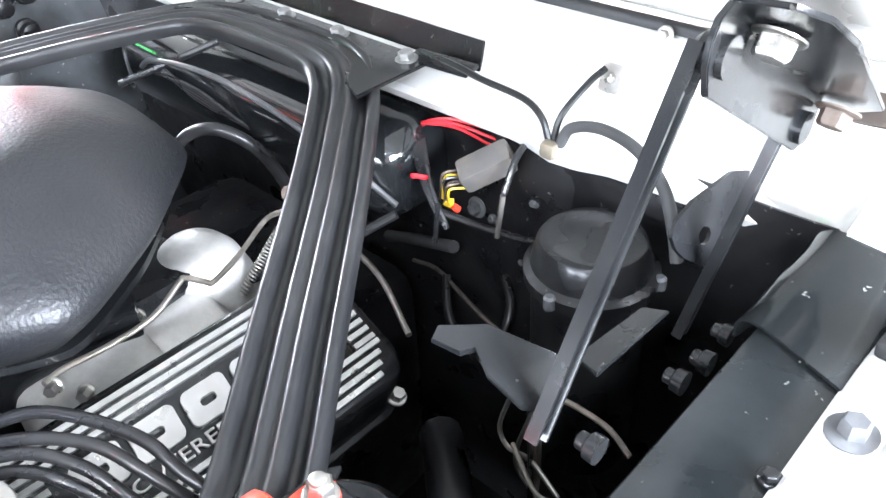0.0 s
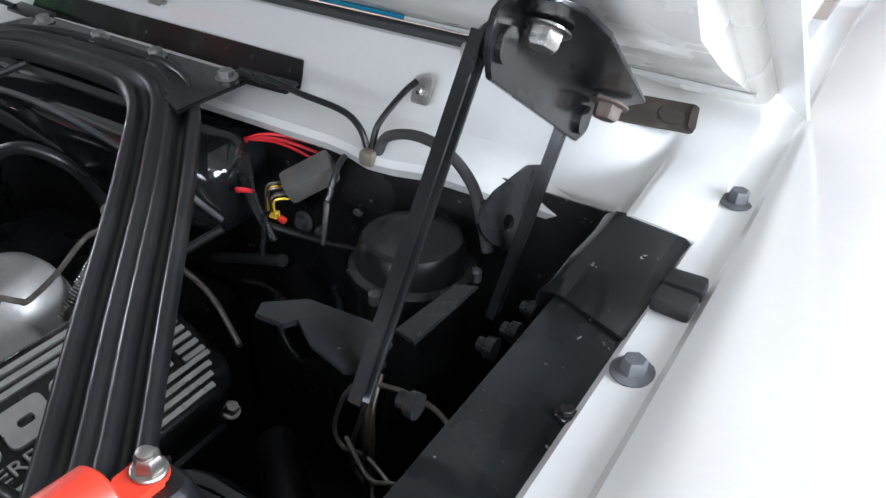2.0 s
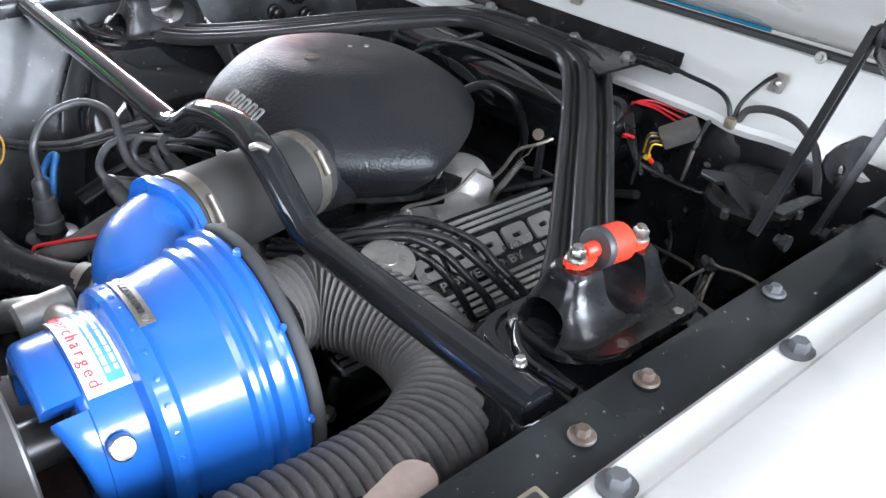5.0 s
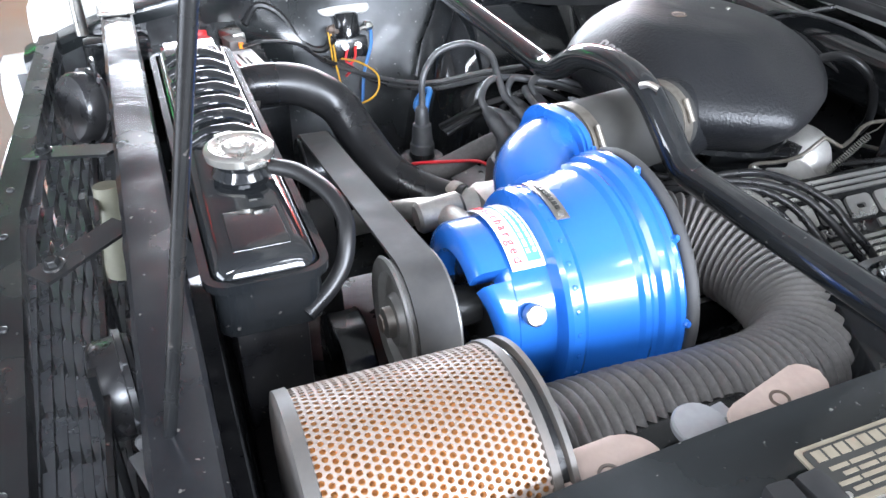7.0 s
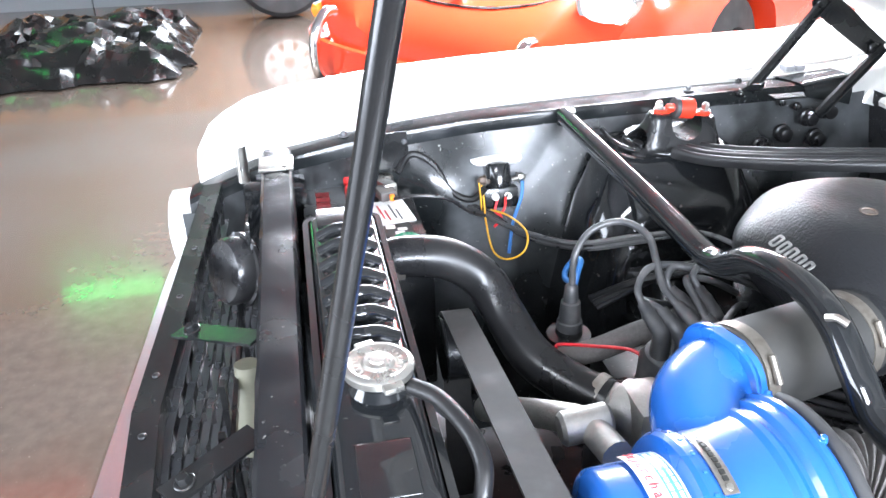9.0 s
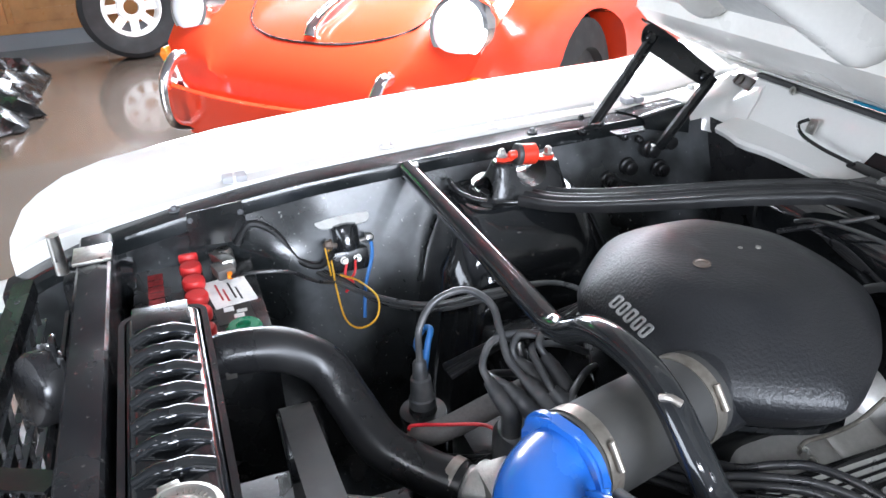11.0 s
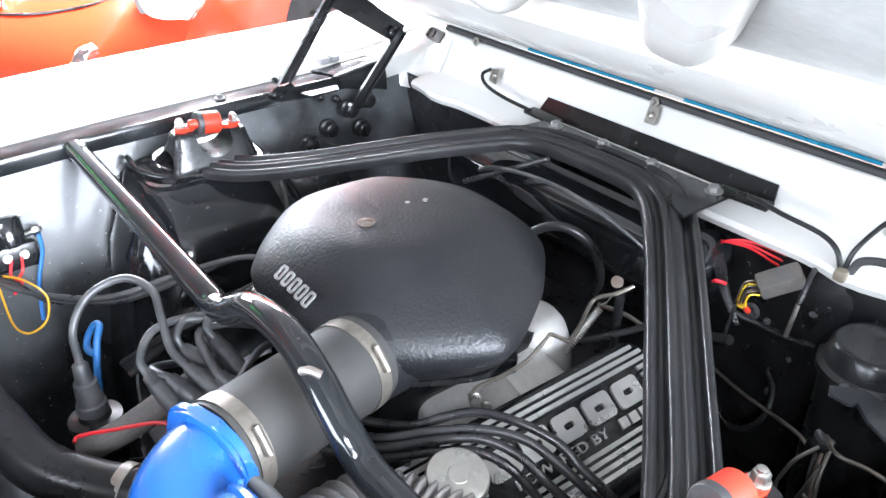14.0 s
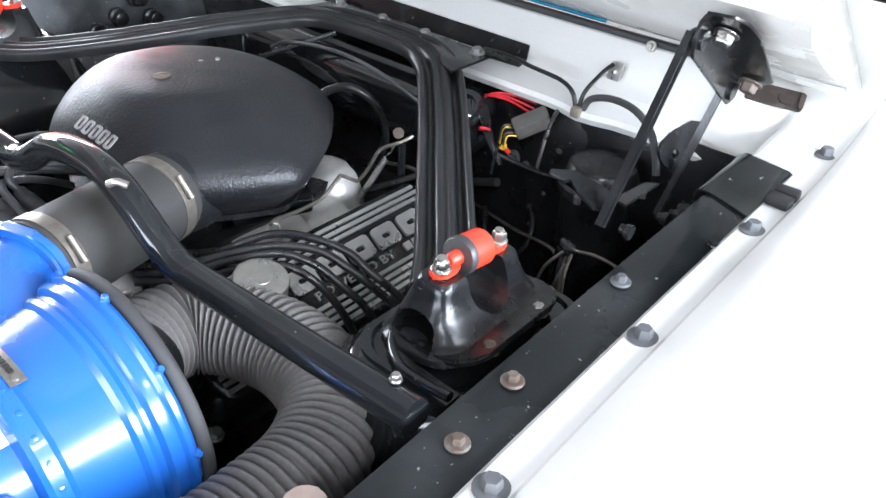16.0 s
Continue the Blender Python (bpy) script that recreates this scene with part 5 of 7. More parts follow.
ring = part("outlet_flange", bm, M_BLUE, sc)
for a in (52, 160):
    c = flange @ Vector((0.05 * math.cos(radians(a)), 0.05 * math.sin(radians(a)), -0.002))
    bm = B()
    lathe(bm, c, FD, [(0, 0.009), (0.001, 0.0105), (0.013, 0.0105), (0.014, 0.009)], 16)
    part("ear", bm, M_BLUE, ring)
    # Small dark disc painted in for the shade of a bolt hole.
    bm = B()
    lathe(bm, c, -FD, [(-0.001, 0.004), (0.0009, 0.004), (0.001, 0.002)], 12)
    part("ear_hole_disc", bm, M_CRANK, ring)
# breather bolt
bm = B()
d = Vector((0.86, 0, 0.42))
lathe(bm, Vector((AX, -0.336, AZ)) + d * 0.078, d, [(0, 0.006), (0.007, 0.006), (0.007, 0.009), (0.015, 0.0092), (0.0165, 0.008), (0.017, 0.003)], 24)
part("filler_bolt", bm, M_ZINC, sc, "zinc filler bolt")


def on_drum(a_deg, y, r):
    a = radians(a_deg)
    return Vector((AX + r * math.cos(a), y, AZ + r * math.sin(a)))


def wrap(a0, a1, y0, y1, r, mat, name, parent, label="", th=0.0006, n=14):
    bm = B()
    sheet(bm, [[on_drum(a0 + (a1 - a0) * k / n, y, r) for y in (y0, y1)] for k in range(n + 1)], th)
    return part(name, bm, mat, parent, label, sharp=60)


stick = wrap(52, 128, -0.344, -0.314, 0.0812, M_LABELWHITE, "sticker", sc, "white sticker with red and blue print")
wrap(56, 124, -0.3285, -0.3165, 0.0819, M_LABELBLUE, "blue_field", stick)
for row_y, hh, mt, r in ((-0.3255, 0.003, M_LABELWHITE, 0.0824), (-0.3195, 0.0026, M_LABELWHITE, 0.0824)):
    a = 120
    k = 0
    while a > 60:
        w = 3.0 + 2.6 * ((k * 37) % 5) / 4
        wrap(a - w, a, row_y - hh / 2, row_y + hh / 2, r, mt, "print_bar", stick, n=2)
        a -= w + 1.3
        k += 1
for k, ch in enumerate("Supercharged"):
    a = 124 - 6.0 * k
    n_ = Vector((math.cos(radians(a)), 0, math.sin(radians(a))))
    lettering(ch, 0.0125, hit_frame(on_drum(a, -0.3365, 0.0822), n_, (math.sin(radians(a)), 0, -math.cos(radians(a)))), M_LABELRED, stick, "printed_letter", 0.0003)
tag = wrap(71, 110, -0.2975, -0.2855, 0.0985, M_STEEL, "name_tag", sc, "small steel data tag", 0.001)
for k in range(8):
    wrap(77 + 3.3 * k, 79.4 + 3.3 * k, -0.2935, -0.2895, 0.0997, M_PLATEBLACK, "stamped_bar", tag, n=2)
for a in (74, 107):
    bm = B()
    lathe(bm, on_drum(a, -0.2915, 0.0985), (math.cos(radians(a)), 0, math.sin(radians(a))), [(0, 0.003), (0.0016, 0.0026), (0.002, 0.001)], 10)
    part("rivet", bm, M_ZINC, tag)
# rear gasket hose round the housing
bm = B()
tube(bm, [on_drum(a, -0.205, 0.111) for a in range(118, -10, -14)], 0.006, 12, 4)
part("edge_hose", bm, M_SEAL, sc, "black hose along the rear edge")
bm = B()
lathe(bm, (AX, -0.212, AZ), (0, 1, 0), [(0, 0.1), (0.006, 0.092), (0.012, 0.06), (0.03, 0.046)], 48)
part("inlet_plate", bm, M_SATIN, sc)

# pulley and belt
pul = thing("pulley", (AX, -0.42, AZ), "grey cast supercharger pulley with a centre nut", "pulley")
bm = B()
lathe(bm, (AX, 0, AZ), (0, 1, 0), [(-0.431, 0.016), (-0.431, 0.022), (-0.425, 0.025), (-0.424, 0.04), (-0.430, 0.044), (-0.432, 0.056), (-0.430, 0.058), (-0.428, 0.0565), (-0.427, 0.053), (-0.391, 0.053), (-0.390, 0.0565), (-0.388, 0.0565), (-0.386, 0.053), (-0.386, 0.02)], 56)
wheel = part("wheel", bm, M_PULLEY, pul)
bm = B()
lathe(bm, (AX, -0.440, AZ), (0, 1, 0), [(0, 0.009), (0.002, 0.0135), (0.012, 0.014), (0.03, 0.014)], 28)
part("hub_nut", bm, M_STEEL, pul, "worn steel hub nut")
bm = B()
lathe(bm, (AX, -0.4415, AZ), (0, 1, 0), [(0, 0.008), (0.002, 0.0085), (0.003, 0.004)], 6)
part("socket", bm, M_RUST, pul)
for k in range(4):
    a = radians(45 + 90 * k)
    # Dark disc on the web, coloured like the shade of an opening.
    bm = B()
    lathe(bm, (AX + 0.034 * math.cos(a), -0.420, AZ + 0.034 * math.sin(a)), (0, 1, 0), [(0, 0.005), (0.003, 0.006)], 14)
    part("web_hole_disc", bm, M_CRANK, wheel)
belt = thing("drive_belt", (0.1, -0.42, 0.7), "wide dusty black drive belt", "belt")
bm = B()
path = []
for k in range(17):
    a = radians(-50 + 148 * k / 16)
    path.append(Vector((AX + 0.0545 * math.cos(a), -0.407, AZ + 0.0545 * math.sin(a))))
ID = Vector((-0.085, -0.407, 0.682))
for k in range(13):
    a = radians(98 + 150 * k / 12)
    path.append(ID + Vector((0.042 * math.cos(a), 0, 0.042 * math.sin(a))))
for k in range(13):
    a = radians(200 + 120 * k / 12)
    path.append(Vector((0.02, -0.407, 0.43)) + Vector((0.085 * math.cos(a), 0, 0.085 * math.sin(a))))
loops = []
n = len(path)
for i, p in enumerate(path):
    d = (path[(i + 1) % n] - path[i - 1]).normalized()
    o = Vector((d.z, 0, -d.x))
    loops.append([p + Vector((0, y, 0)) + o * h for y, h in ((-0.018, 0), (0.017, 0), (0.017, 0.0035), (-0.018, 0.0035))])
rings(bm, loops, closed=True)
part("band", bm, M_BELT, belt)
for nm, c, r in (("idler_pulley", ID, 0.0385), ("crank_pulley", Vector((0.02, -0.407, 0.43)), 0.081)):
    bm = B()
    lathe(bm, c + Vector((0, -0.022, 0)), (0, 1, 0), [(0, 0.01), (0, r + 0.002), (0.002, r + 0.003), (0.003, r), (0.041, r), (0.043, r + 0.003), (0.044, 0.01)], 36)
    solid(nm, bm, M_SATIN, "dark belt pulley deep in the bay", "pulley")
bm = B()
tube(bm, [(-0.04, -0.385, 0.62), (0.02, -0.36, 0.66), (0.07, -0.335, 0.69), (0.105, -0.315, 0.704), (0.16, -0.305, 0.71)], 0.016, 14, 6)
lathe(bm, (0.108, -0.345, 0.705), (0, 1, 0.1), [(0, 0.014), (0.004, 0.018), (0.05, 0.018), (0.054, 0.014)], 20)
solid("blower_bracket", bm, M_ALU, "dull cast aluminium blower mounting bracket", "bracket")

# corrugated intake hose
hose = thing("intake_hose", (0.44, -0.2, 0.68), "dusty grey corrugated intake hose", "hose")
HP = [(0.468, -0.399, 0.724), (0.466, -0.375, 0.722), (0.459, -0.3, 0.714), (0.457, -0.22, 0.708), (0.446, -0.14, 0.705), (0.402, -0.08, 0.703), (0.33, -0.06, 0.702), (0.262, -0.078, 0.703), (0.228, -0.115, 0.706), (0.236, -0.165, 0.714), (0.262, -0.195, 0.72)]
bm = B()
raw = spline(HP, 40)
run = [0.0]
for p, q in zip(raw, raw[1:]):
    run.append(run[-1] + (q - p).length)
RIBS = 64
steps = RIBS * 10
line = [Vector([float(np.interp(run[-1] * k / steps, run, [p[c] for p in raw])) for c in range(3)]) for k in range(steps + 1)]
tube(bm, line, 0.044, 36, smooth=False, radius=lambda t: 0.0405 + 0.0066 * abs(math.sin(math.pi * RIBS * t + 0.9 * math.sin(17 * t))) ** 1.1)
part("ribbed_sleeve", bm, M_HOSE, hose, sharp=70)
bm = B()
lathe(bm, (0.467, -0.392, 0.7235), (-0.06, 1, -0.05), [(0, 0.0455), (0, 0.0495), (0.012, 0.0495), (0.012, 0.0455)], 40, caps=False)
part("hose_clamp", bm, M_SATIN, hose, "black band clamp at the filter")
bm = B()
lathe(bm, (0.248, -0.182, 0.7175), (0.6, -0.7, 0.14), [(0, 0.0455), (0, 0.0495), (0.012, 0.0495), (0.012, 0.0455)], 40, caps=False)
part("hose_clamp", bm, M_SATIN, hose, "black band clamp at the supercharger")

# ---- air filter ----
FX, FZ, FY0, FY1, FR = 0.472, 0.732, -0.553, -0.402, 0.0845
filt = thing("air_filter", (FX, -0.48, FZ - FR), "round perforated tan air filter with orange element", "air filter")
bm = B()
lathe(bm, (FX, FY0 + 0.004, FZ), (0, 1, 0), [(0, FR - 0.02), (0, FR - 0.0045), (FY1 - FY0 - 0.008, FR - 0.0045), (FY1 - FY0 - 0.008, FR - 0.02)], 96)
part("paper_element", bm, M_ORANGE, filt, "orange pleated filter paper")
NA, NY = 104, 25
dy = (FY1 - FY0 - 0.016) / NY


def perforated(na, ny, y0, dy, r0, r1):
    """A drum of hexagon-packed round holes, joined into one sheet."""
    bm = B()
    key = {}
    def v(a, y):
        k = (round(a * na * 24) % (na * 24), round(y / dy * 24))
        if k not in key:
            t = 2 * math.pi * a
            f = (y - y0) / (ny * dy)
            r = r0 + (r1 - r0) * f
            key[k] = bm.verts.new((FX + r * math.cos(t), y, FZ + r * math.sin(t)))
        return key[k]
    q = 0.39
    for j in range(ny):
        off = 0.5 * (j % 2)
        for i in range(na):
            ca, cy = (i + off + 0.5) / na, y0 + (j + 0.5) * dy
            if math.sin(2 * math.pi * ca) < -0.75:
                continue
            hole = [v(ca + q * math.cos(math.pi * k / 4 + math.pi / 8) / na, cy + q * 1.0 * dy * math.sin(math.pi * k / 4 + math.pi / 8)) for k in range(8)]
            ring_ = [v(ca + x / na, cy + y * dy) for x, y in ((0.5, 0.25), (0.25, 0.5), (-0.25, 0.5), (-0.5, 0.25), (-0.5, -0.25), (-0.25, -0.5), (0.25, -0.5), (0.5, -0.25))]
            for k in range(8):
                try:
                    bm.faces.new((hole[k], ring_[k], ring_[(k + 1) % 8], hole[(k + 1) % 8]))
                except ValueError:
                    pass
            for sx, sy in ((0.5, 0.5), (-0.5, 0.5), (-0.5, -0.5), (0.5, -0.5)):
                try:
                    bm.faces.new((v(ca + sx / na, cy + sy / 2 * dy), v(ca + sx / na, cy + sy * dy), v(ca + sx / 2 / na, cy + sy * dy)))
                except ValueError:
                    pass
    return bm


bm = perforated(NA, NY, FY0 + 0.008, dy, FR, FR)
bmesh.ops.remove_doubles(bm, verts=bm.verts, dist=0.00005)
bmesh.ops.recalc_face_normals(bm, faces=bm.faces)
bmesh.ops.solidify(bm, geom=bm.faces[:], thickness=0.0008)
part("perforated_shell", bm, M_TAN, filt, "tan perforated steel shell", sharp=50)
for y0, y1, mt in ((FY0 - 0.001, FY0 + 0.01, M_GREYRIM), (FY1 - 0.012, FY1 - 0.004, M_GREYRIM), (FY1 + 0.001, FY1 + 0.007, M_GREYRIM)):
    bm = B()
    lathe(bm, (FX, y0, FZ), (0, 1, 0), [(0, 0.03), (0, FR - 0.004), (0.0012, FR + 0.0014), (y1 - y0 - 0.0012, FR + 0.0018), (y1 - y0, FR - 0.004), (y1 - y0, 0.03)], 80)
    part("rim", bm, mt, filt)
bm = B()
lathe(bm, (FX, FY1 - 0.006, FZ), (0, 1, 0), [(0, FR - 0.004), (0.01, FR - 0.003), (0.012, 0.06), (0.016, 0.046)], 64)
part("end_cap", bm, M_SATIN, filt)
FILTER_SUPPORT = B()
box(FILTER_SUPPORT, (FX, -0.48, 0.45), (0.05, 0.1, 0.42), bevel=0.01)
solid("filter_bracket", FILTER_SUPPORT, M_FLATBLACK, "black bracket below the air filter", "bracket")

# ---- radiator ----
rad = thing("radiator", (0.02, -0.53, 0.25), "gloss black radiator with a ribbed top tank", "radiator")
X0, X1, Y0, Y1 = -0.245, 0.287, -0.572, -0.486
bm = B()
box(bm, ((X0 + X1) / 2, -0.53, 0.49), (X1 - X0 - 0.02, 0.06, 0.5), bevel=0.004)
part("core", bm, M_FLATBLACK, rad)
bm = B()
out = []
for z, ins in ((0.742, 0.0), (0.79, 0.0), (0.80, 0.003), (0.806, 0.008), (0.81, 0.015)):
    out.append([Vector((p[0], p[1], z)) for p in rounded(X1 - X0 - 2 * ins, Y1 - Y0 - 2 * ins, 0.016, 5, (X0 + X1) / 2, (Y0 + Y1) / 2)])
rings(bm, out)
tank = part("top_tank", bm, M_BLACK, rad)
bm = B()
lineq = [Vector((p[0], p[1], 0.7925)) for p in rounded(X1 - X0 + 0.008, Y1 - Y0 + 0.008, 0.018, 6, (X0 + X1) / 2, (Y0 + Y1) / 2)]
loops = []
for i, p in enumerate(lineq):
    d = (lineq[(i + 1) % len(lineq)] - lineq[i - 1]).normalized()
    s_ = Vector((d.y, -d.x, 0))
    loops.append([p + s_ * a + Vector((0, 0, b)) for a, b in ((-0.004, -0.004), (0.003, -0.004), (0.003, 0.004), (-0.004, 0.004))])
rings(bm, loops, closed=True)
part("seam_bead", bm, M_BLACK, rad)
for k in range(7):
    x = -0.168 + 0.038 * k
    bm = B()
    tube(bm, [(x, Y0 + 0.012, 0.806), (x + 0.002, Y0 + 0.03, 0.8155), (x + 0.006, (Y0 + Y1) / 2, 0.818), (x + 0.002, Y1 - 0.03, 0.8155), (x, Y1 - 0.012, 0.806)], 0.009, 12, 5)
    part("rib", bm, M_BLACK, tank)
bm = B()
box(bm, (-0.212, -0.53, 0.811), (0.05, 0.062, 0.004), bevel=0.0015)
part("stamped_plate", bm, M_SATIN, tank, "black stamped plate")
bm = B()
box(bm, (0.238, -0.529, 0.8095), (0.062, 0.046, 0.004), bevel=0.0019, seg=3)
part("flat_pad", bm, M_BLACK, tank)
bm = B()
lathe(bm, (0.135, -0.523, 0.806), (0, 0, 1), [(0, 0.03), (0.012, 0.022), (0.02, 0.024)], 32)
part("filler_neck", bm, M_BLACK, rad)
bm = B()
lathe(bm, (0.135, -0.523, 0.826), (0, 0, 1), [(0, 0.027), (0.001, 0.031), (0.0075, 0.0315), (0.0095, 0.0295), (0.0105, 0.026), (0.009, 0.0235), (0.009, 0.015), (0.0115, 0.0125), (0.012, 0.008), (0.0135, 0.007), (0.014, 0.001)], 48)
box(bm, (0.165, -0.515, 0.831), (0.016, 0.018, 0.006), (0, 0, 15), 0.002)
box(bm, (0.106, -0.531, 0.831), (0.014, 0.018, 0.006), (0, 0, 15), 0.002)
cap = part("pressure_cap", bm, M_CAPMETAL, rad, "stamped silver metal pressure cap")
for k in range(26):
    a = 2 * math.pi * k / 26
    if k % 9 == 8:
        continue
    bm = B()
    box(bm, (0, 0, 0), (0.0012, 0.0042, 0.0008))
    bmesh.ops.transform(bm, matrix=pose(0.135, -0.523, 0.8354, 0, 0, math.degrees(a)) @ pose(0, 0.0197, 0), verts=bm.verts)
    part("stamped_bar", bm, M_STEEL, cap)
bm = B()
tube(bm, [(0.152, -0.497, 0.818), (0.175, -0.478, 0.820), (0.215, -0.462, 0.818), (0.242, -0.456, 0.808), (0.258, -0.459, 0.795), (0.268, -0.466, 0.778), (0.276, -0.48, 0.763), (0.285, -0.502, 0.749)], 0.0075, 14, 8)
solid("overflow_hose", bm, M_RUBBER, "thin black rubber radiator overflow hose", "hose")

# upper radiator hose
rh = thing("radiator_hose", (-0.12, -0.4, 0.72), "thick black moulded upper radiator hose with clamps", "hose")
bm = B()
tube(bm, [(-0.168, -0.485, 0.766), (-0.164, -0.452, 0.771), (-0.157, -0.405, 0.765), (-0.147, -0.363, 0.737), (-0.115, -0.343, 0.702), (-0.062, -0.322, 0.672), (-0.022, -0.284, 0.654), (0.01, -0.25, 0.648)], 0.0262, 28, 8)
part("hose_body", bm, M_RUBBER, rh)
for p, d in (((-0.168, -0.461, 0.7675), (0, -1, 0)), ((-0.005, -0.262, 0.65), (0.75, 0.6, -0.1))):
    bm = B()
    lathe(bm, p, d, [(0, 0.0262), (0, 0.0274), (0.012, 0.0274), (0.012, 0.0262)], 32, caps=False)
    part("hose_clamp", bm, M_STEEL, rh, "steel hose clamp")
bm = B()
cyl(bm, (-0.168, -0.49, 0.765), (-0.168, -0.46, 0.767), 0.023, seg=24)
part("outlet_stub", bm, M_BLACK, rad)
bm = B()
lathe(bm, (0.0, -0.255, 0.648), (0.8, 0.6, 0), [(0, 0.022), (0.02, 0.024), (0.025, 0.034), (0.05, 0.036), (0.06, 0.03)], 24)
box(bm, (0.05, -0.21, 0.64), (0.07, 0.07, 0.09), bevel=0.014)
solid("thermostat_housing", bm, M_ALU, "cast aluminium thermostat housing", "engine part")

# ---- front support, grille, horns ----
sup = thing("radiator_support", (0.05, -0.61, 0.7), "black dented sheet metal radiator support beam", "support beam")
bm = B()
rows = []
for i in range(61):
    x = -0.5 + 1.04 * i / 60
    w = 0.0022 * noise.noise(Vector((x * 26, 2, 0)))
    rows.append([Vector((x, y, z)) for y, z in ((-0.631 + w, 0.74), (-0.632 + w, 0.796), (-0.628, 0.801 + w), (-0.608, 0.803 + w * 0.7), (-0.592, 0.801), (-0.5885, 0.797), (-0.588 - w, 0.735))])
sheet(bm, rows, 0.002)
part("beam", bm, M_BEAM, sup, sharp=30)
bm = B()
box(bm, (0.02, -0.609, 0.55), (1.06, 0.02, 0.42), bevel=0.004)
part("lower_panel", bm, M_FLATBLACK, sup)
for s in (-1, 1):
    bm = B()
    box(bm, (s * 0.52, -0.62, 0.65), (0.06, 0.10, 0.18), bevel=0.01)
    part("side_post", bm, M_BLACK, sup)
bm = B()
box(bm, (-0.425, -0.61, 0.806), (0.05, 0.05, 0.006), bevel=0.002)
part("end_tab", bm, M_ZINC, sup, "bare metal end tab")

gr = thing("grille", (0.0, -0.71, 0.45), "black open mesh front grille with a top rail", "grille")
bm = B()
for x0, x1, y0, y1 in ((-0.46, 0.075, -0.708, -0.735), (0.07, 0.52, -0.735, -0.708)):
    rings(bm, [[Vector((x, y + dy_, z)) for dy_, z in ((-0.013, 0.735), (0.013, 0.745), (0.013, 0.770), (-0.013, 0.768))] for x, y in ((x0, y0), (x1, y1))])
top_rail = part("top_rail", bm, M_SATIN, gr)
for x in (-0.4, -0.25, -0.13, 0.02, 0.11, 0.25, 0.42):
    bm = B()
    yy = -0.708 - 0.027 * (1 - abs(x - 0.07) / 0.5)
    lathe(bm, (x, yy, 0.7685), (0, 0, 1), [(0, 0.004), (0.002, 0.0035), (0.003, 0.001)], 12)
    part("rivet", bm, M_FLATBLACK, top_rail)
def grille_y(x, j):
    return -0.700 - 0.02 * (1 - min(1, abs(x - 0.07) / 0.5)) + 0.0037 * j


dividers = B()
for j in range(10):
    # one thin long bar a row, with staggered dividers down to the next
    z = 0.738 - 0.028 * j
    bm = B()
    for x0, x1 in ((-0.45, 0.07), (0.07, 0.51)):
        rings(bm, [[Vector((x, grille_y(x, j) + dy_, z + dz_)) for dy_, dz_ in ((-0.0042, 0.0), (0.0042, 0.0008), (0.0042, 0.0028), (-0.0042, 0.0020))] for x in (x0, x1)])
    part("slat", bm, M_SLAT, gr)
    for i in range(17):
        x = -0.44 + 0.056 * i + (0.028 if j % 2 else 0)
        if x < 0.5:
            rings(dividers, [[Vector((x + sx + 0.006 * dz_ / 0.028, grille_y(x, j) + dy_, z - dz_)) for sx, dy_ in ((-0.001, -0.003), (0.001, -0.003), (0.001, 0.003), (-0.001, 0.003))] for dz_ in (0.028, 0.0)])
tagged(part("mesh_infill", dividers, M_SATIN, gr), kind="stuff")
bm = B()
box(bm, (0.02, -0.672, 0.60), (0.012, 0.006, 0.3))
for xq in (-0.2, 0.1, 0.3):
    box(bm, (xq, -0.668, 0.60), (0.010, 0.006, 0.3))
box(bm, (0.0, -0.664, 0.712), (0.9, 0.005, 0.012))
part("back_frame", bm, M_SATIN, gr)
for nm, p0, p1 in (("grille_strut", (0.182, -0.689, 0.7725), (0.135, -0.632, 0.777)), ("grille_strut", (-0.047, -0.703, 0.7725), (0.008, -0.631, 0.79))):
    st = thing(nm, p0, "flat black steel strut from grille to support", "strut", "grille struts")
    p0, p1 = Vector(p0), Vector(p1)
    bm = B()
    e = p0 + (p0 - p1).normalized() * 0.018
    sweep(bm, [e, p0.lerp(p1, 0.3), p1], [(-0.014, -0.0015), (0.014, -0.0015), (0.014, 0.0015), (-0.014, 0.0015)])
    part("strap", bm, M_SATIN, st)
    bm = B()
    hexbolt(bm, p0 + Vector((0, 0, 0.002)), (0.1, -0.2, 1), 0.0058, 0.006, 1.6)
    part("bolt", bm, M_SATIN, st)
for hx, hy, hz, ax in ((0.255, -0.657, 0.692, (0.12, -1, 0.02)), (-0.214, -0.666, 0.75, (0.5, -0.85, 0.25))):
    hn = thing("horn", (hx, hy, hz), "round black electric horn behind the grille", "horn", "horns")
    bm = B()
    lathe(bm, (hx, hy, hz), ax, [(-0.018, 0.012), (-0.017, 0.038), (-0.014, 0.043), (-0.010, 0.044), (-0.009, 0.048), (-0.004, 0.048), (-0.003, 0.0435), (0.014, 0.043), (0.019, 0.039), (0.021, 0.028), (0.0215, 0.008)], 40)
    part("shell", bm, M_WIRE, hn)
    u, v = ring_frame(Vector(ax))
    for k in range(6):
        a = 2 * math.pi * k / 6
        bm = B()
        hexbolt(bm, Vector((hx, hy, hz)) + (u * math.cos(a) + v * math.sin(a)) * 0.045 - Vector(ax).normalized() * 0.003, -Vector(ax), 0.0035, 0.004, 1.2)
        part("screw", bm, M_BOLTGREY, hn)
    bm = B()
    box(bm, (hx, hy + 0.02, hz + 0.012), (0.024, 0.006, 0.095), (0, 0, 6), 0.002)
    part("bracket", bm, M_SATIN, hn)
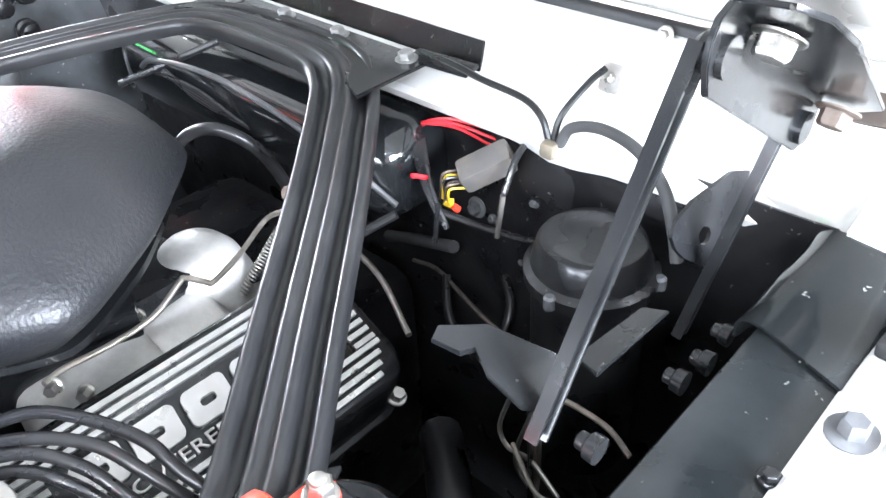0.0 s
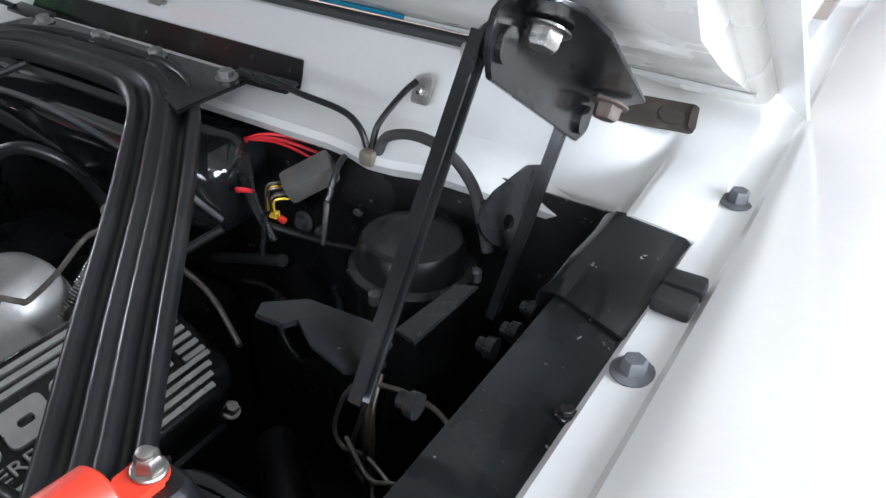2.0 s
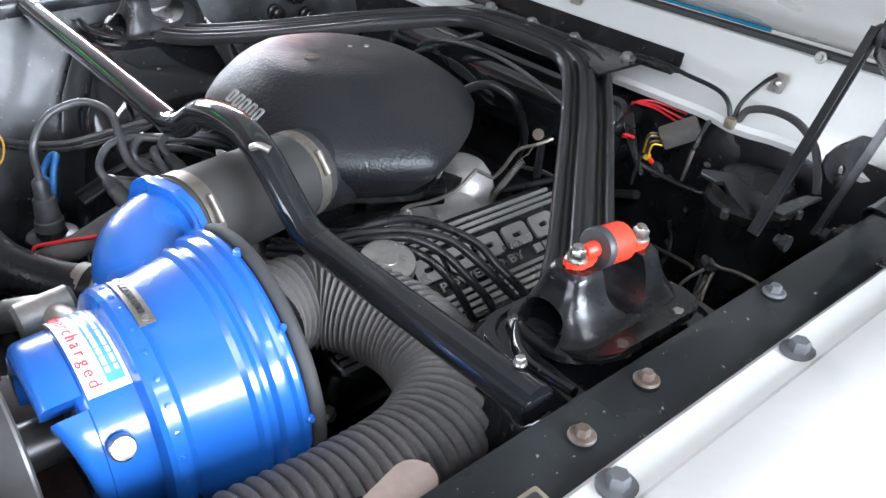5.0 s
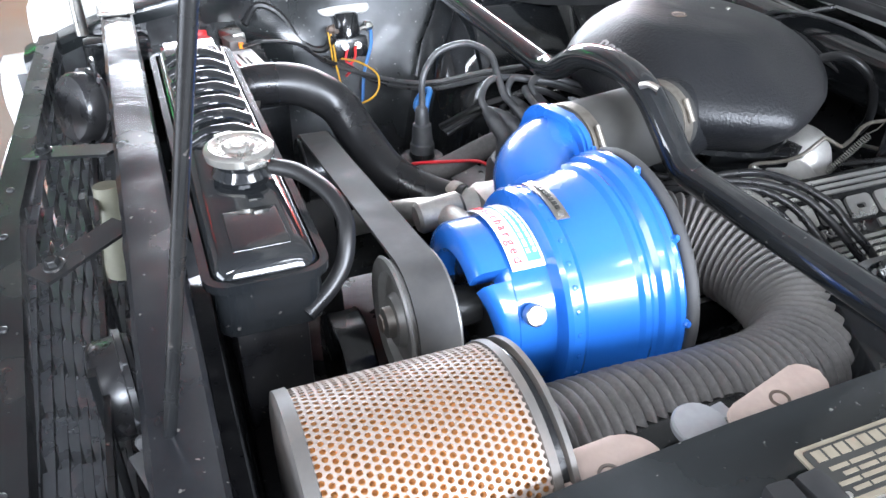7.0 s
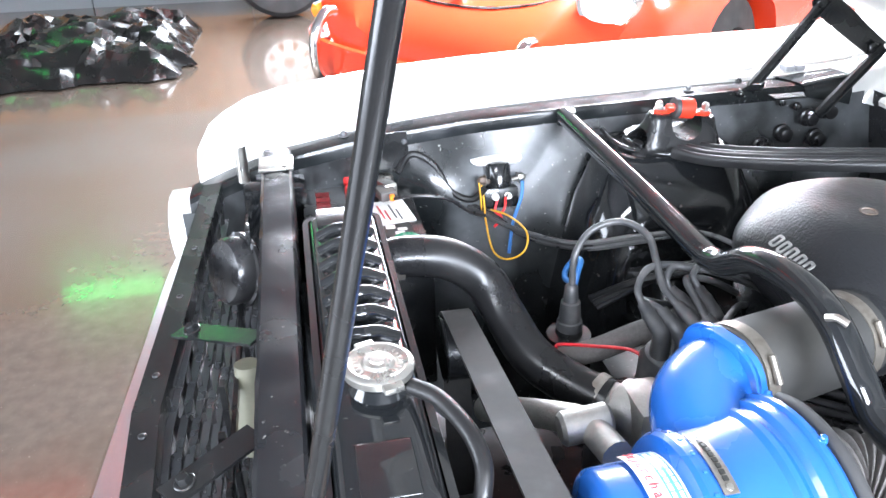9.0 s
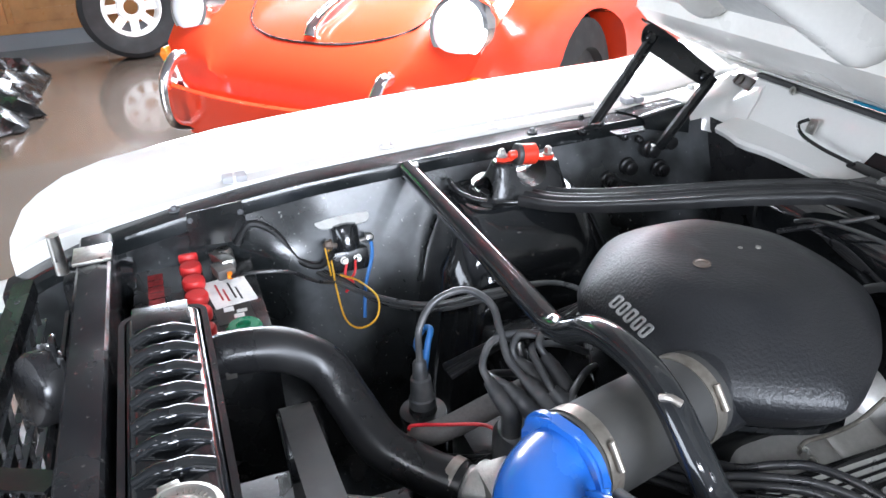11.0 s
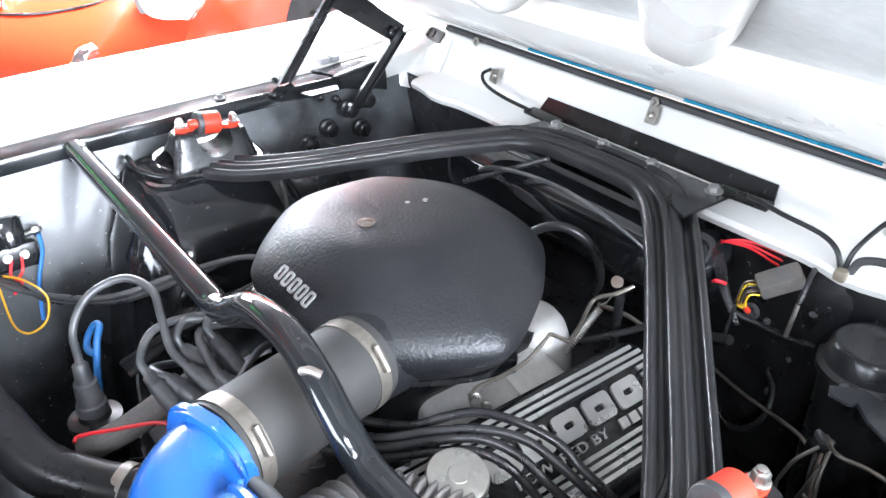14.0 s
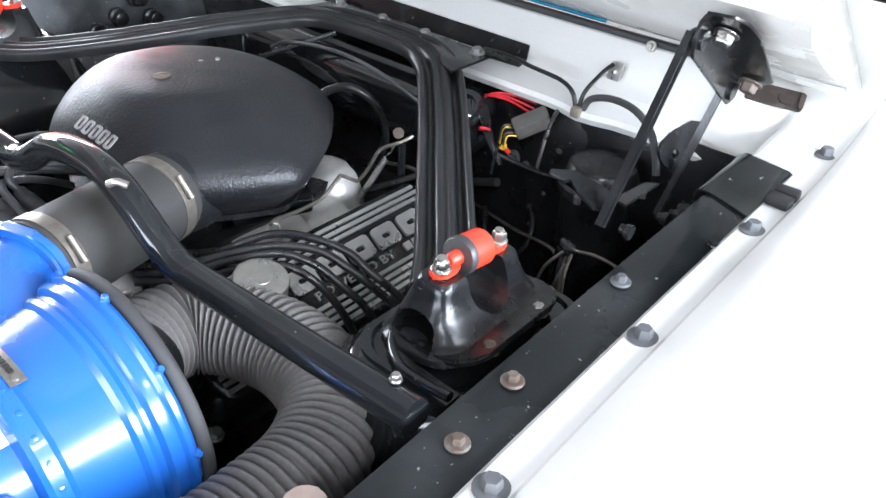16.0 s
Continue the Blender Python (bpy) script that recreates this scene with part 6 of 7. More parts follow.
bm = B()
tube(bm, [(-0.03, -0.652, 0.62), (-0.035, -0.652, 0.68), (-0.04, -0.652, 0.728)], 0.02, 16, 4, radius=lambda t: 0.022 - 0.008 * t)
solid("latch_guide", bm, M_OLIVE, "pale olive bonnet latch guide behind the grille", "latch")
# bonnet prop rod with its worn rubber foot
rod = thing("prop_rod", (0.425, -0.63, 0.72), "dark steel bonnet prop rod with a torn rubber foot", "prop rod")
bm = B()
tube(bm, [(0.424, -0.630, 0.725), (0.56, -0.468, 1.6)], 0.004, 14, 2, smooth=False)
part("rod_shaft", bm, M_SATIN, rod)
bm = B()
tube(bm, [(0.426, -0.632, 0.79), (0.41, -0.634, 0.775), (0.398, -0.63, 0.755), (0.402, -0.625, 0.745), (0.42, -0.628, 0.742)], 0.006, 8, 5, radius=lambda t: 0.004 + 0.005 * t)
box(bm, (0.408, -0.632, 0.747), (0.034, 0.02, 0.006), (10, 14, 20), 0.002)
part("rubber_foot", bm, M_SEAL, rod)
# bumper and lower front
bm = B()
lineb = spline([(-0.8, -0.74, 0.5), (-0.66, -0.80, 0.5), (-0.3, -0.815, 0.52), (0.1, -0.83, 0.525), (0.5, -0.82, 0.52), (0.66, -0.80, 0.5), (0.8, -0.74, 0.5)], 10)
sweep(bm, lineb, [(-0.02, -0.05), (0.015, -0.06), (0.03, -0.03), (0.03, 0.03), (0.015, 0.055), (-0.02, 0.05)])
solid("front_bumper", bm, M_CHROME, "polished chrome front bumper", "bumper")
bm = B()
rows = []
for i in range(31):
    x = -0.66 + 1.32 * i / 30
    rows.append([Vector((x, y + 0.03 * (abs(x) / 0.66) ** 3, z)) for y, z in ((-0.742, 0.755), (-0.762, 0.752), (-0.775, 0.735), (-0.778, 0.70), (-0.775, 0.58), (-0.75, 0.45))])
sheet(bm, rows, 0.003)
bmesh.ops.delete(bm, geom=[f for f in bm.faces if f.calc_center_median().x < 0.53], context="FACES")
solid("nose_trim", bm, M_CHROME, "bright chrome nose trim beside the grille opening", "car trim")
for s in (-1, 1):
    hb = thing("headlight", (0.63 * s, -0.79, 0.63), "round headlight in a white bucket", "headlight", "headlights")
    bm = B()
    lathe(bm, (0.66 * s, -0.72, 0.61), (0, -1, 0), [(0, 0.06), (0.05, 0.07), (0.085, 0.068), (0.09, 0.062)], 36)
    part("bucket", bm, M_WHITE, hb)
    bm = B()
    lathe(bm, (0.66 * s, -0.72, 0.61), (0, -1, 0), [(0.082, 0.06), (0.095, 0.04), (0.1, 0.0)], 36, caps=False)
    part("lens", bm, M_LENS, hb)
bm = B()
cyl(bm, (-0.505, -0.665, 0.75), (-0.505, -0.665, 0.81), 0.009, seg=14)
solid("rubber_bumper_post", bm, M_ZINC, "bare metal adjusting bolt at the wing corner", "bolt")

# ---------- valve covers ----------
def valve_cover(s):
    ob = thing("valve_cover", (0.23 * s, 0.085, 0.63), "finned black valve cover with raised silver lettering", "valve cover", "valve covers")
    m = hit_frame((0.232 * s, 0.085, 0.672), (0.45 * s, 0, 0.89), (0, s, 0))
    W = lambda x, y, z: m @ Vector((x, y, z))
    bm = B()
    rings(bm, [[W(p[0], p[1], z) for p in rounded(l, w, 0.03, 6)] for z, l, w in ((-0.075, 0.42, 0.15), (-0.068, 0.42, 0.15), (-0.066, 0.41, 0.14), (-0.012, 0.405, 0.134), (-0.004, 0.40, 0.13), (0.0, 0.39, 0.12))])
    part("cover_body", bm, M_SATIN, ob)
    if s < 0:
        return ob
    rows = [(0.054, -0.19, 0.18), (0.0455, -0.19, 0.188), (0.037, -0.19, 0.19)] + [(-0.0285 - 0.0085 * k, -0.19, 0.19 - 0.006 * k) for k in range(4)]
    rows += [(0.0285 - 0.0085 * k, -0.19, -0.073) for k in range(7)] + [(0.0285 - 0.0085 * k, 0.168, 0.19) for k in range(7)]
    for y, x0, x1 in rows:
        bm = B()
        rings(bm, [[W(x0, y - 0.0023, z), W(x1, y - 0.0023, z), W(x1, y + 0.0023, z), W(x0, y + 0.0023, z)] for z in (-0.001, 0.0035)])
        part("fin", bm, M_BRIGHTALU, ob)
    for k in range(5):
        # plain hollow blocks of the size of the cast characters
        cx = 0.048 + 0.0446 * (k - 2)
        outer, inner = rounded(0.038, 0.03, 0.006, 4, cx, 0.0115), rounded(0.0135, 0.007, 0.003, 4, cx, 0.0115)
        bm = B()
        rings(bm, [[W(q[0] + 0.12 * (q[1] - 0.0115), q[1], z) for q in loop] for loop, z in ((outer, -0.001), (outer, 0.0035), (inner, 0.0035), (inner, -0.001))], closed=True)
        part("raised_letter", bm, M_BRIGHTALU, ob)
    lettering("POWERED BY", 0.0152, m @ pose(0.0205, -0.0145, 0.0015) @ Matrix.Diagonal((1.35, 1, 1, 1)), M_BRIGHTALU, ob, "raised_word", 0.0015)
    bars("raised_letter", m @ pose(0.1305, -0.0145, 0.0), [0.0118] * 4, 0.0112, 0.0034, M_BRIGHTALU, ob, 0.003, 0.0015)
    for x in (-0.2, 0.2):
        bm = B()
        hexbolt(bm, W(x, -0.066, -0.066), m.to_3x3() @ Vector((0, 0, 1)), 0.007, 0.008, 1.4)
        part("bolt", bm, M_ZINC, ob)
    return ob


COVER = valve_cover(1)
valve_cover(-1)
bm = B()
d = Vector((0.25, 0, 0.97))
lathe(bm, (0.243, -0.036, 0.695), d, [(-0.03, 0.012), (0.012, 0.012), (0.014, 0.023), (0.018, 0.0285), (0.044, 0.0285), (0.047, 0.0275), (0.0482, 0.025), (0.0478, 0.0098), (0.0485, 0.0092), (0.0488, 0.001)], 48)
part("oil_cap", bm, M_CAPMETAL, COVER, "round satin silver push-in oil cap")

# intake manifold with carburettor base
man = thing("intake_manifold", (0.03, 0.15, 0.58), "cast aluminium intake manifold beneath the plenum", "intake manifold")
bm = B()
box(bm, (0.05, 0.185, 0.622), (0.13, 0.14, 0.08), (0, 18, 0), 0.03, 5)
part("runner", bm, M_ALU, man)
bm = B()
box(bm, (0.115, 0.09, 0.632), (0.09, 0.12, 0.07), (0, 20, 0), 0.025, 4)
part("runner", bm, M_NEWALU, man)
bm = B()
lathe(bm, (0.055, 0.222, 0.6), (0.15, 0.02, 1), [(0, 0.06), (0.03, 0.0585), (0.06, 0.052), (0.085, 0.041), (0.098, 0.03), (0.104, 0.018), (0.106, 0.001)], 36)
part("runner", bm, M_NEWALU, man)
bm = B()
box(bm, (0.118, 0.18, 0.642), (0.08, 0.07, 0.045), (6, 24, 8), 0.014, 4)
part("runner", bm, M_NEWALU, man)
bm = B()
box(bm, (0.0, 0.1, 0.66), (0.19, 0.24, 0.07), bevel=0.012)
part("carburettor_base", bm, M_SATIN, man)
bm = B()
box(bm, (0.112, 0.09, 0.712), (0.03, 0.1, 0.03), (0, 0, -20), 0.005)
part("linkage_plate", bm, M_SATIN, man)

# throttle rod, spring and cross lever
thr = thing("throttle_linkage", (0.12, 0.2, 0.68), "steel throttle rod with return spring and lever", "linkage")
bm = B()
tube(bm, [(0.168, 0.046, 0.728), (0.16, 0.0635, 0.7248), (0.155, 0.1, 0.718), (0.15, 0.139, 0.717), (0.1478, 0.168, 0.7315), (0.1485, 0.174, 0.7345), (0.158, 0.186, 0.7275), (0.1605, 0.192, 0.726), (0.14, 0.23, 0.721), (0.118, 0.268, 0.7205), (0.121, 0.279, 0.727), (0.1365, 0.2895, 0.7355), (0.1447, 0.31, 0.742)], 0.0025, 8, 6)
part("rod", bm, M_PIPE, thr)
bm = B()
a0, a1 = Vector((0.1165, 0.2877, 0.7055)), Vector((0.111, 0.2367, 0.655))
dv = (a1 - a0)
u, v = ring_frame(dv)
tube(bm, [(0.133, 0.289, 0.734), (0.124, 0.289, 0.717)] + [a0 + dv * (k / 220) + (u * math.cos(k * 2 * math.pi / 10) + v * math.sin(k * 2 * math.pi / 10)) * 0.0042 for k in range(221)] + [(0.109, 0.229, 0.646), (0.106, 0.215, 0.632)], 0.0009, 5, smooth=False)
part("return_spring", bm, M_ZINC, thr, "coiled steel return spring")
bm = B()
cyl(bm, (0.132, 0.301, 0.60), (0.133, 0.302, 0.736), 0.0058, seg=12)
part("lever_post", bm, M_SATIN, thr)
bm = B()
lathe(bm, (0.128, 0.299, 0.744), (0.6, -0.6, 0.5), [(-0.003, 0.0055), (-0.003, 0.0075), (0.003, 0.0075), (0.003, 0.0055)], 18)
part("lever_eye", bm, M_RUST, thr, "rusty pivot eye")
for p in ((0.168, 0.052, 0.722), (0.165, 0.07, 0.7), (0.13, 0.135, 0.71)):
    bm = B()
    hexbolt(bm, p, (0.7, -0.6, 0.3), 0.005, 0.01, 1.3)
    part("joint_screw", bm, M_ZINC, thr)


def lead(name, pts, r, mat, label, category="wire", group="", n=8, seg=8):
    bm = B()
    tube(bm, pts, r, seg, n)
    return solid(name, bm, mat, label, category, group)


# ignition leads over the right cover
for line in (((0.10, -0.05, 0.70), (0.16, -0.023, 0.72), (0.181, 0.003, 0.732), (0.203, 0.028, 0.74), (0.237, 0.049, 0.74), (0.272, 0.067, 0.73), (0.298, 0.073, 0.715), (0.323, 0.085, 0.695), (0.338, 0.102, 0.66), (0.345, 0.115, 0.6)),
             ((0.09, -0.075, 0.69), (0.153, -0.051, 0.715), (0.186, -0.02, 0.73), (0.219, 0.015, 0.738), (0.254, 0.042, 0.735), (0.284, 0.056, 0.72), (0.309, 0.069, 0.7), (0.335, 0.089, 0.665), (0.345, 0.1, 0.6)),
             ((0.1, -0.085, 0.69), (0.16, -0.058, 0.712), (0.197, -0.022, 0.728), (0.226, 0.01, 0.734), (0.257, 0.031, 0.725), (0.286, 0.043, 0.705), (0.311, 0.06, 0.672), (0.325, 0.07, 0.6)),
             ((0.105, -0.09, 0.685), (0.165, -0.06, 0.704), (0.202, -0.024, 0.719), (0.229, 0.004, 0.724), (0.255, 0.022, 0.714), (0.278, 0.036, 0.688), (0.295, 0.048, 0.65), (0.305, 0.055, 0.6))):
    lead("plug_lead", line, 0.0046, M_WIRE, "glossy black ignition lead over the valve cover", "ignition lead", "ignition leads", seg=12)

# ---------- distributor and coil ----------
dist = thing("distributor", (0.0, -0.165, 0.6), "dark grey distributor cap with rubber lead boots", "distributor")
bm = B()
lathe(bm, (0.0, -0.165, 0.60), (0, 0, 1), [(0, 0.03), (0.05, 0.032), (0.055, 0.045), (0.085, 0.044), (0.095, 0.038), (0.097, 0.01)], 32)
part("cap_body", bm, M_BOOT, dist)
BOOTS = [((-0.013, -0.208, 0.758), (0.012, -0.198, 0.74), ((-0.03, -0.21, 0.772), (-0.052, -0.19, 0.782), (-0.062, -0.159, 0.779), (-0.056, -0.12, 0.772), (-0.05, -0.06, 0.75))),
         ((0.0, -0.172, 0.76), (0.026, -0.156, 0.74), None),
         ((-0.036, -0.164, 0.758), (-0.013, -0.146, 0.738), ((-0.045, -0.168, 0.771), (-0.056, -0.155, 0.779), (-0.054, -0.137, 0.776), (-0.05, -0.09, 0.765), (-0.04, -0.04, 0.74))),
         ((-0.027, -0.134, 0.76), (0.002, -0.126, 0.738), ((-0.04, -0.138, 0.773), (-0.053, -0.123, 0.778), (-0.052, -0.106, 0.774), (-0.045, -0.06, 0.76), (-0.035, -0.02, 0.735))),
         ((0.028, -0.152, 0.758), (0.048, -0.137, 0.738), ((0.008, -0.155, 0.768), (-0.024, -0.152, 0.772), (-0.045, -0.14, 0.768), (-0.06, -0.1, 0.75), (-0.06, -0.05, 0.72))),
         ((0.002, -0.192, 0.757), (0.024, -0.177, 0.737), ((-0.012, -0.2, 0.76), (-0.035, -0.2, 0.752), (-0.055, -0.18, 0.735), (-0.07, -0.13, 0.71))),
         ((0.045, -0.138, 0.752), (0.055, -0.125, 0.738), ((0.03, -0.13, 0.756), (0.0, -0.1, 0.75), (-0.03, -0.07, 0.73)))]
for tail, head, run in BOOTS:
    tail, head = Vector(tail), Vector(head)
    d = (head - tail).normalized()
    bm = B()
    tube(bm, [tail - d * 0.004, tail + d * 0.012, head - d * 0.004, head + d * 0.004 - Vector((0, 0, 0.004)), head + d * 0.004 - Vector((0, 0, 0.03))], 0.01, 14, 6, radius=lambda t: 0.0066 + 0.0042 * min(1.0, t * 2.4) + (0.0008 if 0.18 < t < 0.26 else 0.0))
    part("lead_boot", bm, M_BOOT, dist)
    if run:
        lead("plug_lead", [tail + d * 0.006, tail - d * 0.004, *run], 0.0042, M_GREYWIRE, "grey rubber ignition lead at the distributor", "ignition lead", "ignition leads", seg=10)
lead("coil_lead", [(-0.127, -0.252, 0.725), (-0.134, -0.248, 0.765), (-0.148, -0.222, 0.79), (-0.142, -0.185, 0.800), (-0.105, -0.168, 0.797), (-0.065, -0.174, 0.786), (-0.03, -0.18, 0.772), (-0.006, -0.175, 0.763), (0.006, -0.168, 0.756)], 0.0044, M_GREYWIRE, "grey coil lead in a high loop", "ignition lead", seg=12)
coil = thing("ignition_coil", (-0.127, -0.252, 0.55), "black round ignition coil with a rubber boot", "ignition coil")
bm = B()
lathe(bm, (-0.127, -0.252, 0.52), (0, 0, 1), [(0, 0.027), (0.12, 0.027), (0.127, 0.0295), (0.132, 0.029), (0.134, 0.018), (0.15, 0.014)], 28)
part("can", bm, M_SATIN, coil)
bm = B()
lathe(bm, (-0.127, -0.252, 0.66), (-0.03, 0, 1), [(0, 0.0165), (0.012, 0.0165), (0.014, 0.0145), (0.04, 0.0125), (0.042, 0.0098), (0.062, 0.0085), (0.066, 0.005)], 22)
part("boot", bm, M_BOOT, coil)
lead("red_wire", [(-0.088, -0.283, 0.66), (-0.092, -0.276, 0.662), (-0.07, -0.245, 0.67), (-0.045, -0.205, 0.676), (-0.03, -0.19, 0.67)], 0.0022, M_REDWIRE, "bright red thin wire by the coil")
lead("bypass_hose", [(-0.10, -0.275, 0.635), (-0.08, -0.235, 0.655), (-0.065, -0.18, 0.685), (-0.06, -0.13, 0.70)], 0.015, M_HOSE, "dusty grey coolant bypass hose", "hose", seg=16)
lead("blue_hose", [(-0.175, -0.238, 0.60), (-0.18, -0.232, 0.66), (-0.19, -0.222, 0.70), (-0.205, -0.212, 0.713), (-0.222, -0.215, 0.706), (-0.225, -0.225, 0.69), (-0.21, -0.23, 0.684), (-0.185, -0.226, 0.69)], 0.0042, M_BLUEWIRE, "bright blue looped vacuum hose", "hose", seg=10)

# ---------- battery ----------
bat = thing("battery", (-0.415, -0.49, 0.5), "black vintage battery with red caps and green clamp", "battery")
bm = B()
box(bm, (-0.415, -0.49, 0.6), (0.32, 0.17, 0.2), bevel=0.006)
part("case", bm, M_SATIN, bat)
bm = B()
box(bm, (-0.415, -0.49, 0.704), (0.326, 0.176, 0.01), bevel=0.003)
part("lid", bm, M_SATIN, bat)
for k in range(6):
    x = -0.552 + 0.0475 * k
    bm = B()
    lathe(bm, (x, -0.494 + 0.001 * k, 0.709), (0, 0, 1), [(0, 0.0145), (0.003, 0.0165), (0.014, 0.0165), (0.0165, 0.0145), (0.017, 0.006)], 12)
    part("filler_cap", bm, M_REDPLASTIC, bat, "red ribbed filler cap")
bars("printed_bar", pose(-0.447, -0.546, 0.7091), [0.0165] * 8, 0.022, 0.0035, M_DIMRED, bat, 0.0006)
bm = B()
prism(bm, rounded(0.085, 0.06, 0.002), pose(-0.425, -0.445, 0.7095, 0, 0, 8), 0.0012)
label = part("paper_label", bm, M_PAPER, bat, "white printed paper label")
for k in range(4):
    bm = B()
    box(bm, (-0.425 + 0.012 * (k % 2), -0.46 + 0.009 * k, 0.7112), (0.05 - 0.012 * (k % 2), 0.0025, 0.0006), (0, 0, 8))
    part("print_bar", bm, M_LABELRED if k < 2 else M_PLATEBLACK, label)
bm = B()
prism(bm, rounded(0.05, 0.05, 0.002), pose(-0.36, -0.446, 0.7092, 0, 0, 4), 0.0008)
part("warning_label", bm, M_PLATEBLACK, bat)
for x, y, w in ((-0.372, -0.452, 0.012), (-0.35, -0.44, 0.01), (-0.362, -0.435, 0.008)):
    bm = B()
    box(bm, (x, y, 0.7105), (w, 0.014, 0.0008))
    part("print_bar", bm, M_PAPER, bat)
bm = B()
lathe(bm, (-0.284, -0.439, 0.709), (0, 0, 1), [(0, 0.02), (0.006, 0.021), (0.010, 0.0235), (0.021, 0.0235), (0.025, 0.02), (0.025, 0.01), (0.02, 0.008)], 14)
part("terminal_ring", bm, M_GREEN, bat, "green felt terminal ring")
term = thing("battery_clamp", (-0.5, -0.44, 0.71), "grey metal battery terminal clamp with cable", "battery clamp")
bm = B()
box(bm, (-0.50, -0.445, 0.726), (0.07, 0.022, 0.016), (0, -8, 14), 0.005)
lathe(bm, (-0.52, -0.44, 0.71), (0, 0, 1), [(0, 0.014), (0.02, 0.013), (0.024, 0.009)], 16)
part("clamp_body", bm, M_ZINC, term)
bm = B()
box(bm, (-0.462, -0.447, 0.727), (0.035, 0.028, 0.016), (0, 0, 14), 0.003)
part("fuse_block", bm, M_GREYPART, term)
bm = B()
box(bm, (-0.435, -0.44, 0.73), (0.012, 0.008, 0.008), bevel=0.002)
part("spade", bm, M_AMBER, term)
lead("battery_cable", [(-0.52, -0.42, 0.735), (-0.535, -0.395, 0.76), (-0.525, -0.36, 0.745), (-0.50, -0.33, 0.70), (-0.485, -0.3, 0.69), (-0.48, -0.28, 0.71)], 0.006, M_RUBBER, "thick black battery cable", "cable")
lead("battery_wire", [(-0.43, -0.437, 0.73), (-0.40, -0.41, 0.745), (-0.40, -0.36, 0.735), (-0.42, -0.32, 0.70), (-0.44, -0.29, 0.68)], 0.003, M_WIRE, "thin black wire from the battery")
bm = B()
prism(bm, [(-0.045, -0.03), (0.045, -0.036), (0.042, 0.03), (-0.042, 0.024)], hit_frame((-0.534, -0.442, 0.772), (1, 0, 0.06), (0, 1, 0)), 0.003, 0.0008)
ap = solid("apron_patch", bm, M_SATIN, "small riveted black plate on the inner wing", "plate")
for y in (-0.48, -0.405):
    bolt("patch_rivet", (-0.531, y, 0.785), (1, 0, 0), M_BOLTGREY, "small dark rivet in the black plate", 0.0035, 0.003, 1.3, "patch rivets")

# ---------- starter solenoid and wires ----------
sol = thing("starter_solenoid", (-0.51, -0.25, 0.7), "black starter solenoid on a bright bracket", "solenoid")
bm = B()
prism(bm, rounded(0.09, 0.03, 0.0145), hit_frame((-0.529, -0.25, 0.742), (0.45, 0, 0.89), (0, 1, 0)), 0.003, 0.0008)
part("bracket", bm, M_PALEMETAL, sol, "mounting bracket with its shine put into a pale colour")
bm = B()
lathe(bm, (-0.506, -0.25, 0.697), (-0.25, 0, 1), [(0, 0.018), (0.003, 0.021), (0.039, 0.021), (0.043, 0.018), (0.045, 0.006)], 28)
part("can", bm, M_BLACK, sol)
bm = B()
box(bm, (-0.503, -0.25, 0.684), (0.038, 0.06, 0.036), (0, -12, 0), 0.006)
part("terminal_base", bm, M_SATIN, sol)
for y in (-0.29, -0.21):
    bm = B()
    q = -1 if y < -0.25 else 1
    cyl(bm, (-0.495, -0.25 + 0.02 * q, 0.715), (-0.488, y, 0.722), 0.004, seg=10)
    hexbolt(bm, (-0.49, -0.25 + 0.028 * q, 0.72), (0.05, q, 0.1), 0.0075, 0.008, 1.25)
    part("stud", bm, M_RUST if q < 0 else M_ZINC, sol)
for y in (-0.262, -0.24):
    bm = B()
    hexbolt(bm, (-0.482, y, 0.692), (1, 0, 0.3), 0.005, 0.009, 1.3)
    part("small_stud", bm, M_ZINC, sol)
lead("amber_wire", [(-0.485, -0.285, 0.715), (-0.475, -0.283, 0.69), (-0.45, -0.285, 0.66), (-0.40, -0.285, 0.635), (-0.36, -0.272, 0.64), (-0.345, -0.25, 0.66), (-0.37, -0.24, 0.68), (-0.42, -0.255, 0.685), (-0.46, -0.275, 0.68)], 0.0016, M_ORANGEWIRE, "amber yellow wire hanging in a loop")
lead("amber_wire", [(-0.482, -0.29, 0.72), (-0.475, -0.288, 0.69), (-0.48, -0.285, 0.66)], 0.0014, M_ORANGEWIRE, "amber yellow wire beneath the solenoid")
lead("blue_wire", [(-0.485, -0.215, 0.715), (-0.478, -0.218, 0.69), (-0.465, -0.235, 0.65), (-0.45, -0.245, 0.60)], 0.003, M_BLUEWIRE, "blue sleeved wire below the solenoid")
lead("red_wire", [(-0.48, -0.258, 0.69), (-0.47, -0.265, 0.672), (-0.465, -0.255, 0.66), (-0.455, -0.27, 0.65)], 0.0022, M_REDWIRE, "short red wire below the solenoid")
lead("red_wire", [(-0.48, -0.245, 0.69), (-0.468, -0.25, 0.675), (-0.47, -0.262, 0.66)], 0.0022, M_REDPLASTIC, "short red wire below the solenoid")
for k in range(4):
    lead("harness_wire", [(-0.50, -0.305 + 0.004 * k, 0.672), (-0.45, -0.275 + 0.004 * k, 0.668), (-0.39, -0.235, 0.668 - 0.003 * k), (-0.33, -0.17 + 0.003 * k, 0.672 - 0.004 * k), (-0.30, -0.08, 0.69 - 0.004 * k), (-0.27, 0.0, 0.70), (-0.22, 0.05, 0.69)], 0.0028 if k else 0.004, M_WIRE if k % 2 else M_GREYWIRE, "dull wires running along the shock tower", "wire", "harness wires")
